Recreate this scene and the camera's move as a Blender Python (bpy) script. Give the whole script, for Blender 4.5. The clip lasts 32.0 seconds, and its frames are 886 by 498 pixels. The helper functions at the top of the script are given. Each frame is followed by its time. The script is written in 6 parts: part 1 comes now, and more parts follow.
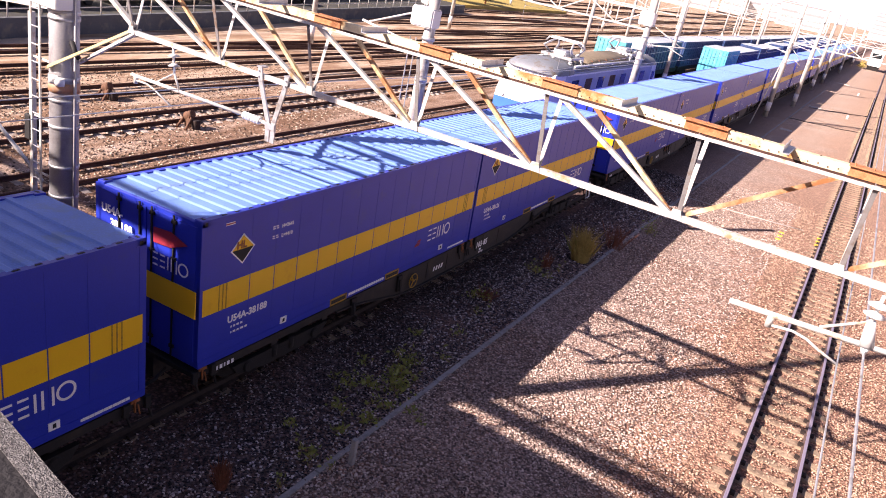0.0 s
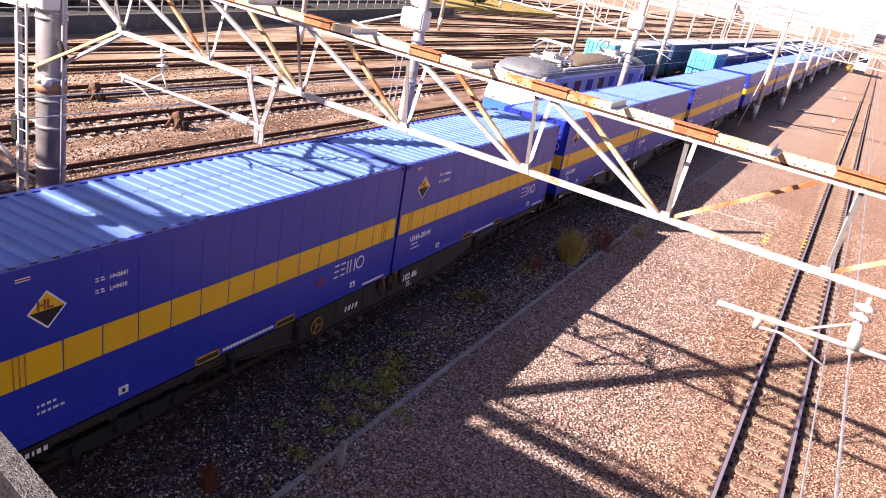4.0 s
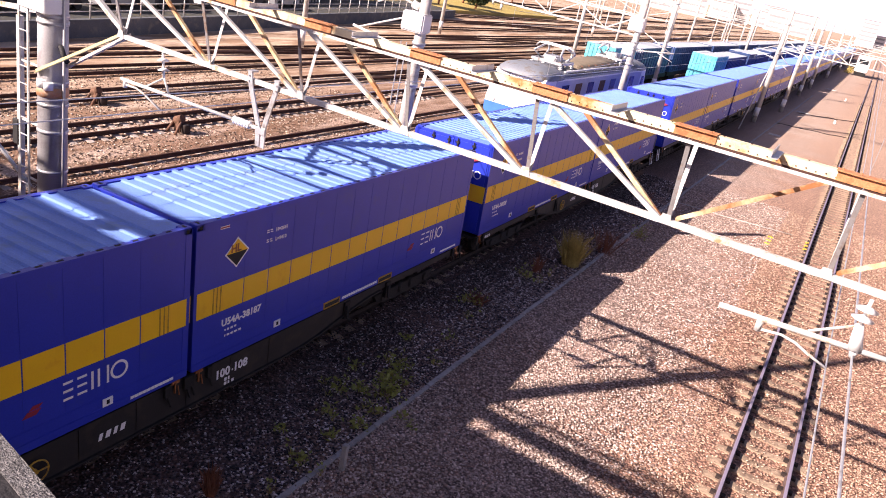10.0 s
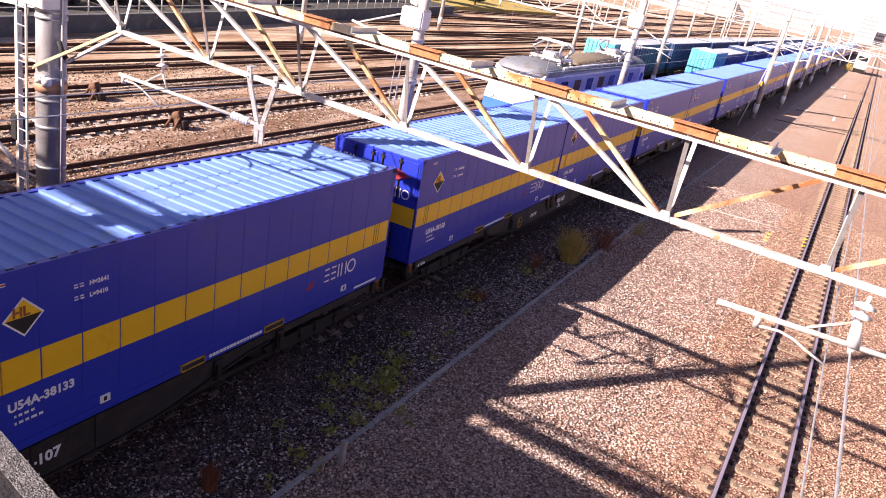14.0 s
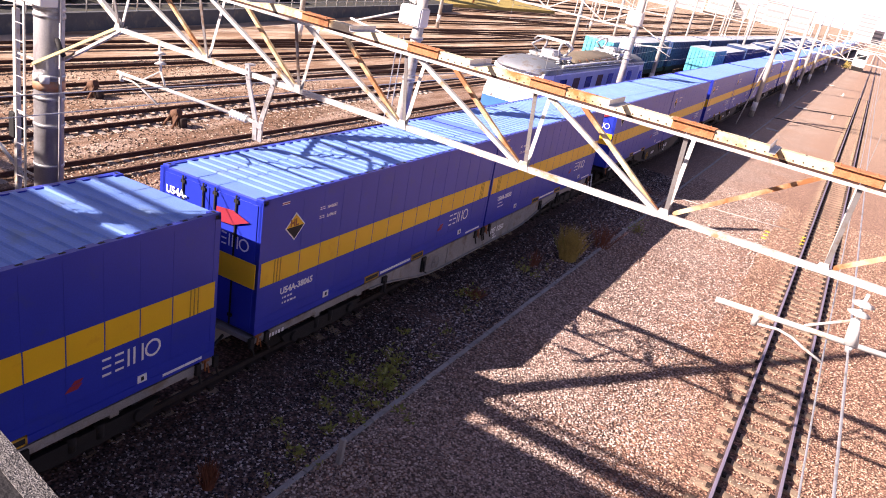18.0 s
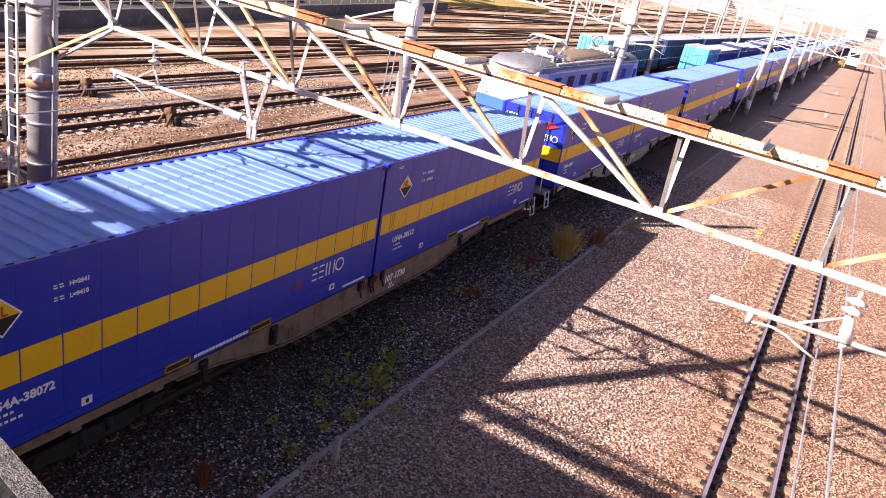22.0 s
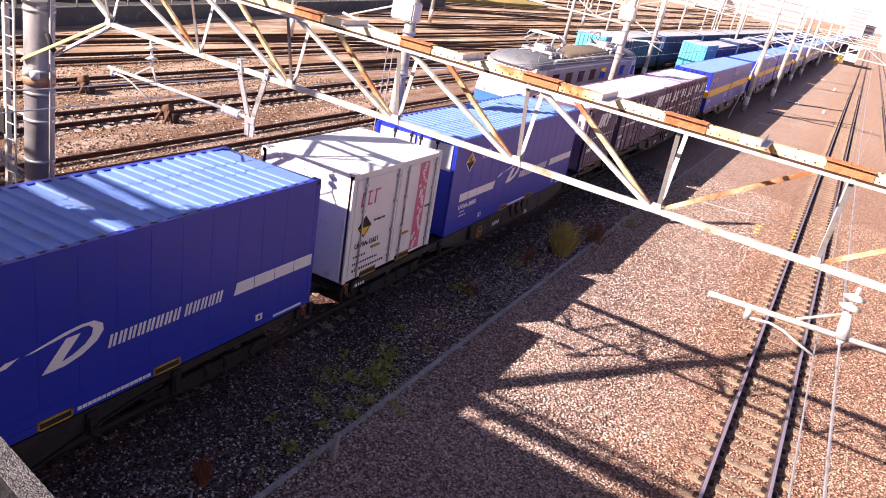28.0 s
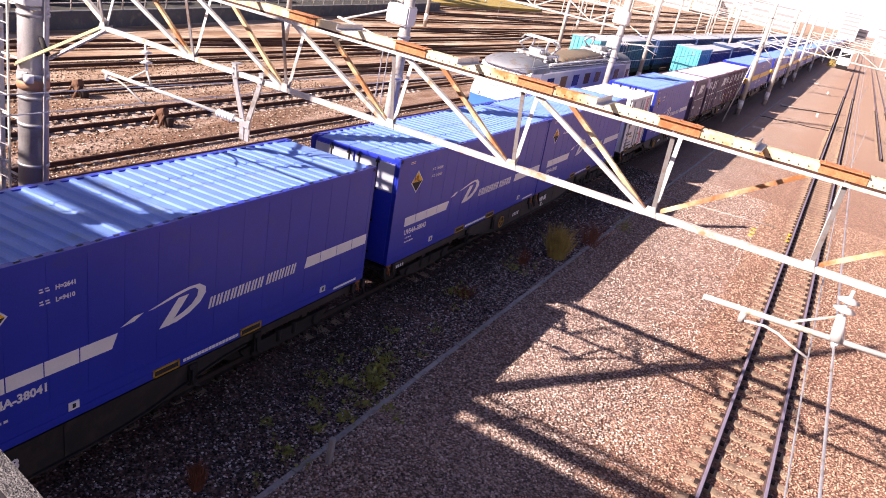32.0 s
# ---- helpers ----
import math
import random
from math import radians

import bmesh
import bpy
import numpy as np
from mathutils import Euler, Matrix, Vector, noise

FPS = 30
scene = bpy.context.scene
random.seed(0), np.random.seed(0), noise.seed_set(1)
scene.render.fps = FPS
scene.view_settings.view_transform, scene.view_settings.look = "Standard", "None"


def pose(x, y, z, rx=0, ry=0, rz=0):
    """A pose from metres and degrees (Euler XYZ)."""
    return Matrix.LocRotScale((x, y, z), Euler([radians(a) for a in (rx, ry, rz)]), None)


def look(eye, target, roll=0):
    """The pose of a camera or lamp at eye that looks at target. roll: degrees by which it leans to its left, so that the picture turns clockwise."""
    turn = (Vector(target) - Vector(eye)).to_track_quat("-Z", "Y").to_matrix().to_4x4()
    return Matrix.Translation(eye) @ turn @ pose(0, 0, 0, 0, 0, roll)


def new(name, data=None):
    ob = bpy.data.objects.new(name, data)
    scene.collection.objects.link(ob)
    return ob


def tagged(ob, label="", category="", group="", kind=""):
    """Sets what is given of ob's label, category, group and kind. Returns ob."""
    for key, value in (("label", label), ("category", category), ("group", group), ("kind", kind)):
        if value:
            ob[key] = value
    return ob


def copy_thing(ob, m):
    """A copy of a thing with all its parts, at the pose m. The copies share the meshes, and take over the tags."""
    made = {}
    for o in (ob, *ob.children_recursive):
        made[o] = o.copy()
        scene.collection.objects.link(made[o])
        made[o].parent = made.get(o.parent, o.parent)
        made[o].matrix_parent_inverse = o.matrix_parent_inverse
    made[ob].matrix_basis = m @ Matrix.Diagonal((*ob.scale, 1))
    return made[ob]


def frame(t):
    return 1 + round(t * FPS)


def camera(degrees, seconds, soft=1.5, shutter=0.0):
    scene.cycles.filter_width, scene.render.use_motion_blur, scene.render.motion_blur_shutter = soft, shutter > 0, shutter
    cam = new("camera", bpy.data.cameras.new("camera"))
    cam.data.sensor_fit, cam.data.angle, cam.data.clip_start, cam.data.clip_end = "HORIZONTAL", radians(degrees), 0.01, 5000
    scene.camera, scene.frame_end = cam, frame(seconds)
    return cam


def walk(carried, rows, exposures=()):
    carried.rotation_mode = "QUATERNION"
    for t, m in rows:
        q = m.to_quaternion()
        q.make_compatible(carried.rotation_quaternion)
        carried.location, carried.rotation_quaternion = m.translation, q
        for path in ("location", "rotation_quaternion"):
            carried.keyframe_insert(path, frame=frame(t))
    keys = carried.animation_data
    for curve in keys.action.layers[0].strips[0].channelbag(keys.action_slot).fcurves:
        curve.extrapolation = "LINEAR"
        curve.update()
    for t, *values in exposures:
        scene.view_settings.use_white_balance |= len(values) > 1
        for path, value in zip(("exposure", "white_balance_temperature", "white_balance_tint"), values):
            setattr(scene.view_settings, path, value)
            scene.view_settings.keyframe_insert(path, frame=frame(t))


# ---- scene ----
# Plan: x to the right across the tracks, y along them away from the bridge, z up from the rail tops.
# The moving train runs on the track at x = 0; the clear track on the other side of the trough lies at x = 9.97.
EYE = Vector((9.07, 0.0, 8.46))


def aim(yaw, pitch, roll):
    a, b = radians(yaw), radians(pitch)
    way = Vector((-math.sin(a) * math.cos(b), math.cos(a) * math.cos(b), math.sin(b)))
    return look(EYE, EYE + way, roll)


cam = camera(61.42, 32.0, soft=0.95)
walk(cam, [
    (0, aim(26.43, -22.35, 12.23)), (0.5, aim(26.32, -22.32, 12.23)), (1, aim(26.19, -22.33, 12.26)), (1.5, aim(26.09, -22.36, 12.30)),
    (2, aim(25.96, -22.31, 12.42)), (2.5, aim(25.76, -22.24, 12.54)), (3, aim(25.64, -22.19, 12.62)), (3.5, aim(25.63, -22.12, 12.63)),
    (5.5, aim(25.49, -21.92, 12.61)), (6, aim(25.57, -21.89, 12.56)), (6.5, aim(25.67, -21.81, 12.47)), (7, aim(25.75, -21.72, 12.39)),
    (7.5, aim(25.85, -21.77, 12.33)), (8, aim(25.83, -21.84, 12.36)), (8.5, aim(25.79, -21.88, 12.38)), (9, aim(25.81, -21.90, 12.39)),
    (9.5, aim(25.81, -21.89, 12.39)), (10, aim(25.76, -21.85, 12.42)), (10.5, aim(25.71, -21.89, 12.45)), (11, aim(25.76, -21.97, 12.40)),
    (11.5, aim(25.71, -21.92, 12.49)), (12, aim(25.68, -21.91, 12.54)), (12.5, aim(25.72, -21.86, 12.50)), (13, aim(25.67, -21.92, 12.47)),
    (13.5, aim(25.56, -22.13, 12.57)), (14, aim(25.60, -22.11, 12.55)), (14.5, aim(25.59, -22.13, 12.57)), (16.5, aim(25.48, -22.32, 12.62)),
    (17, aim(25.57, -22.39, 12.57)), (17.5, aim(25.56, -22.33, 12.55)), (18, aim(25.45, -22.23, 12.61)), (18.5, aim(25.37, -22.19, 12.66)),
    (19, aim(25.32, -22.19, 12.68)), (19.5, aim(25.31, -22.21, 12.64)), (20, aim(25.32, -22.21, 12.63)), (20.5, aim(25.19, -22.19, 12.71)),
    (21, aim(25.13, -22.23, 12.72)), (21.5, aim(25.07, -22.24, 12.71)), (22, aim(25.01, -22.28, 12.71)), (22.5, aim(24.98, -22.31, 12.72)),
    (23, aim(25.02, -22.27, 12.69)), (23.5, aim(24.99, -22.22, 12.70)), (24, aim(24.99, -22.31, 12.70)), (24.5, aim(25.15, -22.53, 12.57)),
    (25, aim(25.09, -22.54, 12.59)), (25.5, aim(25.10, -22.55, 12.59)), (27.5, aim(24.75, -22.42, 12.72)), (28, aim(24.82, -22.49, 12.67)),
    (28.5, aim(24.86, -22.52, 12.63)), (29, aim(24.78, -22.46, 12.65)), (29.5, aim(24.74, -22.47, 12.67)), (30, aim(24.66, -22.42, 12.70)),
    (30.5, aim(24.47, -22.32, 12.83)), (31, aim(24.42, -22.24, 12.84)), (31.5, aim(24.51, -22.18, 12.75)), (32, aim(24.50, -22.13, 12.69)),
], exposures=((0, 1.16, 6500, 50), (12, 1.13, 6500, 50), (24, 1.13, 6500, 50), (27, 1.08, 6500, 50), (32, 1.05, 6500, 50)))

# ---- light ----
LIGHT = Vector((0.934, 1.36, -1.0))          # the way the sunlight goes
SUN_UP = math.atan2(1.0, math.hypot(0.934, 1.36))
world = bpy.data.worlds.new("sky")
scene.world = world
world.use_nodes = True
wn = world.node_tree.nodes
sky = wn.new("ShaderNodeTexSky")
sky.sky_type = "NISHITA"
sky.sun_disc = False
sky.sun_elevation = SUN_UP
sky.sun_rotation = math.atan2(-0.934, -1.36)
sky.dust_density = 1.0
sky.air_density = 1.2
wn["Background"].inputs["Strength"].default_value = 0.040
world.node_tree.links.new(sky.outputs[0], wn["Background"].inputs["Color"])
sun_data = bpy.data.lights.new("sun", "SUN")
sun_data.energy, sun_data.angle, sun_data.color = 5.0, radians(0.53), (0.95, 0.985, 0.73)
sun = new("sun", sun_data)
sun.matrix_world = look((0, 0, 60), Vector((0, 0, 60)) + LIGHT)

# ---- materials ----


def mat(name, color, rough=0.6, metal=0.0, vary=0.25, scale=6.0, fine=60.0, bump=0.15, dirt=None, dirt_amount=0.35, dirt_scale=2.0, random_part=0.0):
    """A surface with variation at two scales, fine relief and, where dirt is a colour, stains with a shape of their own."""
    m = bpy.data.materials.new(name)
    m.use_nodes = True
    nt = m.node_tree
    n, l = nt.nodes, nt.links
    b = n["Principled BSDF"]
    b.inputs["Roughness"].default_value = rough
    b.inputs["Metallic"].default_value = metal
    co = n.new("ShaderNodeTexCoord")
    big = n.new("ShaderNodeTexNoise")
    big.inputs["Scale"].default_value = scale
    big.inputs["Detail"].default_value = 5
    small = n.new("ShaderNodeTexNoise")
    small.inputs["Scale"].default_value = fine
    small.inputs["Detail"].default_value = 3
    l.new(co.outputs["Object"], big.inputs["Vector"])
    l.new(co.outputs["Object"], small.inputs["Vector"])
    add = n.new("ShaderNodeMath")
    add.operation = "ADD"
    l.new(big.outputs["Fac"], add.inputs[0])
    l.new(small.outputs["Fac"], add.inputs[1])
    rmp = n.new("ShaderNodeMapRange")
    rmp.inputs["From Min"].default_value, rmp.inputs["From Max"].default_value = 0.7, 1.3
    rmp.inputs["To Min"].default_value, rmp.inputs["To Max"].default_value = 1.0 - vary, 1.0 + vary
    l.new(add.outputs[0], rmp.inputs["Value"])
    mul = n.new("ShaderNodeMix")
    mul.data_type, mul.blend_type = "RGBA", "MULTIPLY"
    mul.inputs["Factor"].default_value = 1.0
    mul.inputs["A"].default_value = (*color, 1)
    comb = n.new("ShaderNodeCombineColor")
    for k in range(3):
        l.new(rmp.outputs[0], comb.inputs[k])
    l.new(comb.outputs[0], mul.inputs["B"])
    out = mul.outputs["Result"]
    if dirt:
        dn = n.new("ShaderNodeTexNoise")
        dn.inputs["Scale"].default_value, dn.inputs["Detail"].default_value, dn.inputs["Roughness"].default_value = dirt_scale, 8, 0.65
        l.new(co.outputs["Object"], dn.inputs["Vector"])
        dr = n.new("ShaderNodeMapRange")
        dr.inputs["From Min"].default_value, dr.inputs["From Max"].default_value = 0.62 - 0.3 * dirt_amount, 0.72 - 0.2 * dirt_amount
        l.new(dn.outputs["Fac"], dr.inputs["Value"])
        mx = n.new("ShaderNodeMix")
        mx.data_type = "RGBA"
        mx.inputs["B"].default_value = (*dirt, 1)
        l.new(dr.outputs[0], mx.inputs["Factor"])
        l.new(out, mx.inputs["A"])
        out = mx.outputs["Result"]
    if random_part:
        oi = n.new("ShaderNodeObjectInfo")
        hv = n.new("ShaderNodeHueSaturation")
        mr = n.new("ShaderNodeMapRange")
        mr.inputs["To Min"].default_value, mr.inputs["To Max"].default_value = 1 - random_part, 1 + random_part
        l.new(oi.outputs["Random"], mr.inputs["Value"])
        l.new(mr.outputs[0], hv.inputs["Value"])
        l.new(out, hv.inputs["Color"])
        out = hv.outputs["Color"]
    l.new(out, b.inputs["Base Color"])
    bp = n.new("ShaderNodeBump")
    bp.inputs["Strength"].default_value = bump
    bp.inputs["Distance"].default_value = 0.02
    l.new(small.outputs["Fac"], bp.inputs["Height"])
    l.new(bp.outputs[0], b.inputs["Normal"])
    return m


def ballast(name, stone_a, stone_b, rust):
    """Broken stone: one colour a stone, dark joints, rust-brown drifts between the tracks."""
    m = bpy.data.materials.new(name)
    m.use_nodes = True
    n, l = m.node_tree.nodes, m.node_tree.links
    b = n["Principled BSDF"]
    b.inputs["Roughness"].default_value = 0.92
    co = n.new("ShaderNodeTexCoord")
    vo = n.new("ShaderNodeTexVoronoi")
    vo.inputs["Scale"].default_value = 17.0
    l.new(co.outputs["Object"], vo.inputs["Vector"])
    hs = n.new("ShaderNodeSeparateColor")
    l.new(vo.outputs["Color"], hs.inputs[0])
    ra = n.new("ShaderNodeValToRGB")
    ra.color_ramp.elements[0].color, ra.color_ramp.elements[0].position = (*[c * 0.45 for c in stone_a], 1), 0.0
    ra.color_ramp.elements[1].color, ra.color_ramp.elements[1].position = (*stone_b, 1), 1.0
    e = ra.color_ramp.elements.new(0.55)
    e.color = (*stone_a, 1)
    l.new(hs.outputs[0], ra.inputs["Fac"])
    # darker joints between the stones
    jt = n.new("ShaderNodeMapRange")
    jt.inputs["From Min"].default_value, jt.inputs["From Max"].default_value = 0.30, 0.62
    jt.inputs["To Min"].default_value, jt.inputs["To Max"].default_value = 0.0, 0.65
    l.new(vo.outputs["Distance"], jt.inputs["Value"])
    jm = n.new("ShaderNodeMix")
    jm.data_type = "RGBA"
    jm.inputs["B"].default_value = (0.065, 0.042, 0.042, 1)
    l.new(jt.outputs[0], jm.inputs["Factor"])
    l.new(ra.outputs[0], jm.inputs["A"])
    dr = n.new("ShaderNodeTexNoise")
    dr.inputs["Scale"].default_value, dr.inputs["Detail"].default_value = 0.35, 6
    l.new(co.outputs["Object"], dr.inputs["Vector"])
    mr = n.new("ShaderNodeMapRange")
    mr.inputs["From Min"].default_value, mr.inputs["From Max"].default_value = 0.35, 0.65
    mr.inputs["To Min"].default_value, mr.inputs["To Max"].default_value = 0.25, 0.8
    l.new(dr.outputs["Fac"], mr.inputs["Value"])
    mx = n.new("ShaderNodeMix")
    mx.data_type, mx.blend_type = "RGBA", "MULTIPLY"
    mx.inputs["B"].default_value = (*rust, 1)
    # brake dust lies along the tracks
    sx = n.new("ShaderNodeSeparateXYZ")
    l.new(co.outputs["Object"], sx.inputs[0])
    off = n.new("ShaderNodeMath")
    off.operation = "SUBTRACT"
    off.inputs[1].default_value = 10.6
    l.new(sx.outputs["X"], off.inputs[0])
    ab = n.new("ShaderNodeMath")
    ab.operation = "ABSOLUTE"
    l.new(off.outputs[0], ab.inputs[0])
    band = n.new("ShaderNodeMapRange")
    band.inputs["From Min"].default_value, band.inputs["From Max"].default_value = 1.6, 4.2
    band.inputs["To Min"].default_value, band.inputs["To Max"].default_value = 0.75, 0.0
    l.new(ab.outputs[0], band.inputs["Value"])
    both = n.new("ShaderNodeMath")
    both.operation, both.use_clamp = "ADD", True
    l.new(mr.outputs[0], both.inputs[0])
    l.new(band.outputs[0], both.inputs[1])
    l.new(both.outputs[0], mx.inputs["Factor"])
    # dirt and the train's deep shade, both darkened into the ground's colour
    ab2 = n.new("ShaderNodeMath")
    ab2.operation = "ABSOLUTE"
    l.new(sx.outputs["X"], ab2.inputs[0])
    dirt_shade = n.new("ShaderNodeMapRange")
    dirt_shade.inputs["From Min"].default_value, dirt_shade.inputs["From Max"].default_value = 1.7, 3.7
    dirt_shade.inputs["To Min"].default_value, dirt_shade.inputs["To Max"].default_value = 1.0, 0.0
    l.new(ab2.outputs[0], dirt_shade.inputs["Value"])
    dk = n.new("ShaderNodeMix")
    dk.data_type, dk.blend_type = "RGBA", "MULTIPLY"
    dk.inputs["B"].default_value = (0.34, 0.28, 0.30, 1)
    l.new(dirt_shade.outputs[0], dk.inputs["Factor"])
    l.new(jm.outputs["Result"], mx.inputs["A"])
    # sandy yard ground; its overbright glare is put into the colour too
    sand_glare = n.new("ShaderNodeMapRange")
    sand_glare.inputs["From Min"].default_value, sand_glare.inputs["From Max"].default_value = -5.0, -24.0
    sand_glare.inputs["To Min"].default_value, sand_glare.inputs["To Max"].default_value = 0.0, 0.75
    l.new(sx.outputs["X"], sand_glare.inputs["Value"])
    sm = n.new("ShaderNodeMix")
    sm.data_type = "RGBA"
    sm.inputs["B"].default_value = (0.80, 0.62, 0.45, 1)
    # brown brake dust in long drifts between the yard rails
    ym_ = n.new("ShaderNodeMapping")
    ym_.inputs["Scale"].default_value = (1.0, 0.16, 1.0)
    l.new(co.outputs["Object"], ym_.inputs["Vector"])
    yn = n.new("ShaderNodeTexNoise")
    yn.inputs["Scale"].default_value, yn.inputs["Detail"].default_value, yn.inputs["Roughness"].default_value = 0.8, 7, 0.7
    l.new(ym_.outputs[0], yn.inputs["Vector"])
    yr = n.new("ShaderNodeMapRange")
    yr.inputs["From Min"].default_value, yr.inputs["From Max"].default_value = 0.41, 0.56
    yr.inputs["To Min"].default_value, yr.inputs["To Max"].default_value = 0.1, 0.9
    l.new(yn.outputs["Fac"], yr.inputs["Value"])
    yx = n.new("ShaderNodeMapRange")
    yx.inputs["From Min"].default_value, yx.inputs["From Max"].default_value = -3.5, -5.5
    l.new(sx.outputs["X"], yx.inputs["Value"])
    yf_ = n.new("ShaderNodeMath")
    yf_.operation = "MULTIPLY"
    l.new(yr.outputs[0], yf_.inputs[0])
    l.new(yx.outputs[0], yf_.inputs[1])
    yb_ = n.new("ShaderNodeMix")
    yb_.data_type, yb_.blend_type = "RGBA", "MULTIPLY"
    yb_.inputs["B"].default_value = (0.42, 0.30, 0.21, 1)
    l.new(yf_.outputs[0], yb_.inputs["Factor"])
    # ground turns paler along y: glare of the distance put into the colour
    far_glare = n.new("ShaderNodeMapRange")
    far_glare.inputs["From Min"].default_value, far_glare.inputs["From Max"].default_value = 22.0, 75.0
    far_glare.inputs["To Min"].default_value, far_glare.inputs["To Max"].default_value = 0.0, 0.25
    l.new(sx.outputs["Y"], far_glare.inputs["Value"])
    most = n.new("ShaderNodeMath")
    most.operation = "MAXIMUM"
    l.new(sand_glare.outputs[0], most.inputs[0])
    l.new(far_glare.outputs[0], most.inputs[1])
    l.new(most.outputs[0], sm.inputs["Factor"])
    l.new(mx.outputs["Result"], sm.inputs["A"])
    l.new(sm.outputs["Result"], yb_.inputs["A"])
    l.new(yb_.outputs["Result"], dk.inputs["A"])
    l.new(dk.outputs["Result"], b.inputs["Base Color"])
    bp = n.new("ShaderNodeBump")
    bp.inputs["Strength"].default_value, bp.inputs["Distance"].default_value = 1.0, 0.035
    bp.invert = True
    flat = n.new("ShaderNodeMapRange")
    flat.inputs["From Min"].default_value, flat.inputs["From Max"].default_value = 0.0, 0.75
    flat.inputs["To Min"].default_value, flat.inputs["To Max"].default_value = 1.0, 0.15
    l.new(sand_glare.outputs[0], flat.inputs["Value"])
    far = n.new("ShaderNodeMapRange")
    far.inputs["From Min"].default_value, far.inputs["From Max"].default_value = 20.0, 80.0
    far.inputs["To Min"].default_value, far.inputs["To Max"].default_value = 1.0, 0.08
    l.new(sx.outputs["Y"], far.inputs["Value"])
    less = n.new("ShaderNodeMath")
    less.operation = "MINIMUM"
    l.new(flat.outputs[0], less.inputs[0])
    l.new(far.outputs[0], less.inputs[1])
    l.new(less.outputs[0], bp.inputs["Strength"])
    l.new(vo.outputs["Distance"], bp.inputs["Height"])
    l.new(bp.outputs[0], b.inputs["Normal"])
    return m


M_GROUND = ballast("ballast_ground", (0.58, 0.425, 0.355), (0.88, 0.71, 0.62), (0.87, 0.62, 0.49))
# worn steel; the lilac sheen of the sky is put into its colour
M_RAIL_TOP = mat("worn_rail_head", (0.27, 0.23, 0.31), 0.6, 0.0, 0.12, 3, 80, 0.05)
M_RAIL = mat("rusty_rail_side", (0.04, 0.026, 0.022), 0.85, 0.1, 0.35, 8, 90, 0.3)
M_RAIL_OLD = mat("rust_brown_rail", (0.075, 0.032, 0.022), 0.85, 0, 0.35, 8, 90, 0.3)
M_SLEEPER_PALE = mat("pale_concrete_sleeper", (0.44, 0.37, 0.32), 0.9, 0, 0.2, 5, 70, 0.3, (0.3, 0.2, 0.14), 0.4, 4, 0.25)
M_BAND = mat("faded_orange_band", (0.60, 0.29, 0.15), 0.6, 0, 0.15, 6, 60, 0.1, (0.5, 0.35, 0.25), 0.4, 5)
M_RAIL_BROWN = mat("brown_rail_side", (0.13, 0.082, 0.07), 0.85, 0, 0.35, 8, 90, 0.3)
M_SLEEPER = mat("weathered_concrete_sleeper", (0.37, 0.265, 0.18), 0.9, 0, 0.22, 5, 70, 0.3, (0.2, 0.13, 0.09), 0.45, 4, 0.15)
M_CONCRETE = mat("grey_concrete", (0.38, 0.36, 0.34), 0.88, 0, 0.2, 4, 60, 0.3, (0.26, 0.24, 0.22), 0.3, 3, 0.1)
M_POLE = mat("pale_concrete_pole", (0.55, 0.52, 0.48), 0.85, 0, 0.15, 3, 50, 0.2, (0.3, 0.27, 0.23), 0.3, 2)
M_GALV = mat("galvanised_steel", (0.55, 0.56, 0.58), 0.45, 0.55, 0.15, 4, 50, 0.1, (0.3, 0.27, 0.24), 0.25, 3)
M_TRUSS_W = mat("white_painted_steel", (0.58, 0.57, 0.54), 0.5, 0, 0.15, 4, 60, 0.1, (0.45, 0.27, 0.13), 0.20, 3.5)
M_TRUSS_Y = mat("cream_yellow_painted_steel", (0.80, 0.70, 0.45), 0.55, 0, 0.12, 4, 60, 0.15, (0.48, 0.20, 0.05), 0.42, 1.6)
M_TRUSS_RUSTY = mat("rust_streaked_yellow_steel", (0.70, 0.58, 0.34), 0.6, 0, 0.2, 4, 60, 0.2, (0.34, 0.13, 0.04), 0.7, 1.7)
M_RUST = mat("rusty_steel", (0.58, 0.24, 0.10), 0.8, 0, 0.3, 5, 60, 0.3, (0.40, 0.14, 0.05), 0.45, 5)
M_BLACK = mat("black_rubber_and_dirt", (0.018, 0.017, 0.018), 0.75, 0, 0.3, 6, 60, 0.2)
M_UNDER = mat("dusty_dark_running_gear", (0.013, 0.011, 0.011), 0.8, 0.05, 0.35, 5, 60, 0.3)
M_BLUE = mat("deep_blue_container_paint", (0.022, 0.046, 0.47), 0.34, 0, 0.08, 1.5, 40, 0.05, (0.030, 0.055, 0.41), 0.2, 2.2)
# paler than the sides: sky brightness on the roof put into the colour
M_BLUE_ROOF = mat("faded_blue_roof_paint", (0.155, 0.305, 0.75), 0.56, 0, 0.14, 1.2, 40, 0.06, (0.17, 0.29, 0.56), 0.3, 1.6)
M_YELLOW = mat("yellow_stripe_paint", (0.97, 0.57, 0.004), 0.40, 0, 0.03, 2, 40, 0.05, (0.90, 0.48, 0.006), 0.1, 3)
M_WHITE = mat("white_paint", (0.90, 0.90, 0.90), 0.5, 0, 0.05, 3, 50, 0.05)
M_RED = mat("red_paint", (0.36, 0.03, 0.05), 0.5, 0, 0.1, 4, 50, 0.05)
M_ORANGE = mat("orange_painted_lever", (0.34, 0.11, 0.03), 0.6, 0, 0.25, 8, 60, 0.1, (0.2, 0.08, 0.03), 0.4, 6)
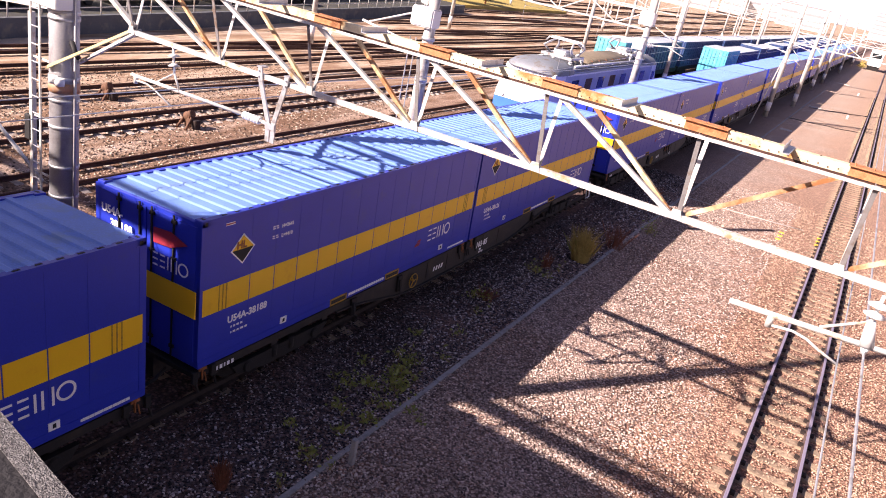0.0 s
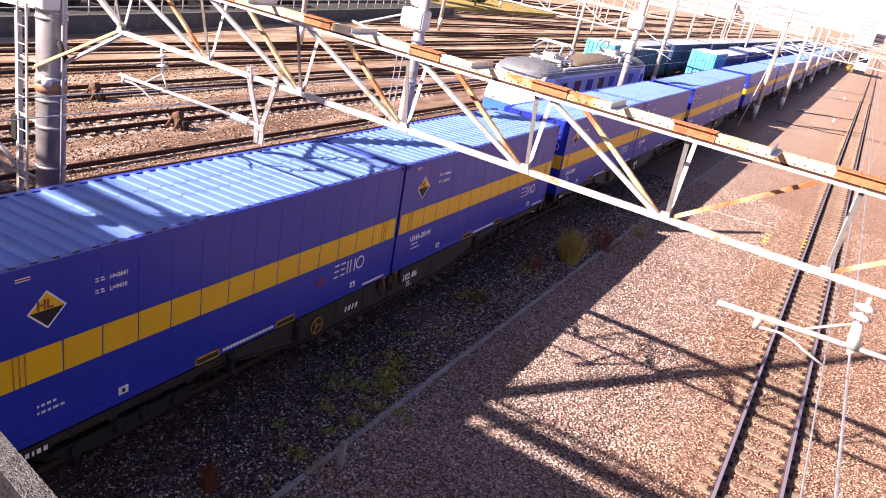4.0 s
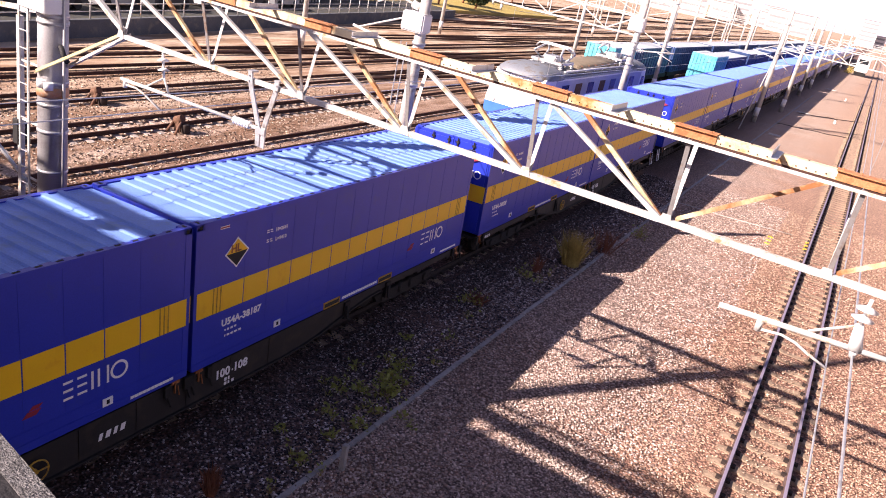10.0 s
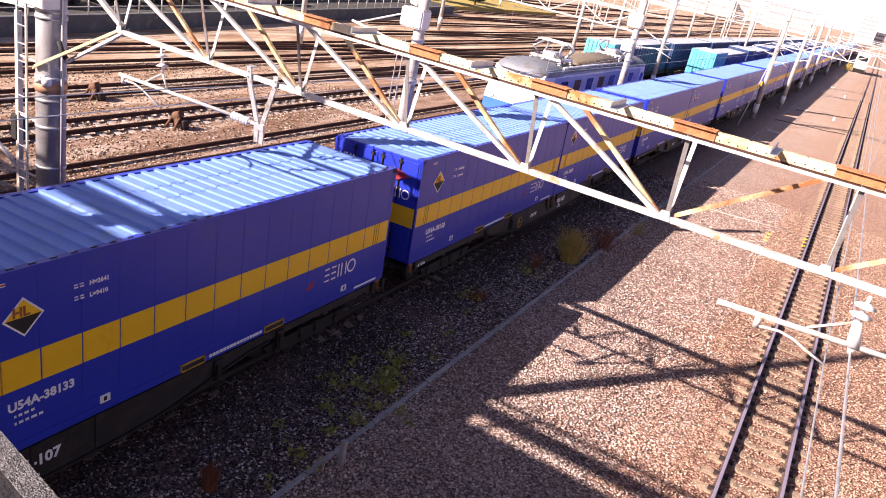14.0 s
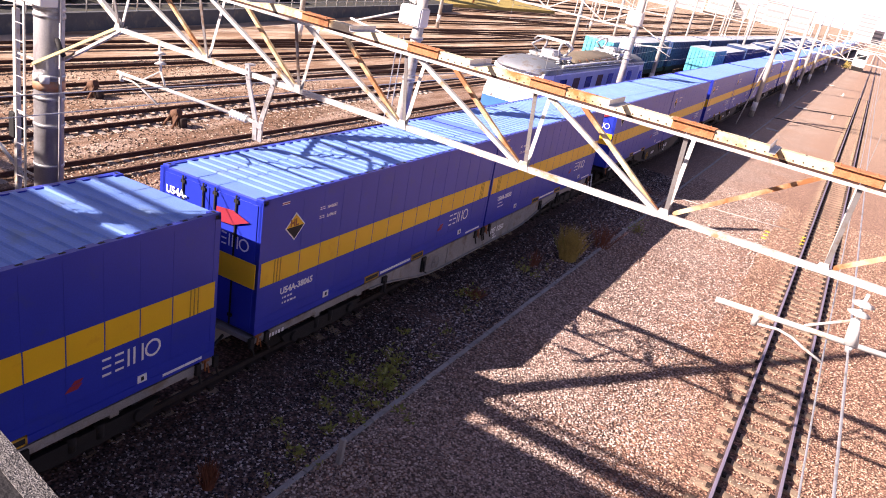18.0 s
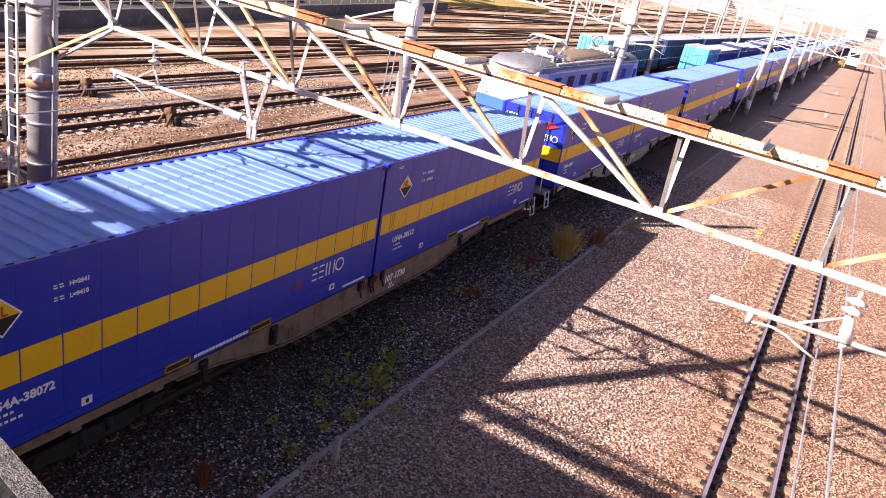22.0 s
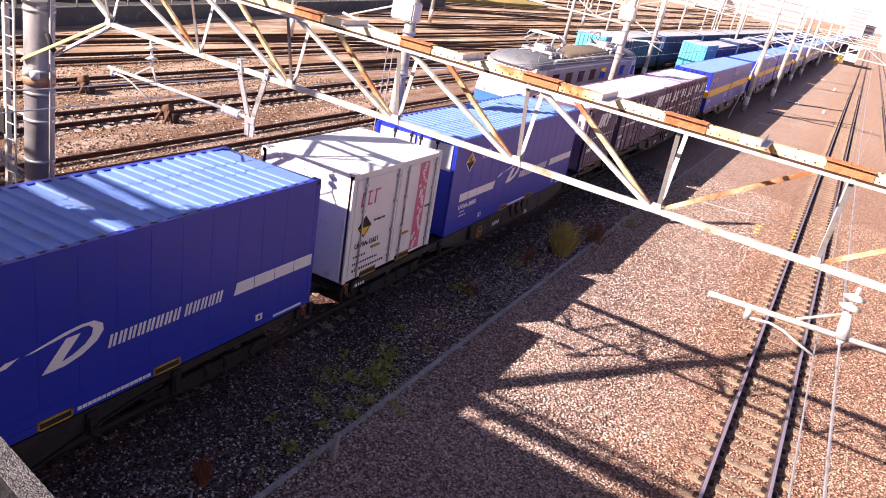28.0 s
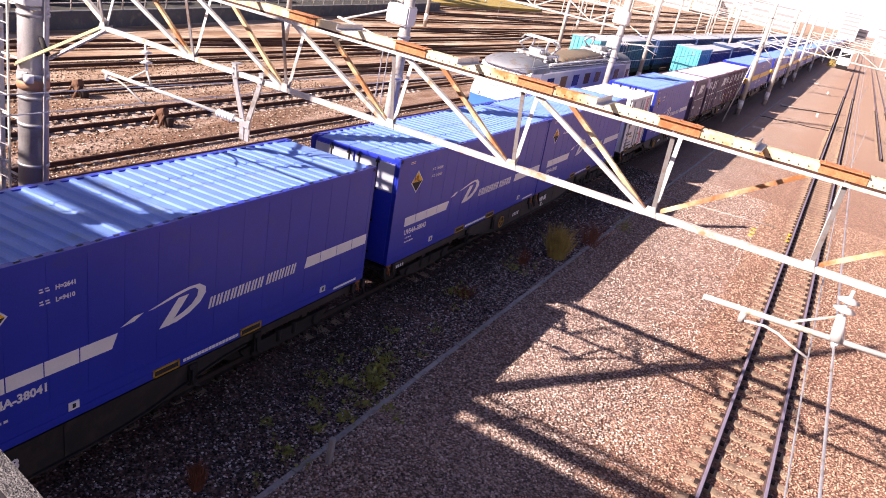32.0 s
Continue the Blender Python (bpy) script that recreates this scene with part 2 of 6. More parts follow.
M_WAGON = mat("dark_grey_wagon_frame", (0.013, 0.011, 0.012), 0.65, 0, 0.25, 2, 50, 0.12, (0.03, 0.022, 0.018), 0.4, 2.5)
M_WAGON_L = mat("light_grey_wagon_frame", (0.27, 0.265, 0.26), 0.6, 0, 0.18, 2, 50, 0.12, (0.2, 0.16, 0.13), 0.35, 2.5)
M_WAGON_B = mat("brown_dusted_wagon_frame", (0.22, 0.15, 0.10), 0.7, 0, 0.2, 2, 50, 0.12, (0.12, 0.08, 0.05), 0.4, 2.5)
M_PURPLE = mat("purple_brown_container_paint", (0.130, 0.085, 0.150), 0.5, 0, 0.18, 1.5, 40, 0.06, (0.19, 0.14, 0.20), 0.3, 2)
M_MAROON = mat("maroon_container_paint", (0.120, 0.027, 0.075), 0.5, 0, 0.15, 1.5, 40, 0.06, (0.14, 0.05, 0.095), 0.3, 2)
# sunlit brightness put into the colour, for roofs and a door panel
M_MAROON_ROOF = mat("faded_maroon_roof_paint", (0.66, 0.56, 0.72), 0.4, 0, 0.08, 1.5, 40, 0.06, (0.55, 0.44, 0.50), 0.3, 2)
M_CREAM = mat("white_container_paint", (0.9, 0.895, 0.885), 0.45, 0, 0.03, 2, 40, 0.05, (0.7, 0.67, 0.63), 0.12, 2)
M_PINK = mat("pink_print", (0.72, 0.16, 0.27), 0.5, 0, 0.1, 3, 40, 0.05)
M_TEAL = mat("turquoise_container_paint", (0.07, 0.5, 0.6), 0.5, 0, 0.1, 2, 40, 0.06, (0.2, 0.45, 0.5), 0.3, 2)
M_NAVY = mat("navy_container_paint", (0.03, 0.07, 0.19), 0.5, 0, 0.15, 2, 40, 0.06)
M_LEAF = mat("weed_leaves", (0.27, 0.29, 0.06), 0.7, 0, 0.4, 9, 50, 0.1)
M_DRY = mat("dry_grass", (0.44, 0.33, 0.09), 0.8, 0, 0.35, 8, 50, 0.1)
M_REDLEAF = mat("red_brown_stalks", (0.24, 0.085, 0.045), 0.8, 0, 0.35, 8, 50, 0.1)
M_LOCO = mat("pale_blue_loco_paint", (0.46, 0.49, 0.56), 0.42, 0, 0.1, 2, 40, 0.05)
M_LOCO_ROOF = mat("grey_loco_roof", (0.19, 0.21, 0.24), 0.55, 0, 0.2, 2, 40, 0.1, (0.14, 0.11, 0.08), 0.4, 2)
M_TAN = mat("tan_roof_equipment", (0.24, 0.19, 0.13), 0.7, 0, 0.2, 3, 40, 0.1)
M_GLASS = mat("dark_window_glass", (0.02, 0.025, 0.03), 0.08, 0, 0.05, 2, 30, 0.0)
# bright sky mirrored in the panes, put into the pale base colour
M_PALE_GLASS = mat("sky_tinted_window_glass", (0.30, 0.36, 0.42), 0.12, 0, 0.1, 2, 30, 0.0)
M_GRIT = mat("gritty_worn_concrete", (0.25, 0.238, 0.23), 0.9, 0, 0.9, 160, 330, 1.0, (0.05, 0.045, 0.05), 0.35, 150)
# the shade lying on the coping is darkened into its colour
M_COPING = mat("dark_worn_coping", (0.020, 0.018, 0.020), 0.8, 0, 0.3, 6, 80, 0.3)
M_STEEL = mat("dull_grey_steel", (0.27, 0.255, 0.25), 0.6, 0.1, 0.2, 4, 50, 0.1, (0.2, 0.13, 0.09), 0.3, 4)
M_CERAMIC = mat("white_glazed_insulator", (0.78, 0.78, 0.76), 0.2, 0, 0.04, 3, 40, 0.02)
M_WIRE = mat("copper_wire", (0.16, 0.13, 0.11), 0.5, 0.6, 0.15, 3, 40, 0.05)
M_WALL = mat("dull_grey_wall", (0.3, 0.31, 0.32), 0.85, 0, 0.15, 1, 20, 0.1)
M_PALE = mat("pale_facade", (0.72, 0.7, 0.68), 0.8, 0, 0.1, 0.5, 10, 0.1)
M_MAST = mat("dull_galvanised_tube", (0.40, 0.39, 0.40), 0.55, 0.3, 0.12, 2, 40, 0.08, (0.27, 0.25, 0.25), 0.3, 1.5)
M_CREAMBAR = mat("cream_painted_bar", (0.72, 0.64, 0.32), 0.55, 0, 0.1, 4, 50, 0.1, (0.4, 0.3, 0.12), 0.2, 3)
M_LOCOBLUE = mat("bright_blue_front", (0.05, 0.2, 0.62), 0.4, 0, 0.1, 2, 40, 0.05)
M_RUSTBROWN = mat("rust_brown_iron", (0.16, 0.078, 0.045), 0.85, 0, 0.35, 8, 60, 0.3)
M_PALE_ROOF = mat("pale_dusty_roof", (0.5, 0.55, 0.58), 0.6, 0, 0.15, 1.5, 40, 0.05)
M_BANK = mat("dark_scrubby_grass", (0.055, 0.055, 0.05), 0.9, 0, 0.5, 2, 25, 0.4, (0.10, 0.09, 0.05), 0.4, 1.5)
M_TREE = mat("tree_leaves", (0.045, 0.07, 0.02), 0.7, 0, 0.4, 3, 20, 0.1)
M_DARKYELLOW = mat("dull_yellow_paint", (0.5, 0.28, 0.02), 0.6, 0, 0.2, 4, 50, 0.1, (0.25, 0.14, 0.04), 0.35, 5)
M_LIGHTGREEN = mat("pale_green_sticker", (0.45, 0.55, 0.45), 0.5, 0, 0.1, 5, 50, 0.05)
M_DARKWALL = mat("dark_blue_grey_wall", (0.11, 0.12, 0.135), 0.85, 0, 0.2, 1, 20, 0.1, (0.2, 0.19, 0.17), 0.3, 1.5)

# ---- mesh tools ----


def box(bm, x0, x1, y0, y1, z0, z1, slot=0, m=None):
    vs = [bm.verts.new((x, y, z)) for z in (z0, z1) for y in (y0, y1) for x in (x0, x1)]
    if m is not None:
        for v in vs:
            v.co = m @ v.co
    for a in ((0, 2, 3, 1), (4, 5, 7, 6), (0, 1, 5, 4), (2, 6, 7, 3), (0, 4, 6, 2), (1, 3, 7, 5)):
        f = bm.faces.new([vs[k] for k in a])
        f.material_index = slot
    return vs


def tube(bm, a, b, r0, r1=None, sides=10, slot=0, caps=True):
    a, b = Vector(a), Vector(b)
    r1 = r0 if r1 is None else r1
    d = (b - a).normalized()
    u = d.orthogonal().normalized()
    w = d.cross(u)
    rings = []
    for p, r in ((a, r0), (b, r1)):
        rings.append([bm.verts.new(p + r * (math.cos(2 * math.pi * k / sides) * u + math.sin(2 * math.pi * k / sides) * w)) for k in range(sides)])
    for k in range(sides):
        f = bm.faces.new((rings[0][k], rings[0][(k + 1) % sides], rings[1][(k + 1) % sides], rings[1][k]))
        f.material_index, f.smooth = slot, sides > 6
    if caps:
        bm.faces.new(list(reversed(rings[0]))).material_index = slot
        bm.faces.new(rings[1]).material_index = slot


def bent(bm, pts, r, sides=8, slot=0):
    """One rod along a line of points, mitred at the bends."""
    pts = [Vector(p) for p in pts]
    closed = (pts[0] - pts[-1]).length < 1e-6
    u, rings = None, []
    for k, p in enumerate(pts):
        if closed:
            d = (pts[(k + 1) % (len(pts) - 1)] - pts[(k - 1) % (len(pts) - 1)]).normalized()
        else:
            d = sum(((q - p).normalized() * w for q, w in ((pts[max(k - 1, 0)], -1), (pts[min(k + 1, len(pts) - 1)], 1)) if (q - p).length > 1e-9), Vector()).normalized()
        u = d.orthogonal().normalized() if u is None else (u - d * u.dot(d)).normalized()
        v = d.cross(u)
        rings.append([bm.verts.new(p + r * (math.cos(2 * math.pi * a / sides) * u + math.sin(2 * math.pi * a / sides) * v)) for a in range(sides)])
    for a, b in zip(rings, rings[1:]):
        for k in range(sides):
            f = bm.faces.new((a[k], a[(k + 1) % sides], b[(k + 1) % sides], b[k]))
            f.material_index, f.smooth = slot, True
    if not closed:
        bm.faces.new(list(reversed(rings[0]))).material_index = slot
        bm.faces.new(rings[-1]).material_index = slot


def beam(bm, a, b, w, h, slot=0, up=(0, 0, 1)):
    """A bar of section w by h from a to b; h lies along up."""
    a, b = Vector(a), Vector(b)
    y = (b - a).normalized()
    x = y.cross(Vector(up))
    x = x.normalized() if x.length > 1e-5 else Vector((1, 0, 0))
    z = x.cross(y)
    m = Matrix((x, y, z)).transposed().to_4x4()
    m.translation = a
    box(bm, -w / 2, w / 2, 0, (b - a).length, -h / 2, h / 2, slot, m)


def angle_bar(bm, a, b, w, t=0.012, slot=0, flip=1, up=(0, 0, 1)):
    """An L-section steel bar from a to b."""
    a, b = Vector(a), Vector(b)
    y = (b - a).normalized()
    x = y.cross(Vector(up))
    x = x.normalized() * flip if x.length > 1e-5 else Vector((flip, 0, 0))
    z = x.cross(y)
    m = Matrix((x, y, z)).transposed().to_4x4()
    m.translation = a
    n = (b - a).length
    box(bm, 0, w, 0, n, 0, t, slot, m)
    box(bm, 0, t, 0, n, t, w, slot, m)


def plate(bm, pts, thick, way, slot=0):
    """A flat polygon with thickness; way is the direction of its face."""
    way = Vector(way)
    lo = [bm.verts.new(Vector(p)) for p in pts]
    hi = [bm.verts.new(Vector(p) + way * thick) for p in pts]
    fs = [bm.faces.new(hi), bm.faces.new(list(reversed(lo)))]
    n = len(pts)
    for k in range(n):
        fs.append(bm.faces.new((lo[k], lo[(k + 1) % n], hi[(k + 1) % n], hi[k])))
    for f in fs:
        f.material_index = slot


def mesh_of(name, bm, mats):
    bmesh.ops.recalc_face_normals(bm, faces=bm.faces)
    me = bpy.data.meshes.new(name)
    bm.to_mesh(me)
    bm.free()
    for m in (mats if isinstance(mats, (list, tuple)) else [mats]):
        me.materials.append(m)
    return me


def part(name, bm, mats, parent=None, label="", kind=""):
    me = bm if isinstance(bm, bpy.types.Mesh) else mesh_of(name, bm, mats)
    ob = new(name, me)
    ob.parent = parent
    tagged(ob, label, kind=kind)
    return ob


def thing(name, label, category, group="", kind="", at=None):
    ob = new(name)
    ob.empty_display_size = 0.2
    tagged(ob, label, category, group, kind)
    if at is not None:
        ob.matrix_basis = at
    return ob


def B():
    return bmesh.new()


def boxed(*dims, **kw):
    bm = B()
    box(bm, *dims, **kw)
    return bm


def bevelled(x0, x1, y0, y1, z0, z1, r=0.02, seg=2):
    bm = B()
    box(bm, x0, x1, y0, y1, z0, z1)
    bmesh.ops.bevel(bm, geom=bm.edges[:], offset=r, segments=seg, affect="EDGES")
    return bm


def lettering(name, text, size, parent, m, material, label=""):
    """Raised lettering; m puts the flat text into its thing's space."""
    cu = bpy.data.curves.new(name, "FONT")
    cu.body, cu.size, cu.extrude, cu.resolution_u, cu.offset = text, size, 0.002, 2, size * 0.035
    tmp = bpy.data.objects.new(name, cu)
    me = bpy.data.meshes.new_from_object(tmp)
    bpy.data.objects.remove(tmp)
    bpy.data.curves.remove(cu)
    me.transform(m)
    me.materials.clear()
    me.materials.append(material)
    return part(name, me, None, parent, label)


SIDE = Matrix(((0, 0, 1, 0), (1, 0, 0, 0), (0, 1, 0, 0), (0, 0, 0, 1)))      # text on a face that looks towards +x, reading along +y
BACK = Matrix(((1, 0, 0, 0), (0, 0, -1, 0), (0, 1, 0, 0), (0, 0, 0, 1)))     # text on a face that looks towards -y, reading along +x

# ---- ground ----


def ground_height(x, y):
    if -45 < x < 20 and -5 < y < 90:
        shoulder = 0.028 * max(0.0, min(1.0, (2.5 - abs(x)) / 0.5)) if y > -5 else 0.0
        shoulder -= 0.014 * max(0.0, min(1.0, (1.35 - abs(x - 9.97)) / 0.25))
        shoulder -= 0.025 * max(0.0, min(1.0, -7.0 - x))
        return -0.21 + shoulder + 0.03 * noise.noise(Vector((x * 0.5, y * 0.5, 0))) + 0.014 * noise.noise(Vector((x * 2.3, y * 2.3, 4)))
    return -0.21


def axis_steps(near0, near1, fine, far0, far1):
    out, step, v = [], fine, near1
    while v < far1:
        step *= 1.35
        v += step
        out.append(v)
    mid = list(np.arange(near0, near1 + 1e-6, fine))
    step, v, lo = fine, near0, []
    while v > far0:
        step *= 1.35
        v -= step
        lo.append(v)
    return lo[::-1] + mid + out


def build_ground():
    xs = axis_steps(-12, 16, 0.2, -4000, 4000)
    ys = axis_steps(2, 40, 0.2, -3000, 4500)
    verts = [(x, y, ground_height(x, y)) for y in ys for x in xs]
    nx = len(xs)
    faces = [(j * nx + i, j * nx + i + 1, (j + 1) * nx + i + 1, (j + 1) * nx + i) for j in range(len(ys) - 1) for i in range(nx - 1)]
    me = bpy.data.meshes.new("ground")
    me.from_pydata(verts, [], faces)
    me.materials.append(M_GROUND)
    for p in me.polygons:
        p.use_smooth = True
    tagged(new("ground", me), "rust-brown ballast ground of a railway yard", "ground", kind="structure")


def build_stones(name, label, paint, fields, seed):
    """Loose broken stone over the near ground, thinner with distance."""
    rng = np.random.default_rng(seed)
    base = np.array([(1, 0, 0), (-1, 0, 0), (0, 1, 0), (0, -1, 0), (0, 0, 1), (0, 0, -0.6)], float)
    tri = np.array([(0, 2, 4), (2, 1, 4), (1, 3, 4), (3, 0, 4), (2, 0, 5), (1, 2, 5), (3, 1, 5), (0, 3, 5)])
    vs, fs, n = [], [], 0
    for x0, x1, y0, y1, count, r0, r1 in fields:
        for _ in range(count):
            x, y = rng.uniform(x0, x1), rng.uniform(y0, y1)
            d = abs(x - 9.97)
            side = x - 9.97
            if any(-0.09 < side - e * 0.5665 < 0.24 for e in (-1, 1)) or (d < 1.15 and rng.random() < 0.55):
                continue
            r = rng.uniform(r0, r1)
            a = rng.uniform(0, 6.28)
            p = base * rng.uniform(0.6, 1.25, (6, 1)) * r * np.array((1.2, 1.0, 0.7))
            c, s = math.cos(a), math.sin(a)
            p = np.stack((p[:, 0] * c - p[:, 1] * s, p[:, 0] * s + p[:, 1] * c, p[:, 2]), 1)
            p += (x, y, -0.205 - (0.025 if x < -8 else 0.0) + 0.3 * r + 0.028 * max(0.0, min(1.0, (2.5 - abs(x)) / 0.5)))
            vs.append(p)
            fs.append(tri + 6 * n)
            n += 1
    me = bpy.data.meshes.new(name)
    v, f = np.concatenate(vs), np.concatenate(fs)
    me.vertices.add(len(v))
    me.vertices.foreach_set("co", v.ravel())
    me.loops.add(f.size)
    me.loops.foreach_set("vertex_index", f.ravel())
    me.polygons.add(len(f))
    me.polygons.foreach_set("loop_start", np.arange(0, f.size, 3))
    me.update(calc_edges=True)
    me.materials.append(paint)
    tagged(new(name, me), label, "gravel", kind="stuff")


def scatter_material(name, shades):
    m = bpy.data.materials.new(name)
    m.use_nodes = True
    n, l = m.node_tree.nodes, m.node_tree.links
    b = n["Principled BSDF"]
    b.inputs["Roughness"].default_value = 0.92
    g = n.new("ShaderNodeNewGeometry")
    ra = n.new("ShaderNodeValToRGB")
    ra.color_ramp.elements[1].position = 1.0
    for k, (at_, c) in enumerate(shades):
        e = ra.color_ramp.elements[0] if k == 0 else ra.color_ramp.elements[-1] if k == 4 else ra.color_ramp.elements.new(at_)
        e.color = (*c, 1)
    l.new(g.outputs["Random Per Island"], ra.inputs["Fac"])
    l.new(ra.outputs[0], b.inputs["Base Color"])
    return m


M_SCATTER = scatter_material("scattered_stone", ((0.0, (0.09, 0.062, 0.055)), (0.28, (0.27, 0.195, 0.165)), (0.6, (0.52, 0.39, 0.33)), (0.85, (0.66, 0.51, 0.43)), (1.0, (0.92, 0.78, 0.69))))
M_SCATTER_RUSTY = scatter_material("rusty_scattered_stone", ((0.0, (0.20, 0.125, 0.085)), (0.3, (0.40, 0.26, 0.178)), (0.6, (0.52, 0.345, 0.245)), (0.85, (0.62, 0.435, 0.32)), (1.0, (0.72, 0.54, 0.42))))
# dirty stones beside the train, its shade darkened into their colour
M_SCATTER_DIRT_SHADE = scatter_material("oily_scattered_stone", ((0.0, (0.015, 0.011, 0.013)), (0.35, (0.055, 0.039, 0.042)), (0.62, (0.17, 0.122, 0.122)), (0.8, (0.46, 0.37, 0.355)), (1.0, (0.95, 0.87, 0.84))))
M_SCATTER_YARD = scatter_material("yard_scattered_stone", ((0.0, (0.05, 0.03, 0.02)), (0.35, (0.17, 0.105, 0.07)), (0.6, (0.40, 0.28, 0.20)), (0.85, (0.62, 0.48, 0.37)), (1.0, (0.85, 0.73, 0.60))))
# darkest at the train's foot: deep shade put into the stone colour
M_SCATTER_FOOT_SHADE = scatter_material("grimy_scattered_stone", ((0.0, (0.008, 0.006, 0.006)), (0.3, (0.04, 0.029, 0.03)), (0.6, (0.12, 0.088, 0.088)), (0.85, (0.31, 0.24, 0.235)), (1.0, (0.78, 0.68, 0.66))))
build_ground()

# ---- tracks ----


def rail_mesh(path, head=None):
    """One rail along a list of points: head, web and foot."""
    prof = [(-0.064, -0.153), (0.064, -0.153), (0.064, -0.138), (0.010, -0.12), (0.010, -0.045), (0.033, -0.03), (0.033, -0.004), (0.026, 0.0), (-0.026, 0.0), (-0.033, -0.004), (-0.033, -0.03), (-0.010, -0.045), (-0.010, -0.12), (-0.064, -0.138)]
    bm = B()
    rings = []
    for k, p in enumerate(path):
        a, b = path[max(k - 1, 0)], path[min(k + 1, len(path) - 1)]
        d = Vector((b[0] - a[0], b[1] - a[1], 0)).normalized()
        r = Vector((d.y, -d.x, 0))
        rings.append([bm.verts.new(Vector((p[0], p[1], p[2] if len(p) > 2 else 0)) + r * x + Vector((0, 0, z))) for x, z in prof])
    for a, b in zip(rings, rings[1:]):
        for k in range(len(prof)):
            f = bm.faces.new((a[k], a[(k + 1) % len(prof)], b[(k + 1) % len(prof)], b[k]))
            f.material_index = 1 if k in (7, 6, 8) else 0
    return mesh_of("rail", bm, [M_RAIL_BROWN, M_RAIL_TOP] if head is None else [head, head])


def sleeper_mesh(joined=None, at=(0, 0), fastened=True, paint=None):
    bm = joined or B()
    x, y = at
    prof = [(-1.0, -0.185), (-0.72, -0.152), (-0.36, -0.152), (-0.2, -0.182), (0.2, -0.182), (0.36, -0.152), (0.72, -0.152), (1.0, -0.185)]
    top = [[bm.verts.new((x + a, y + s * 0.115, z)) for a, z in prof] for s in (-1, 1)]
    low = [[bm.verts.new((x + a, y + s * 0.14, -0.3)) for a, z in prof] for s in (-1, 1)]
    for k in range(len(prof) - 1):
        bm.faces.new((top[0][k], top[0][k + 1], top[1][k + 1], top[1][k]))
        for q, w in ((0, -1), (1, 1)):
            bm.faces.new((top[q][k], top[q][k + 1], low[q][k + 1], low[q][k]))
    for q in (0, -1):
        bm.faces.new((top[0][q], top[1][q], low[1][q], low[0][q]))
    for s in (-1, 1) if fastened else ():
        for e in (-1, 1):
            cx = x + s * 0.5665 + e * 0.095
            box(bm, cx - 0.05, cx + 0.05, y - 0.055, y + 0.055, -0.155, -0.09, 1)
    if joined is None:
        return mesh_of("sleeper", bm, [paint or M_SLEEPER, M_RAIL])


def path_at(x, y0, y1, bend=0.0, bend_from=60.0, step=4.0):
    out = []
    for y in np.arange(y0, y1 + 0.01, step if bend else max(1.0, y1 - y0)):
        out.append((x - bend * max(0.0, y - bend_from) ** 2, float(y)))
    return out


SLEEPER = sleeper_mesh()
SLEEPER_PALE = sleeper_mesh(fastened=False, paint=M_SLEEPER_PALE)


def track(label, x, y0, y1, near=None, far=None, bend=0.0, bend_from=60.0, pitch=0.6):
    t = thing("railway_track", label, "railway track", "tracks of the yard", "structure")
    for s in (-1, 1):
        # busy track's rails are dark all over: train shade put into the heads
        part("rail", rail_mesh([(p[0] + s * 0.5665, p[1]) for p in path_at(x, y0, y1, bend, bend_from)], M_RAIL_OLD if x < -2 else M_RAIL if x < 1 else None), None, t, "rusty brown steel rail" if x < -6 else "rusty steel rail with a worn head")
    if near:
        for y in np.arange(near[0], near[1], pitch):
            o = part("sleeper", SLEEPER_PALE if x < -6 else SLEEPER, None, t)
            o.location = (x - bend * max(0.0, y - bend_from) ** 2 + random.uniform(-0.01, 0.01), y, random.uniform(-0.034, -0.024) - ((0.005 if x == -13.85 else 0.04) if x < -6 else -0.006 if x < 1 else 0.0))
    if far:
        bm = B()
        for y in np.arange(far[0], far[1], pitch):
            sleeper_mesh(bm, (x - bend * max(0.0, y - bend_from) ** 2, y), x > -6)
        o = part("far_sleepers", bm, [M_SLEEPER if x > -6 else M_GROUND, M_RAIL], t)
        tagged(o, kind="stuff")
        o.location.z = -0.07 if x < -6 else -0.03
    return t


track("clear single track on concrete sleepers", 9.97, -60, 400, (0.4, 52), (52, 120))
track("far track that runs beside the clear one", 13.95, 66, 400, None, (66, 110))
track("track under the moving freight train", 0.0, -320, 420, (1.78, 30), (30, 120), pitch=0.515)
track("siding with a standing locomotive", -5.1, 24, 400, None, (26, 60))
track("yard track in brown ballast", -9.9, -40, 400, (7, 40), (40, 110))
track("yard track in brown ballast", -13.85, -40, 400, (8, 40), (40, 110))
track("yard track in brown ballast", -17.7, -40, 400, (12, 40), (40, 90))
for x, bend, start in ((-21.4, 0.0, 60), (-24.7, 0.0003, 60), (-28.4, 0.0, 60), (-32.6, 0.0, 60), (-36.8, 0.0002, 90), (-41.0, 0.0, 60), (-45.5, 0.0002, 90), (-50.0, 0.0, 60), (-55.0, 0.0001, 60), (-60.0, 0.0, 60)):
    track("far yard track", x, -40 if x > -26 else 45 - (x + 26) * 2.2, 420, None, (12, 70) if x > -26 else None, bend, start)


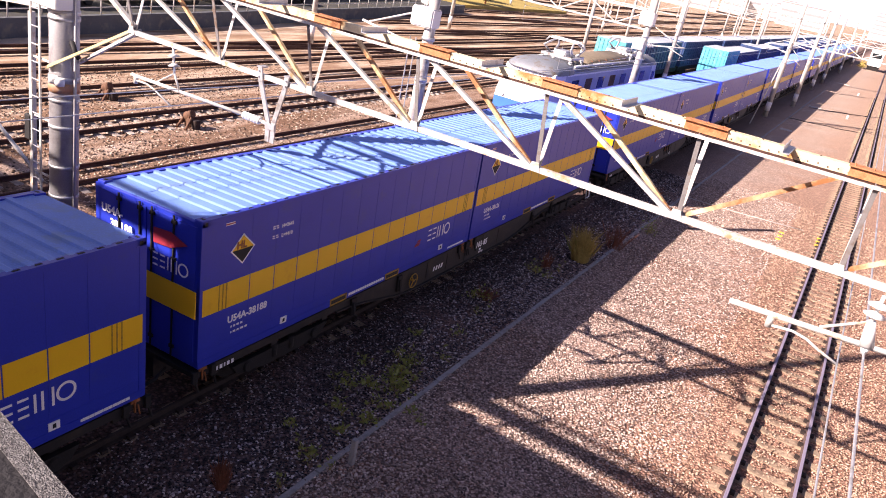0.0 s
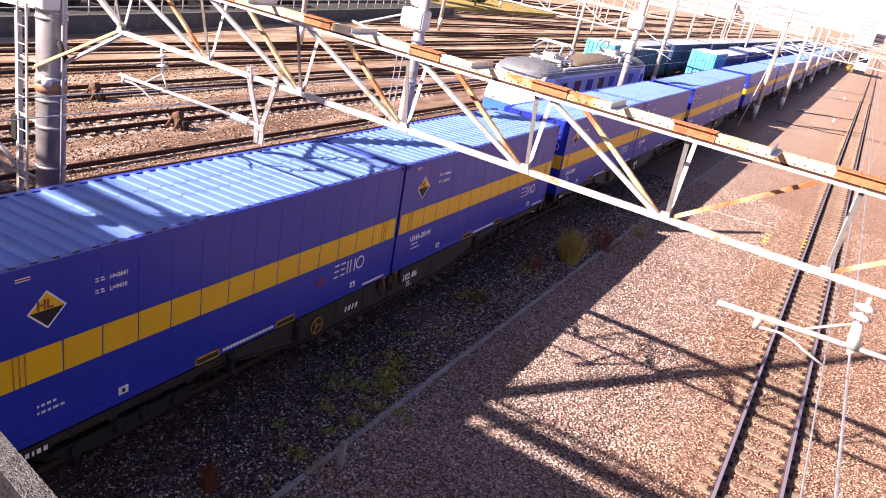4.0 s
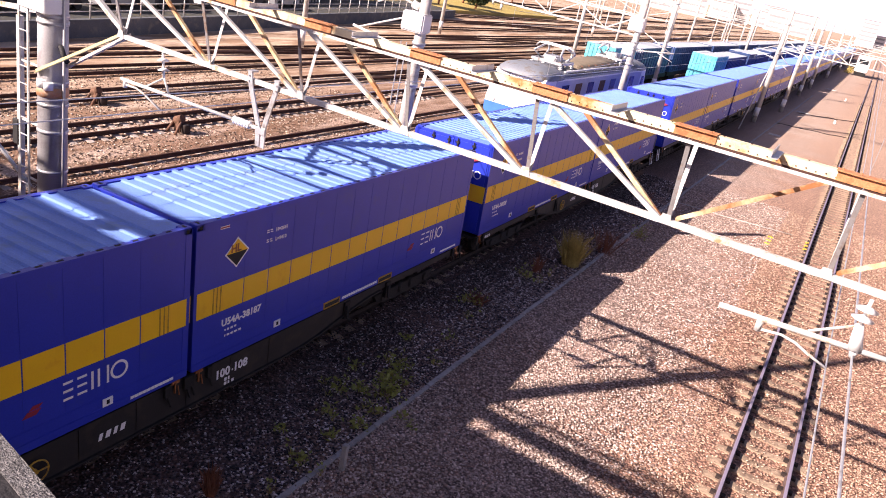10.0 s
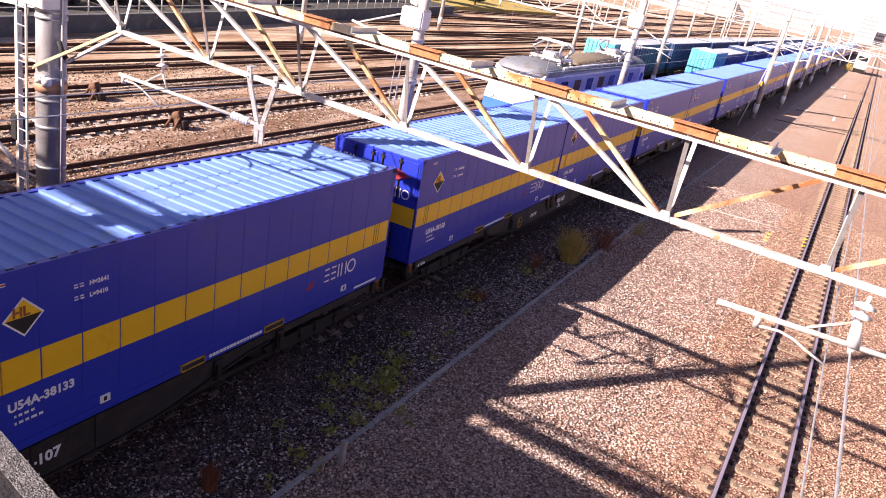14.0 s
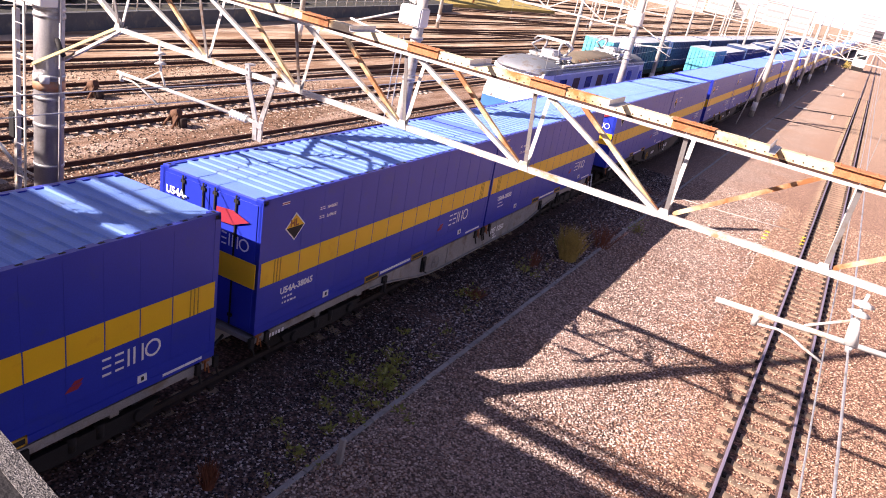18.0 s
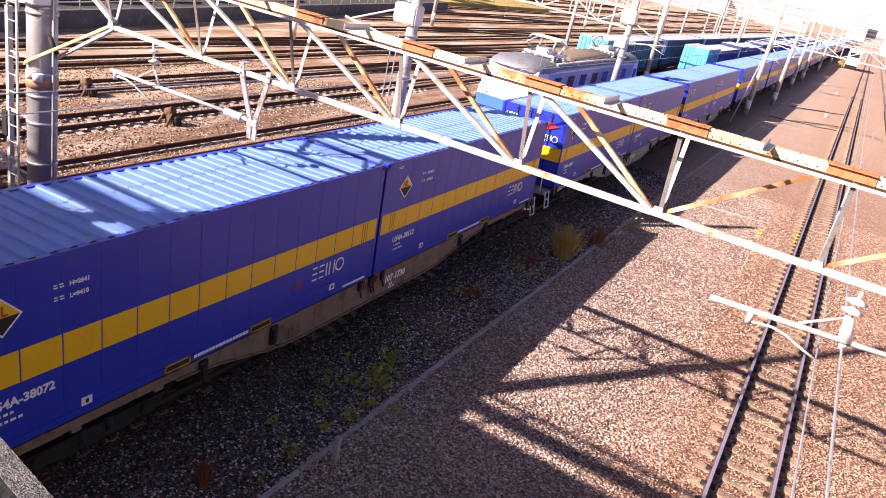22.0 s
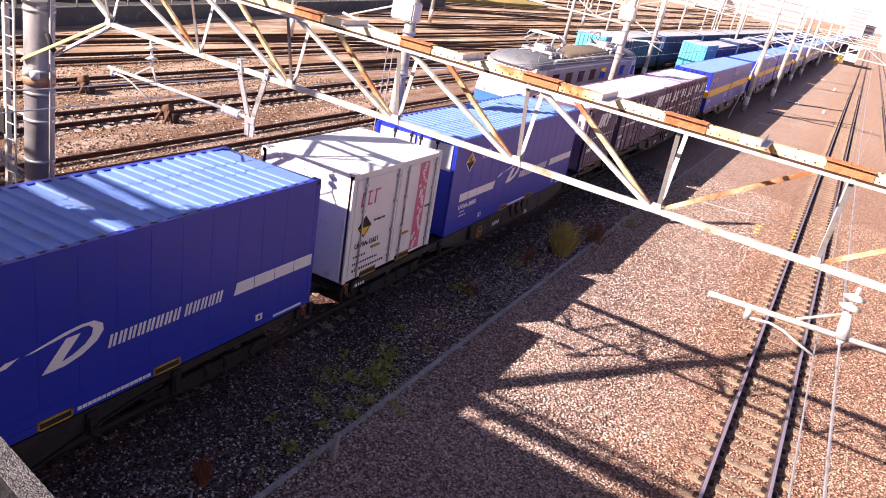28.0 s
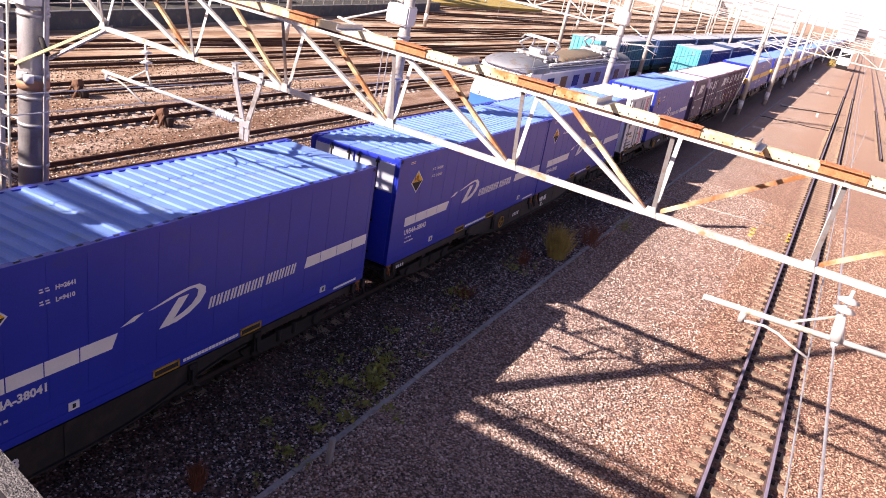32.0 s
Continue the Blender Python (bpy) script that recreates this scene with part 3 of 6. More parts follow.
def turnout(y0, y1, xa, xb):
    """A pair of rails that leads from one track to the next."""
    t = thing("crossover_track", "crossover rails between two yard tracks", "railway track", "tracks of the yard", "structure")
    for s in (-1, 1):
        pts = []
        for k in range(17):
            u = k / 16
            pts.append((xa + (xb - xa) * (3 * u * u - 2 * u ** 3) + s * 0.5665, y0 + (y1 - y0) * u, -0.003))
        part("rail", rail_mesh(pts, M_RAIL_OLD), None, t)


turnout(36, 72, -17.7, -13.85)
turnout(30, 66, -24.7, -21.4)
turnout(44, 84, -21.4, -17.7)
turnout(60, 105, -28.4, -24.7)
turnout(80, 130, -36.8, -32.6)
turnout(70, 110, -13.85, -17.7)

# ---- the moving train: way travelled after t seconds ----
SPEED = ((0.0, 9.185), (8.0, 9.073), (16.0, 8.905), (22.5, 8.853), (25.0, 8.48), (27.5, 6.949), (30.0, 5.427), (32.0, 4.442))


def travelled(t):
    total = 0.0
    for (a, va), (b, vb) in zip(SPEED, SPEED[1:]):
        if t <= a:
            break
        e = min(t, b)
        ve = va + (vb - va) * (e - a) / (b - a)
        total += (e - a) * (va + ve) / 2
    return total


CANT = -2.93
DECK = 1.02
MOVING = []          # (thing, place along the train, height over the rails)


def rides(ob, q, z):
    MOVING.append((ob, q, z))
    ob.matrix_basis = pose(0, q, 0, 0, CANT, 0) @ pose(0, 0, z)


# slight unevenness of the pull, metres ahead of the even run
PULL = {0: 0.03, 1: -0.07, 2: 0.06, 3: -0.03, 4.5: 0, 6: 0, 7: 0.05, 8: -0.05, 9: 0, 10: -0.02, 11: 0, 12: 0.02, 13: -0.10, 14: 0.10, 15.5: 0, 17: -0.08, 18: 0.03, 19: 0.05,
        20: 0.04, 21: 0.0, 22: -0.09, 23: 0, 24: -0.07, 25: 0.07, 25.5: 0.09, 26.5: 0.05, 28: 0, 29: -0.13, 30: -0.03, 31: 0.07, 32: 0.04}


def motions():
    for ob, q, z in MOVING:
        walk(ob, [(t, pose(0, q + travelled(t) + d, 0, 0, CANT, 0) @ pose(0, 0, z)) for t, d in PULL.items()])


# ---- containers ----
L31, W2, H31 = 9.41, 1.245, 2.64


def ribbed_roof(length, half, z, count, material, parent, first=0.55):
    """One pressed sheet with cross ribs."""
    prof = [(0.04, z - 0.05), (0.04, z - 0.022)]
    step = (length - 2 * first) / (count - 1)
    for k in range(count):
        y = first + k * step
        prof += [(y - 0.08, z - 0.022), (y - 0.045, z + 0.004), (y + 0.045, z + 0.004), (y + 0.08, z - 0.022)]
    prof += [(length - 0.04, z - 0.022), (length - 0.04, z - 0.05)]
    bm = B()
    rows = [[bm.verts.new((s * (half - 0.07), y, q)) for y, q in prof] for s in (-1, 1)]
    for k in range(len(prof) - 1):
        bm.faces.new((rows[0][k], rows[1][k], rows[1][k + 1], rows[0][k + 1]))
    return part("roof", bm, material, parent, "ribbed roof panel, sky brightness put into its colour")


def corner_blocks(length, half, z, parent, material):
    for sx in (-1, 1):
        for y in (0.09, length - 0.09):
            o = part("corner_casting", MESH_CORNER, None, parent)
            o.location = (sx * (half - 0.085), y, z - 0.06)


def make_corner():
    bm = bevelled(-0.09, 0.09, -0.09, 0.09, -0.06, 0.066, 0.012, 1)
    for f in bm.faces:
        f.material_index = 0
    box(bm, -0.045, 0.045, -0.025, 0.025, 0.062, 0.0675, 1)
    box(bm, 0.088, 0.0915, -0.03, 0.03, -0.03, 0.03, 1)
    return mesh_of("corner_casting", bm, [M_BLUE, M_BLACK])


MESH_CORNER = make_corner()
SX = W2 + 0.004


def bars(bm, y, z, widths, height, gap, x=SX, slot=0, slant=0.0, t=0.003):
    """Plain bars in a row on a side wall, in place of marks that are not lettered."""
    for w in widths:
        plate(bm, [(x, y, z), (x, y + w, z), (x, y + w + slant, z + height), (x, y + slant, z + height)], t, (1, 0, 0), slot)
        y += w + gap


def haulier_shapes(bm, spot, way, k):
    """Plain strokes in place of a haulier's mark: two stacks of bars, an upright, a pair of uprights, and a ring."""
    def stroke(u0, u1, v0, v1, lean=0.0):
        plate(bm, [spot(k * u, k * v) for u, v in ((u0, v0), (u1, v0), (u1 + lean, v1), (u0 + lean, v1))], 0.003, way)
    for u0 in (0.0, 0.21):
        for v0 in (0.0, 0.125, 0.25):
            stroke(u0, u0 + 0.145, v0, v0 + 0.036)
    for u0 in (0.42, 0.52, 0.665):
        stroke(u0, u0 + 0.036, 0.0, 0.286)
    ring = [(math.cos(a * math.pi / 12), math.sin(a * math.pi / 12)) for a in range(24)]
    for (c0, s0), (c1, s1) in zip(ring, ring[1:] + ring[:1]):
        plate(bm, [spot(k * (0.87 + r * c_), k * (0.143 + r * s_)) for r, c_, s_ in ((0.108, c0, s0), (0.146, c0, s0), (0.146, c1, s1), (0.108, c1, s1))], 0.003, way)


def diamond(parent, y, z, r):
    bm = B()
    plate(bm, [(SX, y - r, z), (SX, y, z - r), (SX, y + r, z), (SX, y, z + r)], 0.003, (1, 0, 0), 0)
    q = r * 0.87
    plate(bm, [(SX + 0.003, y - q, z), (SX + 0.003, y + q, z), (SX + 0.003, y, z + q)], 0.002, (1, 0, 0), 1)
    plate(bm, [(SX + 0.003, y - q, z), (SX + 0.003, y, z - q), (SX + 0.003, y + q, z)], 0.002, (1, 0, 0), 2)
    part("hazard_diamond", bm, [M_WHITE, M_YELLOW, M_BLACK], parent, "yellow and black hazard diamond with a white edge")


def long_container(style):
    """A 31 foot side-opening container; its rear end lies at y = 0."""
    striped = style == "striped"
    c = thing("freight_container", "deep blue container with yellow stripe on a flat wagon" if striped else
              "deep blue container with white bars on a flat wagon", "freight container", "containers on the moving train")
    body = bevelled(-W2, W2, 0, L31, 0.0, H31 - 0.03, 0.018, 1)
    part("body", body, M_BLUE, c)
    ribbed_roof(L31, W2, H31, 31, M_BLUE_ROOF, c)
    # top and bottom rails with rivets
    for s, name in ((1, "top_rail"), (-1, "top_rail")):
        bm = B()
        box(bm, s * (W2 - 0.05) - 0.055, s * (W2 - 0.05) + 0.055, 0.01, L31 - 0.01, H31 - 0.1, H31 + 0.002)
        for k in range(30 if s > 0 else 0):
            y = 0.45 + k * 0.293
            box(bm, s * (W2 - 0.05) - 0.02, s * (W2 - 0.05) + 0.02, y, y + 0.1, H31 - 0.02, H31 + 0.006, 1)
        part(name, bm, [M_BLUE, M_UNDER], c)
    bm = B()
    box(bm, W2 - 0.02, W2 + 0.012, 0.01, L31 - 0.01, 0.0, 0.13)
    box(bm, W2 - 0.02, W2 + 0.006, 0.01, L31 - 0.01, 0.30, 0.32)
    part("bottom_rail", bm, M_BLUE, c)
    for s in (-1, 1):
        for y0 in (0.0, L31 - 0.12):
            part("corner_post", boxed(s * W2 - 0.06 - 0.002 * s, s * W2 + 0.06 - 0.055 * s, y0, y0 + 0.12, 0.02, H31 - 0.05), M_BLUE, c)
    corner_blocks(L31, W2, H31, c, M_BLUE)
    # seams of the side panels
    seams = [1.12 + k * 0.6125 for k in range(13)]
    bm = B()
    for y in seams:
        box(bm, W2 - 0.01, W2 + 0.004, y - 0.008, y + 0.008, 0.33, H31 - 0.1)
    part("panel_seam", bm, M_BLUE, c, kind="stuff")
    # rear doors with locking bars
    for s in (-1, 1):
        d = part("door", boxed(0.02 if s > 0 else -W2 + 0.1, W2 - 0.1 if s > 0 else -0.02, -0.016, 0.01, 0.1, H31 - 0.12), M_BLUE, c)
        for x in (0.145, 0.66):
            bm = B()
            tube(bm, (s * x, -0.04, 0.05), (s * x, -0.04, H31 - 0.06), 0.018, sides=8)
            for z in (0.2, 1.0, 1.8, H31 - 0.2):
                box(bm, s * x - 0.05, s * x + 0.05, -0.05, -0.016, z, z + 0.06)
            part("locking_bar", bm, M_UNDER, d)
    if striped:
        zb, zt = 0.955, 1.435
        for a, b in zip([0.05] + seams, seams + [L31 - 0.05]):
            part("stripe_panel", boxed(W2 - 0.01, W2 + 0.007, a + 0.012, b - 0.012, zb, zt), M_YELLOW, c)
        for x0, x1 in ((-W2 + 0.02, -0.32), (-0.29, W2 - 0.02)):
            part("rear_stripe_panel", boxed(x0, x1, -0.066, -0.05, zb, zt), M_YELLOW, c)
        bm = B()
        for y in (0.42, 0.5, 0.58, L31 - 0.58, L31 - 0.5, L31 - 0.42):
            box(bm, W2, W2 + 0.011, y - 0.012, y + 0.012, zb, zt)
        part("stripe_rib", bm, M_DARKYELLOW, c, kind="stuff")
        bm = B()
        haulier_shapes(bm, lambda u, v: (SX, 7.20 + u, 0.53 + v), (1, 0, 0), 1.04)
        part("haulier_mark", bm, M_WHITE, c, "white plain bars of a haulier's mark", "stuff")
        bm = B()
        bars(bm, 6.60, 0.52, (0.2,), 0.08, 0.05, slant=0.08)
        bars(bm, 6.70, 0.61, (0.14,), 0.06, 0.05, slant=0.06)
        part("red_mark", bm, M_RED, c, "worn red mark")
        bm = B()
        haulier_shapes(bm, lambda u, v: (0.20 + u, -0.052, 1.60 + v), (0, -1, 0), 0.82)
        part("rear_lettering", bm, M_WHITE, c, kind="stuff")
        bm = B()
        plate(bm, [(0.22, -0.052, 2.0), (0.62, -0.052, 2.02), (1.0, -0.052, 2.17), (0.62, -0.052, 2.29), (0.22, -0.052, 2.26)], 0.012, (0, -1, 0))
        part("rear_red_mark", bm, M_RED, c, "pointed red mark")
    else:
        for s in (-1, 1):
            for x0, x1 in ((0.03, 0.125), (0.165, 0.64), (0.68, 1.13)):
                part("rear_panel", boxed(min(s * x0, s * x1), max(s * x0, s * x1), -0.03, -0.012, 1.82, H31 - 0.14), M_LOCO, c, "pale upper panel of the rear door")
        for y0 in (0.57, 7.18):
            for k in range(4):
                ya, lean = y0 + k * 0.545, (0.1 if (k == 3 and y0 < 1) else 0.0)
                bm = B()
                plate(bm, [(W2 - 0.004, ya + (0.03 if k == 0 else 0), 0.87), (W2 - 0.004, ya + 0.525, 0.87), (W2 - 0.004, ya + 0.525 + lean, 1.10), (W2 - 0.004, ya + (0.03 if k == 0 else 0) + (0.06 if k == 0 and y0 > 1 else 0), 1.10)], 0.010, (1, 0, 0))
                part("white_bar", bm, M_WHITE, c, "white bar on the side")
        bm = B()
        plate(bm, [(SX, 3.60, 0.87), (SX, 3.82, 0.87), (SX, 4.20, 1.30), (SX, 3.98, 1.30)], 0.003, (1, 0, 0))
        plate(bm, [(SX, 3.38, 1.27), (SX, 3.48, 1.27), (SX, 4.1, 1.37), (SX, 4.42, 1.40), (SX, 4.2, 1.43), (SX, 3.95, 1.40)], 0.0034, (1, 0, 0))
        outer = ((4.2, 1.43), (4.42, 1.42), (4.56, 1.33), (4.57, 1.22), (4.46, 1.08), (4.22, 0.95), (3.95, 0.88), (3.60, 0.87))
        inner = ((4.2, 1.385), (4.33, 1.375), (4.40, 1.31), (4.38, 1.21), (4.27, 1.10), (4.08, 1.01), (3.9, 0.96), (3.66, 0.94))
        for k in range(7):
            plate(bm, [(SX, *outer[k]), (SX, *inner[k]), (SX, *inner[k + 1]), (SX, *outer[k + 1])], 0.0038 + 0.0001 * k, (1, 0, 0))
        plate(bm, [(SX, 2.88, 1.17), (SX, 3.12, 1.19), (SX, 3.30, 1.28), (SX, 3.12, 1.27)], 0.003, (1, 0, 0))
        # plain slanted blocks in place of the words
        for y0, n in ((4.64, 8), (6.08, 5)):
            for k in range(n):
                bars(bm, y0 + k * 0.172, 0.87, (0.048, 0.048), 0.21, 0.030, slant=0.05)
        part("haulier_mark", bm, M_WHITE, c, "white plain shapes of a haulier's mark", "stuff")
    diamond(c, 0.91, 1.97, 0.28)
    lettering("hazard_letters", "HL", 0.19, c, Matrix.Translation((SX + 0.008, 0.76, 1.99)) @ SIDE, M_ORANGE)
    lettering("size_marking", "H=2641", 0.095, c, Matrix.Translation((SX, 1.85, 2.13)) @ SIDE, M_WHITE)
    lettering("size_marking", "L=9410", 0.095, c, Matrix.Translation((SX, 1.85, 1.95)) @ SIDE, M_WHITE)
    bm = B()
    for z in (2.14, 1.96):
        bars(bm, 1.62, z, (0.06, 0.06), 0.02, 0.03)
        bars(bm, 1.62, z + 0.04, (0.05, 0.06), 0.02, 0.03)
    bars(bm, 0.72, 0.53, (0.03, 0.05, 0.06, 0.05), 0.04, 0.03)
    bars(bm, 0.72, 0.42, (0.03, 0.06, 0.05, 0.08, 0.06), 0.04, 0.03)
    bars(bm, 0.5, 2.46, (0.2,), 0.05, 0.02)
    bars(bm, 0.5, 2.475, (0.2,), 0.02, 0.02, SX + 0.003, 1)
    part("marking", bm, [M_WHITE, M_RED], c, kind="stuff")
    for y in (2.0, 7.82):
        bm = boxed(W2, W2 + 0.016, y, y + 0.17, 0.14, 0.27)
        box(bm, W2, W2 + 0.02, y + 0.06, y + 0.11, 0.17, 0.24, 1)
        part("marker_plate", bm, [M_WHITE, M_BLACK], c)
    for y in (3.5, 5.48):
        bm = B()
        box(bm, W2 - 0.02, W2 + 0.02, y, y + 0.55, 0.0, 0.03)
        box(bm, W2 - 0.02, W2 + 0.02, y, y + 0.55, 0.12, 0.15)
        box(bm, W2 - 0.02, W2 + 0.02, y, y + 0.03, 0.0, 0.15)
        box(bm, W2 - 0.02, W2 + 0.02, y + 0.52, y + 0.55, 0.0, 0.15)
        box(bm, W2 - 0.02, W2 + 0.014, y + 0.03, y + 0.52, 0.03, 0.12, 1)
        part("fork_pocket", bm, [M_DARKYELLOW, M_BLACK], c, "yellow framed fork pocket")
    bm = B()
    bars(bm, 4.12, 0.05, (0.07,) * 16, 0.06, 0.012, W2 + 0.013)
    bars(bm, 8.3, 0.055, (0.07,) * 11, 0.05, 0.005, W2 + 0.013)
    part("sill_marking", bm, M_WHITE, c, kind="stuff")
    return c


L12, W12, H12 = 3.715, 1.225, 2.5


def short_container(style, tone=None, mark_at=1.98):
    """A 12 foot container; styles: doors, ribbed, white."""
    tone = tone or M_MAROON
    paint = M_CREAM if style == "white" else tone
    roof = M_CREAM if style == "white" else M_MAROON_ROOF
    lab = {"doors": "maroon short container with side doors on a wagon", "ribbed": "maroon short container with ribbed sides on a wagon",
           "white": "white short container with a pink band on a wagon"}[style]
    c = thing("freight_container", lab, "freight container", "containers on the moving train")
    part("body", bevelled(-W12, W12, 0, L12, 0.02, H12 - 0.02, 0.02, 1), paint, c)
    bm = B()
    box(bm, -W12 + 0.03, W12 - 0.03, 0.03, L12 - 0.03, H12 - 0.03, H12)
    part("roof", bm, roof, c, "flat roof panel")
    for k in range(14 if style == "ribbed" else 0):
        part("roof_rib", boxed(-W12 + 0.12, W12 - 0.12, 0.2 + k * 0.25, 0.26 + k * 0.25, H12 - 0.005, H12 + 0.014), roof, c)
    for k in range(5 if style == "doors" else 0):
        part("roof_batten", boxed(-W12 + 0.12, W12 - 0.12, 0.55 + k * 0.64, 0.6 + k * 0.64, H12 - 0.005, H12 + 0.012), roof, c)
    x = W12 + 0.004
    for s in (-1, 1):
        for y0 in (0.0, L12 - 0.11):
            part("corner_post", boxed(s * W12 - 0.06 - 0.012 * s, s * W12 + 0.06 - 0.04 * s, y0, y0 + 0.11, 0.02, H12 - 0.02), paint, c)
        part("top_rail", boxed(s * W12 - 0.05 - 0.03 * s, s * W12 + 0.05 - 0.03 * s, 0, L12, H12 - 0.1, H12 + 0.004), paint, c)
    for sx in (-1, 1):
        for y in (0.1, L12 - 0.1):
            o = part("corner_casting", boxed(sx * 1.16 - 0.07, sx * 1.16 + 0.075, y - 0.09, y + 0.09, H12 - 0.09, H12 + 0.02), M_RUSTBROWN if style != "white" else M_GALV, c)
    bm = B()
    if style == "white":
        box(bm, -W12 + 0.1, W12 - 0.1, -0.012, 0.0, 0.15, H12 - 0.15)
        part("end_panel", bm, paint, c)
    else:
        for s in (-1, 1):
            d = part("end_door", boxed(0.02 if s > 0 else -W12 + 0.1, W12 - 0.1 if s > 0 else -0.02, -0.02, 0.0, 0.12, H12 - 0.12), paint, c)
            # left panel's pink is sunlight on the door, put into the colour
            part("white_panel", boxed(0.1 if s > 0 else -W12 + 0.16, W12 - 0.16 if s > 0 else -0.1, -0.024, -0.018, 1.42, 2.2), M_WHITE if s > 0 else roof, d, "white upper panel" if s > 0 else "upper panel, sunlit pink put into its colour")
        box(bm, 0.12, W12 - 0.18, -0.028, -0.022, 1.36, 1.40)
        for k in range(4):
            box(bm, 0.25 + k * 0.19, 0.37 + k * 0.19, -0.028, -0.023, 1.7, 1.95)
        part("end_marking", bm, M_PURPLE, c, kind="stuff")
    if style == "ribbed":
        bm = B()
        for k in range(12):
            y = 0.36 + k * 0.275
            plate(bm, [(W12 - 0.01, y - 0.11, 0.16), (W12 + 0.045, y - 0.095, 0.16), (W12 + 0.045, y + 0.095, 0.16), (W12 - 0.01, y + 0.11, 0.16)], H12 - 0.34, (0, 0, 1))
        part("side_rib", bm, paint, c, kind="stuff")
        x = W12 + 0.048
    else:
        for y0, y1 in ((0.16, 1.84), (1.88, L12 - 0.16)):
            d = part("door", bevelled(W12 - 0.01, W12 + 0.02, y0, y1, 0.12, H12 - 0.14, 0.008, 1), paint, c)
            for y in (y0 + 0.62, y1 - 0.36) if style == "doors" else (y1 - 0.12, y0 + 0.3):
                bm = B()
                tube(bm, (W12 + 0.045, y, 0.08), (W12 + 0.045, y, H12 - 0.1), 0.02, sides=8)
                for z in (0.25, 0.9, 1.6, 2.2):
                    box(bm, W12 + 0.01, W12 + 0.06, y - 0.05, y + 0.05, z, z + 0.06)
                part("locking_bar", bm, M_GALV if style == "white" else paint, d)
            yh = y0 + (0.78 if y0 < 1 else 0.30)
            part("door_handle", boxed(W12 + 0.02, W12 + 0.06, yh, yh + 0.34, 0.665, 0.70), M_DARKYELLOW, d, "small dull yellow door handle")
            part("handle_plate", boxed(W12 + 0.02, W12 + 0.026, yh + 0.08, yh + 0.22, 0.50, 0.62), M_WHITE, d, "small white plate under the handle")
        x = W12 + 0.024
    for y in (0.66, 2.12):
        bm = B()
        box(bm, W12 - 0.02, W12 + 0.03, y, y + 0.6, 0.0, 0.03)
        box(bm, W12 - 0.02, W12 + 0.03, y, y + 0.6, 0.13, 0.16)
        box(bm, W12 - 0.02, W12 + 0.02, y, y + 0.6, 0.03, 0.13, 1)
        part("fork_pocket", bm, [M_DARKYELLOW, M_BLACK], c, "yellow framed fork pocket")
    if style == "white":
        bm = B()
        plate(bm, [(x, 2.72, 0.12), (x, 3.14, 0.12), (x, 3.14, 2.36), (x, 2.72, 2.36)], 0.003, (1, 0, 0))
        part("pink_band", bm, M_PINK, c, "pink band with pale blossoms")
        bm = B()
        rng = random.Random(3)
        for k in range(26):
            y, z, r = rng.uniform(2.78, 3.08), 0.2 + k * 0.083, rng.uniform(0.025, 0.05)
            for p in range(5):
                a = p * 1.2566
                cy, cz = y + r * math.cos(a), z + r * math.sin(a)
                plate(bm, [(x + 0.003, cy + r * 0.6 * math.cos(q), cz + r * 0.6 * math.sin(q)) for q in (0, 1.05, 2.1, 3.14, 4.2, 5.25)], 0.0008 + 0.0003 * p, (1, 0, 0))
        part("blossom_print", bm, M_WHITE, c, kind="stuff")
        bm = B()
        bars(bm, 0.36, 1.74, (0.05, 0.05, 0.05), 0.32, 0.2, x, slant=0.02)
        bars(bm, 0.36, 1.74, (0.16, 0.16), 0.04, 0.10, x)
        bars(bm, 0.44, 2.03, (0.02, 0.16, 0.2), 0.04, 0.12, x)
        part("haulier_mark", bm, M_PINK, c, "pink-red plain bars of an owner's mark", "stuff")
        bm = B()
        y, z, r = 0.6, 1.25, 0.26
        plate(bm, [(x, y - r, z), (x, y, z - r), (x, y + r, z), (x, y, z + r)], 0.002, (1, 0, 0), 0)
        plate(bm, [(x + 0.002, y - 0.2, z - 0.02), (x + 0.002, y, z - 0.22), (x + 0.002, y + 0.2, z - 0.02)], 0.002, (1, 0, 0), 1)
        part("hazard_diamond", bm, [M_BLACK, M_YELLOW], c, "black and yellow hazard diamond")
        bm = B()
        bars(bm, 0.95, 1.3, (0.03,) * 9, 0.05, 0.02, x)
        bars(bm, 0.3, 0.55, (0.03,) * 8, 0.05, 0.03, x)
        bars(bm, 0.3, 0.38, (0.04,) * 14, 0.05, 0.03, x)
        bars(bm, 0.3, 0.22, (0.05,) * 14, 0.06, 0.04, x)
        bars(bm, 3.2, 1.15, (0.06,) * 4, 0.06, 0.03, x)
        part("marking", bm, M_UNDER, c, kind="stuff")
        lettering("number_marking", "UR19A-12621", 0.16, c, Matrix.Translation((x, 0.3, 0.78)) @ SIDE, M_BLACK)
    else:
        xx = x
        bm = B()
        # owner's mark: three slanted white shapes with a foot
        y0, z0, h = mark_at, 1.62, 0.55
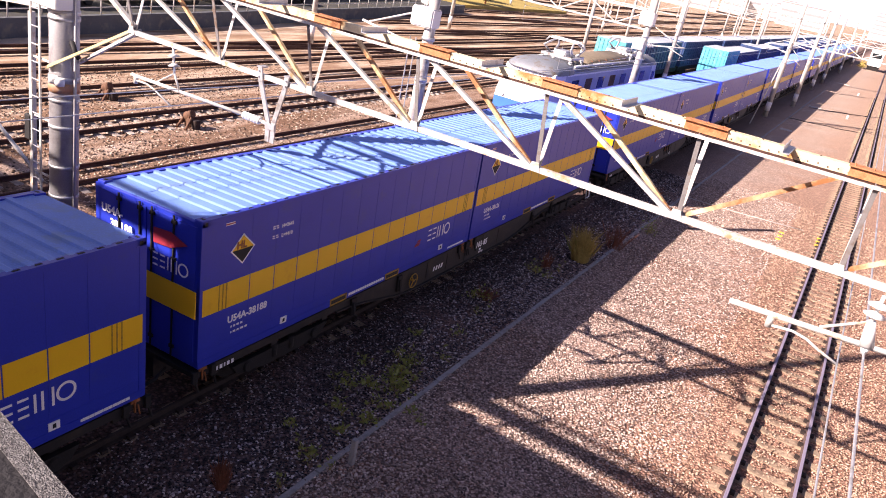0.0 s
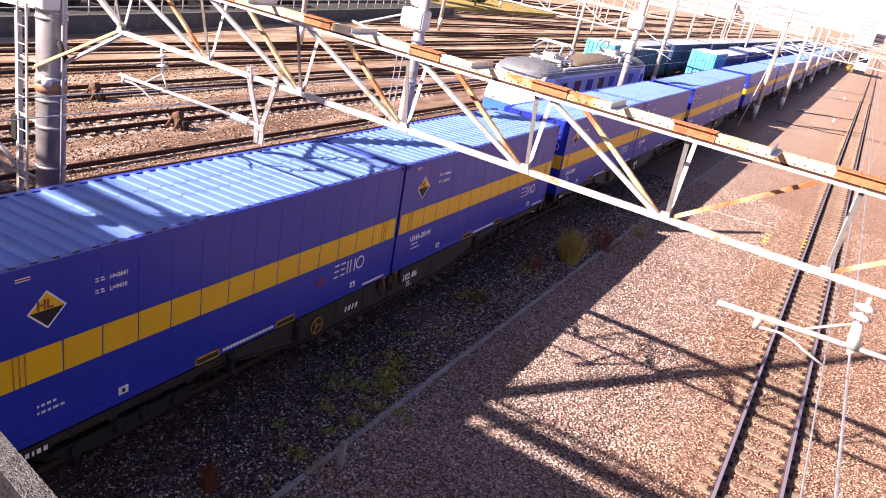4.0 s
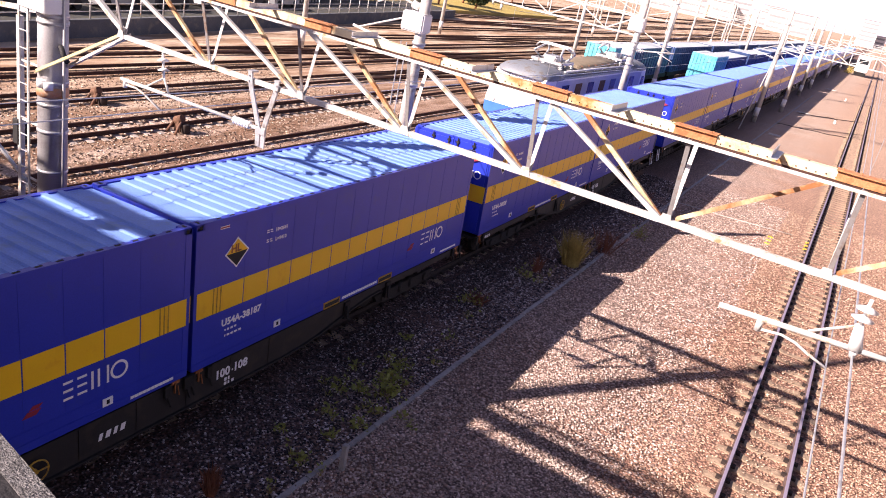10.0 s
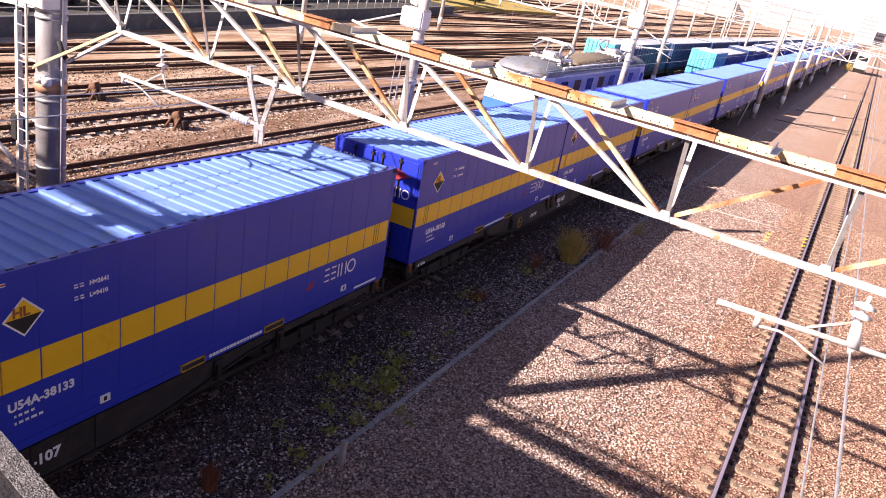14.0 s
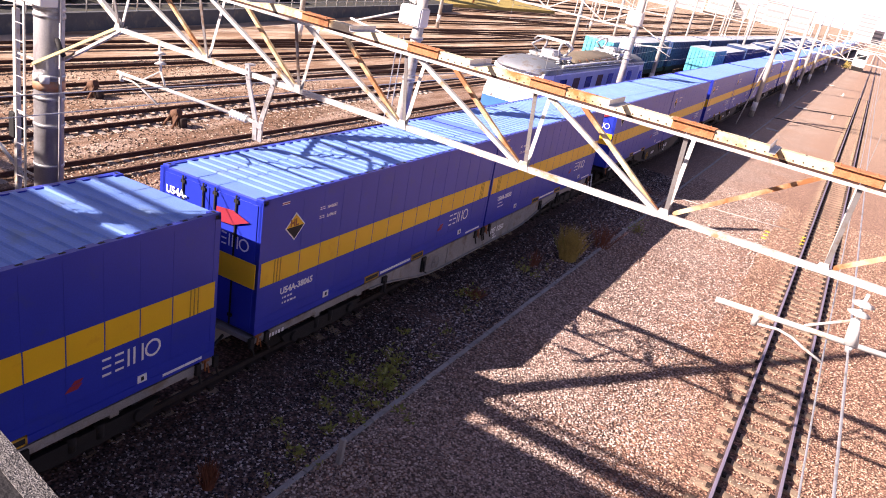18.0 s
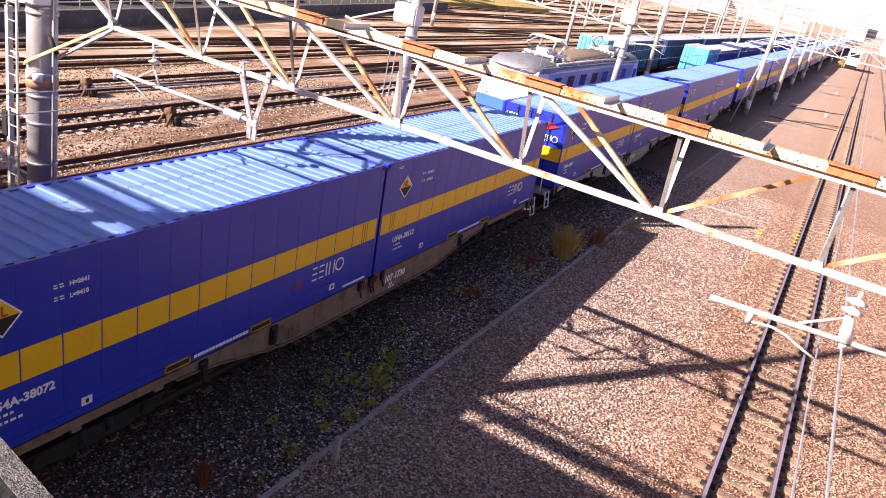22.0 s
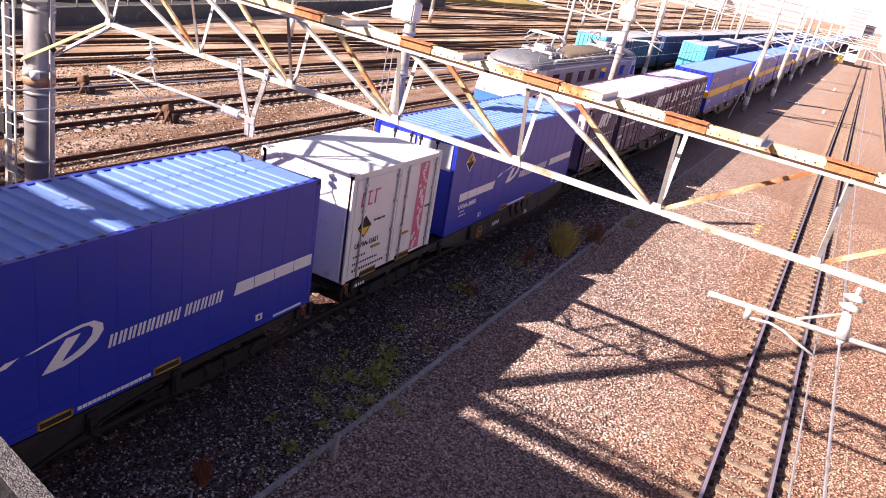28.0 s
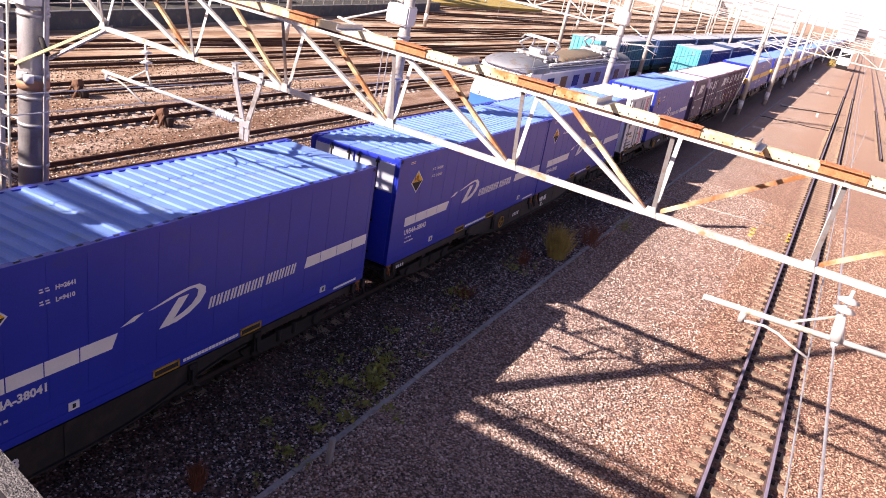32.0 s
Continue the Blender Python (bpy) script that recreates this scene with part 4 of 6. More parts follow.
        for shape in (((-0.24, 0.10), (-0.16, -0.03), (0.12, -0.03), (0.28, 0.10), (0.48, h), (0.24, h), (0.08, 0.16), (0.02, 0.12)),
                      ((0.32, 0.0), (0.54, 0.0), (0.75, h), (0.52, h)), ((0.62, 0.18), (0.78, 0.0), (1.0, 0.0), (0.88, 0.24), (1.05, 0.36), (1.08, h - 0.05), (0.98, h), (0.77, h)),
                      ((1.04, 0.0), (1.24, 0.0), (1.34, 0.30), (1.50, 0.30), (1.58, h), (1.22, h))):
            plate(bm, [(xx, y0 + p, z0 + q) for p, q in shape], 0.003, (1, 0, 0))
        part("owner_mark", bm, M_WHITE, c, "white owner's mark of slanted blocks", "stuff")
        bm = B()
        if style == "ribbed":
            for k in range(12):
                ya, w_ = 0.36 + k * 0.275, 0.035 - 0.025 * abs(k - 5.5) / 5.5
                plate(bm, [(xx, ya - 0.095, 1.27 - w_), (xx, ya + 0.095, 1.27 - w_), (xx, ya + 0.095, 1.27 + w_), (xx, ya - 0.095, 1.27 + w_)], 0.003, (1, 0, 0))
                if k < 11:
                    plate(bm, [(W12 + 0.004, ya + 0.105, 1.27 - w_), (W12 + 0.004, ya + 0.17, 1.27 - w_), (W12 + 0.004, ya + 0.17, 1.27 + w_), (W12 + 0.004, ya + 0.105, 1.27 + w_)], 0.003, (1, 0, 0))
        else:
            for ya, yb, wa, wb in ((0.14, 0.77, 0.008, 0.028), (0.79, 1.45, 0.030, 0.046), (1.47, 1.84, 0.048, 0.048), (1.88, 2.20, 0.048, 0.046), (2.22, 3.42, 0.044, 0.014)):
                plate(bm, [(xx, ya, 1.28 - wa), (xx, yb, 1.28 - wb), (xx, yb, 1.28 + wb), (xx, ya, 1.28 + wa)], 0.003, (1, 0, 0))
        part("white_stripe", bm, M_WHITE, c)
        bm = B()
        bars(bm, 0.30 if style == "ribbed" else 0.14, 0.74, (0.08, 0.10, 0.12, 0.12), 0.15, 0.035, xx, slant=0.02)
        if style == "ribbed":
            bars(bm, 2.78, 1.05, (0.14,), 0.06, 0.03, xx)
            bars(bm, 3.05, 0.50, (0.10, 0.10), 0.12, 0.03, xx)
        else:
            bars(bm, 3.12, 0.96, (0.18,), 0.08, 0.03, xx)
        part("marking", bm, M_WHITE, c, kind="stuff")
        if style == "doors":
            part("white_panel", boxed(xx, xx + 0.003, 0.16, 1.26, 1.73, 2.17), M_WHITE, c, "white panel" if tone is M_MAROON else "blank white panel")
            if tone is M_MAROON:
                lettering("panel_writing", "環境にやさしい", 0.155, c, Matrix.Translation((xx + 0.004, 0.20, 1.99)) @ SIDE, M_LOCO)
                lettering("panel_writing", "鉄道コンテナ", 0.165, c, Matrix.Translation((xx + 0.004, 0.20, 1.79)) @ SIDE, M_LOCO)
            part("pale_sticker", boxed(xx, xx + 0.003, 0.34, 0.62, 0.31, 0.66), M_LIGHTGREEN, c)
    return c



# ---- flat wagons ----


def wheel_mesh():
    bm = B()
    tube(bm, (-0.06, 0, 0), (0.02, 0, 0), 0.405, 0.405, 24)
    tube(bm, (0.02, 0, 0), (0.05, 0, 0), 0.43, 0.43, 24)
    tube(bm, (-0.07, 0, 0), (-0.06, 0, 0), 0.12, 0.14, 12)
    for f in bm.faces:
        f.smooth = False
    return mesh_of("wheel", bm, M_UNDER)


WHEEL = wheel_mesh()


SILL = [(9.5, 0.82), (5.7, 0.81), (5.2, 0.78), (4.6, 0.69), (4.0, 0.57), (3.5, 0.47), (3.0, 0.41), (2.4, 0.38)]


def flat_wagon(paint, label, platform):
    """A bogie container flat, its middle at y = 0; platform: F or R where the front or rear end carries a railing and a brake wheel."""
    w = thing("flat_wagon", label, "railway wagon", "wagons of the moving train")
    half = 9.5
    bm = B()
    box(bm, -1.15, 1.15, -half, half, 0.86, 0.94)
    box(bm, -0.25, 0.25, -half, half, 0.45, 0.86)
    for y in np.arange(-9.0, 9.1, 1.5):
        box(bm, -1.2, 1.2, y - 0.08, y + 0.08, 0.72, 0.9)
    end = {"": 0, "F": 1, "R": -1}[platform]
    if end:
        box(bm, -1.15, 1.15, min(end * half, end * (half + 0.62)), max(end * half, end * (half + 0.62)), 0.86, 0.94)
    part("deck", bm, paint, w)
    for s in (-1, 1):
        bm = B()
        plate(bm, [(s * 1.18, -half, 0.97), (s * 1.18, half, 0.97)] + [(s * 1.18, y, z) for y, z in SILL] + [(s * 1.18, -y, z) for y, z in SILL[::-1]], 0.05 * s, (1, 0, 0))
        for (ya, za), (yb, zb) in zip(SILL[1:], SILL[2:] + [(-2.4, 0.38)]):
            for e in (1, -1) if yb > 0 else (1,):
                plate(bm, [(s * 1.18, e * ya, za - 0.02), (s * 1.18, e * yb, zb - 0.02), (s * 1.18, e * yb, zb + 0.012), (s * 1.18, e * ya, za + 0.012)], 0.10 * s, (1, 0, 0))
        for y in np.arange(-2.0, 2.1, 1.0):
            box(bm, s * 1.23 - 0.012, s * 1.23 + 0.012, y - 0.02, y + 0.02, 0.4, 0.95)
        part("side_sill", bm, paint, w, "fish-bellied side sill")
    for by in (-7.1, 7.1):
        b = part("bogie", boxed(-0.75, 0.75, by - 0.25, by + 0.25, 0.42, 0.62), M_UNDER, w)
        for s in (-1, 1):
            bm = B()
            plate(bm, [(s * 0.98, by - 1.35, 0.56), (s * 0.98, by + 1.35, 0.56), (s * 0.98, by + 1.2, 0.36), (s * 0.98, by + 0.55, 0.26), (s * 0.98, by - 0.55, 0.26), (s * 0.98, by - 1.2, 0.36)], 0.10 * s, (1, 0, 0))
            for e in (-0.95, 0.95):
                tube(bm, (s * 0.98, by + e, 0.43), (s * 1.13, by + e, 0.43), 0.13, 0.11, 12)
                tube(bm, (s * 1.03, by + e * 0.25, 0.36), (s * 1.03, by + e * 0.25, 0.62), 0.09, 0.09, 10)
            part("bogie_side_frame", bm, M_UNDER, b)
            for e in (-0.95, 0.95):
                o = part("wheel", WHEEL, None, b)
                o.matrix_basis = Matrix.Translation((s * 0.56, by + e, 0.43)) @ (Matrix.Rotation(math.pi, 4, "Z") if s > 0 else Matrix.Identity(4))
        for e in (-0.95, 0.95):
            bm = B()
            tube(bm, (-0.9, by + e, 0.43), (0.9, by + e, 0.43), 0.07)
            part("axle", bm, M_UNDER, b)
    # couplers and hoses
    for s in (-1, 1):
        bm = B()
        box(bm, -0.12, 0.12, s * half - 0.05, s * (half + 0.25), 0.62, 0.86)
        bevel_at = s * (half + 0.36)
        box(bm, -0.17, 0.17, min(s * (half + 0.2), bevel_at), max(s * (half + 0.2), bevel_at), 0.6, 0.9)
        part("coupler", bm, M_UNDER, w)
        bm = B()
        bent(bm, [(0.45, s * (half - 0.1), 0.7), (0.45, s * (half + 0.15), 0.55), (0.3, s * (half + 0.3), 0.4), (0.12, s * (half + 0.4), 0.5)], 0.03)
        part("brake_hose", bm, M_BLACK, w)
    # container lashing levers and steps on the visible side
    for y in (-9.3, -0.25, 0.25, 9.3):
        bm = B()
        box(bm, 1.2, 1.25, y - 0.09, y + 0.07, 0.95, 1.01)
        box(bm, 1.235, 1.265, y - 0.04, y - 0.015, 0.78, 0.98)
        tube(bm, (1.25, y + 0.03, 0.9), (1.27, y + 0.05, 0.72), 0.012, sides=6)
        part("lashing_lever", bm, M_ORANGE, w, "worn orange lashing lever")
        for e in (-0.2, 0.2):
            bm = B()
            box(bm, 1.22, 1.285, y + e - 0.05, y + e + 0.05, 0.78, 0.99)
            tube(bm, (1.26, y + e, 0.82), (1.30, y + e + 0.05, 0.6), 0.022, sides=6)
            part("twistlock_bracket", bm, M_UNDER, w)
    for y in (-5.1, -3.3, 4.4, 6.0):
        bm = B()
        box(bm, 1.2, 1.28, y - 0.09, y + 0.09, 0.55, 0.94)
        bent(bm, [(1.3, y - 0.05, 0.86), (1.32, y - 0.05, 0.58), (1.32, y + 0.1, 0.5)], 0.02, 6)
        part("lashing_bracket", bm, M_UNDER, w)
    bm = B()
    ring = [(1.285, -2.7 + 0.18 * math.cos(a * math.pi / 9), 0.64 + 0.18 * math.sin(a * math.pi / 9)) for a in range(19)]
    bent(bm, ring, 0.013, 6)
    for a in (0, 6, 12):
        tube(bm, (1.285, -2.7, 0.64), ring[a], 0.014, sides=6)
    tube(bm, (1.2, -2.7, 0.64), (1.3, -2.7, 0.64), 0.03, sides=8)
    part("side_brake_wheel", bm, M_DARKYELLOW if paint is M_WAGON else paint, w)
    bm = B()
    bars(bm, 0.85, 0.5, (0.06, 0.06), 0.07, 0.03, 1.236)
    bars(bm, 0.85, 0.42, (0.06, 0.06, 0.06), 0.06, 0.03, 1.236)
    if paint is M_WAGON:
        bars(bm, -1.7, 0.58, (0.06, 0.08, 0.06, 0.08), 0.12, 0.06, 1.236, slant=0.03)
    bars(bm, -9.0, 0.81, (0.04, 0.06, 0.03, 0.06, 0.06), 0.08, 0.04, 1.236)
    
    part("stencil_marking", bm, M_WHITE, w, kind="stuff")
    if end:
        ye = end * (half + 0.5)
        for x in (-0.95, 0.95):
            bm = B()
            bent(bm, [(x, ye, 0.9), (x, ye, 1.55), (x * 0.86, ye, 1.68), (x * 0.35, ye, 1.68), (x * 0.3, ye, 0.95)], 0.024, 8)
            part("end_railing", bm, M_WHITE if paint is not M_WAGON else M_WAGON_L, w)
        bm = B()
        c = Vector((0.0, end * (half + 0.2), 1.62))
        ring = [c + 0.24 * Vector((math.cos(a * math.pi / 9), math.sin(a * math.pi / 9), 0)) for a in range(19)]
        bent(bm, ring, 0.022, 6)
        hw = part("hand_brake_wheel", bm, M_YELLOW, w, "yellow hand brake wheel on a post")
        for a in range(0, 18, 3):
            bm = B()
            tube(bm, c, ring[a], 0.014, sides=6)
            part("spoke", bm, M_YELLOW, hw)
        bm = B()
        tube(bm, (c.x, c.y, 0.9), c + Vector((0, 0, 0.04)), 0.04, 0.03, sides=8)
        part("brake_post", bm, paint, hw)
        for s in (-1, 1):
            y = end * (half + 0.3) - 0.17
            bm = B()
            bent(bm, [(s * 1.16, y, 0.95), (s * 1.24, y, 0.38), (s * 1.24, y + 0.34, 0.38), (s * 1.16, y + 0.34, 0.95)], 0.024, 6)
            tube(bm, (s * 1.2, y, 0.67), (s * 1.2, y + 0.34, 0.67), 0.02, sides=6)
            part("step_stirrup", bm, M_WHITE, w, "white step stirrup")
    return w


WAGONS = {}
for key, paint, label in (("dark", M_WAGON, "dark grey container flat wagon on two bogies"), ("light", M_WAGON_L, "light grey container flat wagon on two bogies"), ("brown", M_WAGON_B, "brown-dusted container flat wagon on two bogies")):
    for platform in ("", "F", "R"):
        WAGONS[key, platform] = flat_wagon(paint, label, platform)
STRIPED, BARRED = long_container("striped"), long_container("barred")
DOORS, RIBBED, WHITE12 = short_container("doors"), short_container("ribbed", M_PURPLE), short_container("white")
DOORS_P = short_container("doors", M_PURPLE)
RIBBED_M = short_container("ribbed", M_PURPLE, 1.12)
USED = set()


def put(model, q, z):
    """The model itself goes first; copies follow."""
    if model.name in USED:
        ob = copy_thing(model, Matrix.Identity(4))
    else:
        USED.add(model.name)
        ob = model
    rides(ob, q, z)
    return ob


# middle of each wagon along the train, wagon kind, platform, loads with the place of their rear end, wagon number
def pair(rear, kind, style, marks=("", ""), number="", platform=""):
    model = STRIPED if style == "s" else BARRED
    w = put(WAGONS[kind, platform], rear + 9.45, 0.0)
    if number:
        lettering("wagon_number", number, 0.24, w, Matrix.Translation((1.238, 0.62, 0.62)) @ SIDE, M_WHITE)
    for k in (0, 1):
        c = put(model, rear + k * 9.5, DECK)
        if marks[k]:
            lettering("number_marking", marks[k], 0.185, c, Matrix.Translation((SX, 0.64, 0.64)) @ SIDE, M_WHITE)
            if style == "s":
                lettering("rear_number", "U54A-", 0.2, c, Matrix.Translation((-1.08, -0.054, 2.16)) @ BACK, M_WHITE)
                lettering("rear_number", marks[k][5:7] + " " + marks[k][7:], 0.2, c, Matrix.Translation((-0.86, -0.054, 1.94)) @ BACK, M_WHITE)


for rear, pl in ((209.9, ""), (190.0, "F"), (169.1, ""), (149.2, ""), (129.3, "F"), (109.4, ""), (88.5, ""), (68.5, ""), (48.6, ""), (28.75, "")):
    pair(rear, "dark", "s", platform=pl)
pair(-294.6, "dark", "b")
pair(7.73, "dark", "s", ("U54A-38188", "U54A-38126"), "103-85", "F")
pair(-12.21, "dark", "s", ("U54A-38099", "U54A-38085"), "102-85")
pair(-32.13, "dark", "s", ("", "U54A-38144"), "102-86")
pair(-51.78, "dark", "s", ("U54A-38140", "U54A-38157"), "103-86", "R")
pair(-72.75, "dark", "s", ("U54A-38028", "U54A-38030"), "101-108", "F")
pair(-92.76, "dark", "s", ("U54A-38158", "U54A-38187"), "100-108")
pair(-112.5, "dark", "s", ("U54A-38150", "U54A-38070"), "100-107")
pair(-132.54, "dark", "s", ("", "U54A-38133"), "101-107")
pair(-153.36, "light", "s", ("U54A-38065", "U54A-38058"), "107-1250", "F")
pair(-173.25, "light", "s", ("U54A-38053", "U54A-38071"), "107-1268", "R")
pair(-194.17, "brown", "s", ("U54A-38072", "U54A-38112"), "107-1730", "F")
w = put(WAGONS["dark", "F"], -205.25, 0.0)
lettering("wagon_number", "101-87", 0.24, w, Matrix.Translation((1.238, 0.62, 0.62)) @ SIDE, M_WHITE)
for q, kind, mark in ((-199.4, DOORS_P, "19D-23198"), (-203.24, DOORS, "V19C-7734"), (-207.07, DOORS, "19D-41911"), (-210.91, RIBBED, ""), (-214.7, DOORS_P, "19D-23518")):
    c = put(kind, q, DECK)
    if mark:
        lettering("number_marking", mark, 0.17, c, Matrix.Translation((1.249, 2.52, 0.76)) @ SIDE, M_WHITE)
    else:
        for y, z, text in ((2.50, 0.84, "1"), (2.50, 0.71, "9"), (2.50, 0.58, "G"), (2.78, 0.88, "7"), (2.78, 0.74, "0"), (2.78, 0.60, "6"), (2.78, 0.46, "3")):
            lettering("number_marking", text, 0.16, c, Matrix.Translation((1.273, y, z)) @ SIDE, M_WHITE)
put(WAGONS["dark", ""], -225.2, 0.0)
put(RIBBED_M, -219.28, DECK)
c = put(BARRED, -230.15, DECK)
lettering("number_marking", "UV54A-38058", 0.185, c, Matrix.Translation((SX, 0.62, 0.64)) @ SIDE, M_WHITE)
put(WHITE12, -234.67, DECK)
pair(-254.71, "dark", "b", ("UV54A-38043", "UV54A-38042"), "100-88")
pair(-274.61, "dark", "b", ("", "UV54A-38041"), "102-88")
for m in list(WAGONS.values()):
    if m.name not in USED:
        for o in (*m.children_recursive, m):
            bpy.data.objects.remove(o)

# ---- the near gantry ----
GY = 9.0
Z0, Z1 = 5.83, 6.98


def build_gantry():
    g = thing("catenary_gantry", "white and rusty cream triangular truss gantry over tracks", "gantry", "gantries over the tracks", at=pose(0, 0, -0.035, 0, -0.43, 0))
    yf, yb, ym = GY, GY + 0.6, GY + 0.3
    nodes = [-2.58, -0.39, 1.62, 3.61, 5.60, 7.57, 9.47, 11.4, 13.35, 15.3, 17.25]
    bm = B()
    angle_bar(bm, (nodes[0] - 0.1, yf, Z1 - 0.09), (nodes[-1] + 0.1, yf, Z1 - 0.09), 0.036, 0.01)
    part("front_top_chord", bm, M_TRUSS_W, g)
    bm = B()
    beam(bm, (nodes[0] - 0.1, yb, Z1 - 0.01), (nodes[-1] + 0.1, yb, Z1 - 0.01), 0.15, 0.02)
    beam(bm, (nodes[0] - 0.1, yb - 0.07, Z1 - 0.065), (nodes[-1] + 0.1, yb - 0.07, Z1 - 0.065), 0.012, 0.09)
    part("back_top_chord", bm, M_TRUSS_Y, g, "cream top chord streaked with rust")
    bm = B()
    beam(bm, (nodes[0] - 0.1, yb - 0.07, Z1 - 0.132), (nodes[-1] + 0.1, yb - 0.07, Z1 - 0.132), 0.014, 0.042)
    part("chord_edge", bm, M_RAIL_OLD, g, "dark strip along the lower edge of the chord")
    for xa, xb in zip(nodes[3:8], nodes[4:9]):
        bm = B()
        for q in range(14):
            xq = xa + 0.3 + q * 0.11
            tube(bm, (xq, yb - 0.084, Z1 - 0.085 + 0.012 * (q % 2)), (xq, yb - 0.075, Z1 - 0.085 + 0.012 * (q % 2)), 0.0095, sides=6)
            if q % 3 == 0:
                tube(bm, (xq, yb + 0.02, Z1), (xq, yb + 0.02, Z1 + 0.008), 0.012, sides=6)
        part("rivet_row", bm, M_RAIL_OLD, g, "dark rusted rivet heads")
    bm = B()
    beam(bm, (nodes[0] - 0.05, ym, Z0), (nodes[-1] + 0.05, ym, Z0), 0.075, 0.075)
    part("bottom_chord", bm, M_TRUSS_W, g)
    for k, x in enumerate(nodes):
        for y in (yf, yb):
            bm = B()
            angle_bar(bm, (x, ym + (y - ym) * 0.08, Z0 + 0.03), (x, y, Z1 - 0.05), 0.055, 0.009, up=(1, 0, 0))
            part("vertical_strut", bm, M_STEEL if y == yf else M_TRUSS_W, g)
        for nb in ((k - 1,) if k < 5 else (4, 6) if k == 5 else (k + 1,)):
            if 0 <= nb < len(nodes):
                for y, m in ((yf, M_TRUSS_W), (yb, M_TRUSS_RUSTY)):
                    if nb > k and y == yf:
                        continue
                    bm = B()
                    angle_bar(bm, (x + (-0.07 if nb < k else 0.12), ym + (y - ym) * 0.08, Z0 + 0.03), (nodes[nb] + ((0.24 if y == yf else 0.38) if nb < k else -0.12), y, Z1 - 0.06), 0.058, 0.009, up=(0, 1, 0))
                    part("diagonal", bm, m, g)
        bm = B()
        box(bm, x - 0.30, x + 0.24, yf + 0.47, yb + 0.085, Z1, Z1 + 0.012)
        box(bm, x - 0.28, x + 0.24, yb - 0.092, yb - 0.0765, Z1 - 0.112, Z1)
        for bx in (-0.24, -0.04, 0.16):
            for by in (yb - 0.06, yb + 0.05):
                tube(bm, (x + bx, by, Z1 + 0.01), (x + bx, by, Z1 + 0.024), 0.010, sides=6)
        part("batten_plate", bm, M_RUST, g, "rust-red batten plate")
        if k:
            bm = B()
            angle_bar(bm, (x - 0.98, yf, Z1 + 0.003), (x - 0.98, yb + 0.05, Z1 + 0.003), 0.08, 0.01)
            part("cross_batten", bm, M_GALV, g)
        bm = B()
        plate(bm, [(x - 0.09, ym - 0.042, Z0 - 0.03), (x + 0.09, ym - 0.042, Z0 - 0.03), (x + 0.05, ym - 0.042, Z0 + 0.1), (x - 0.05, ym - 0.042, Z0 + 0.1)], 0.006, (0, -1, 0))
        part("gusset_plate", bm, M_TRUSS_W, g)
    return g


build_gantry()


def insulator(parent, top, bottom, r=0.09, discs=3):
    """Stacked discs between two points."""
    a, b = Vector(top), Vector(bottom)
    bm = B()
    tube(bm, a, b, 0.022, sides=8)
    d = (b - a) / (discs + 1)
    for k in range(1, discs + 1):
        c = a + d * k
        n = d.normalized()
        tube(bm, c - n * 0.028, c + n * 0.012, 0.035, r, 14)
        tube(bm, c + n * 0.012, c + n * 0.022, r, r * 0.9, 14)
    return part("insulator", bm, M_CERAMIC, parent, "white glazed disc insulator")


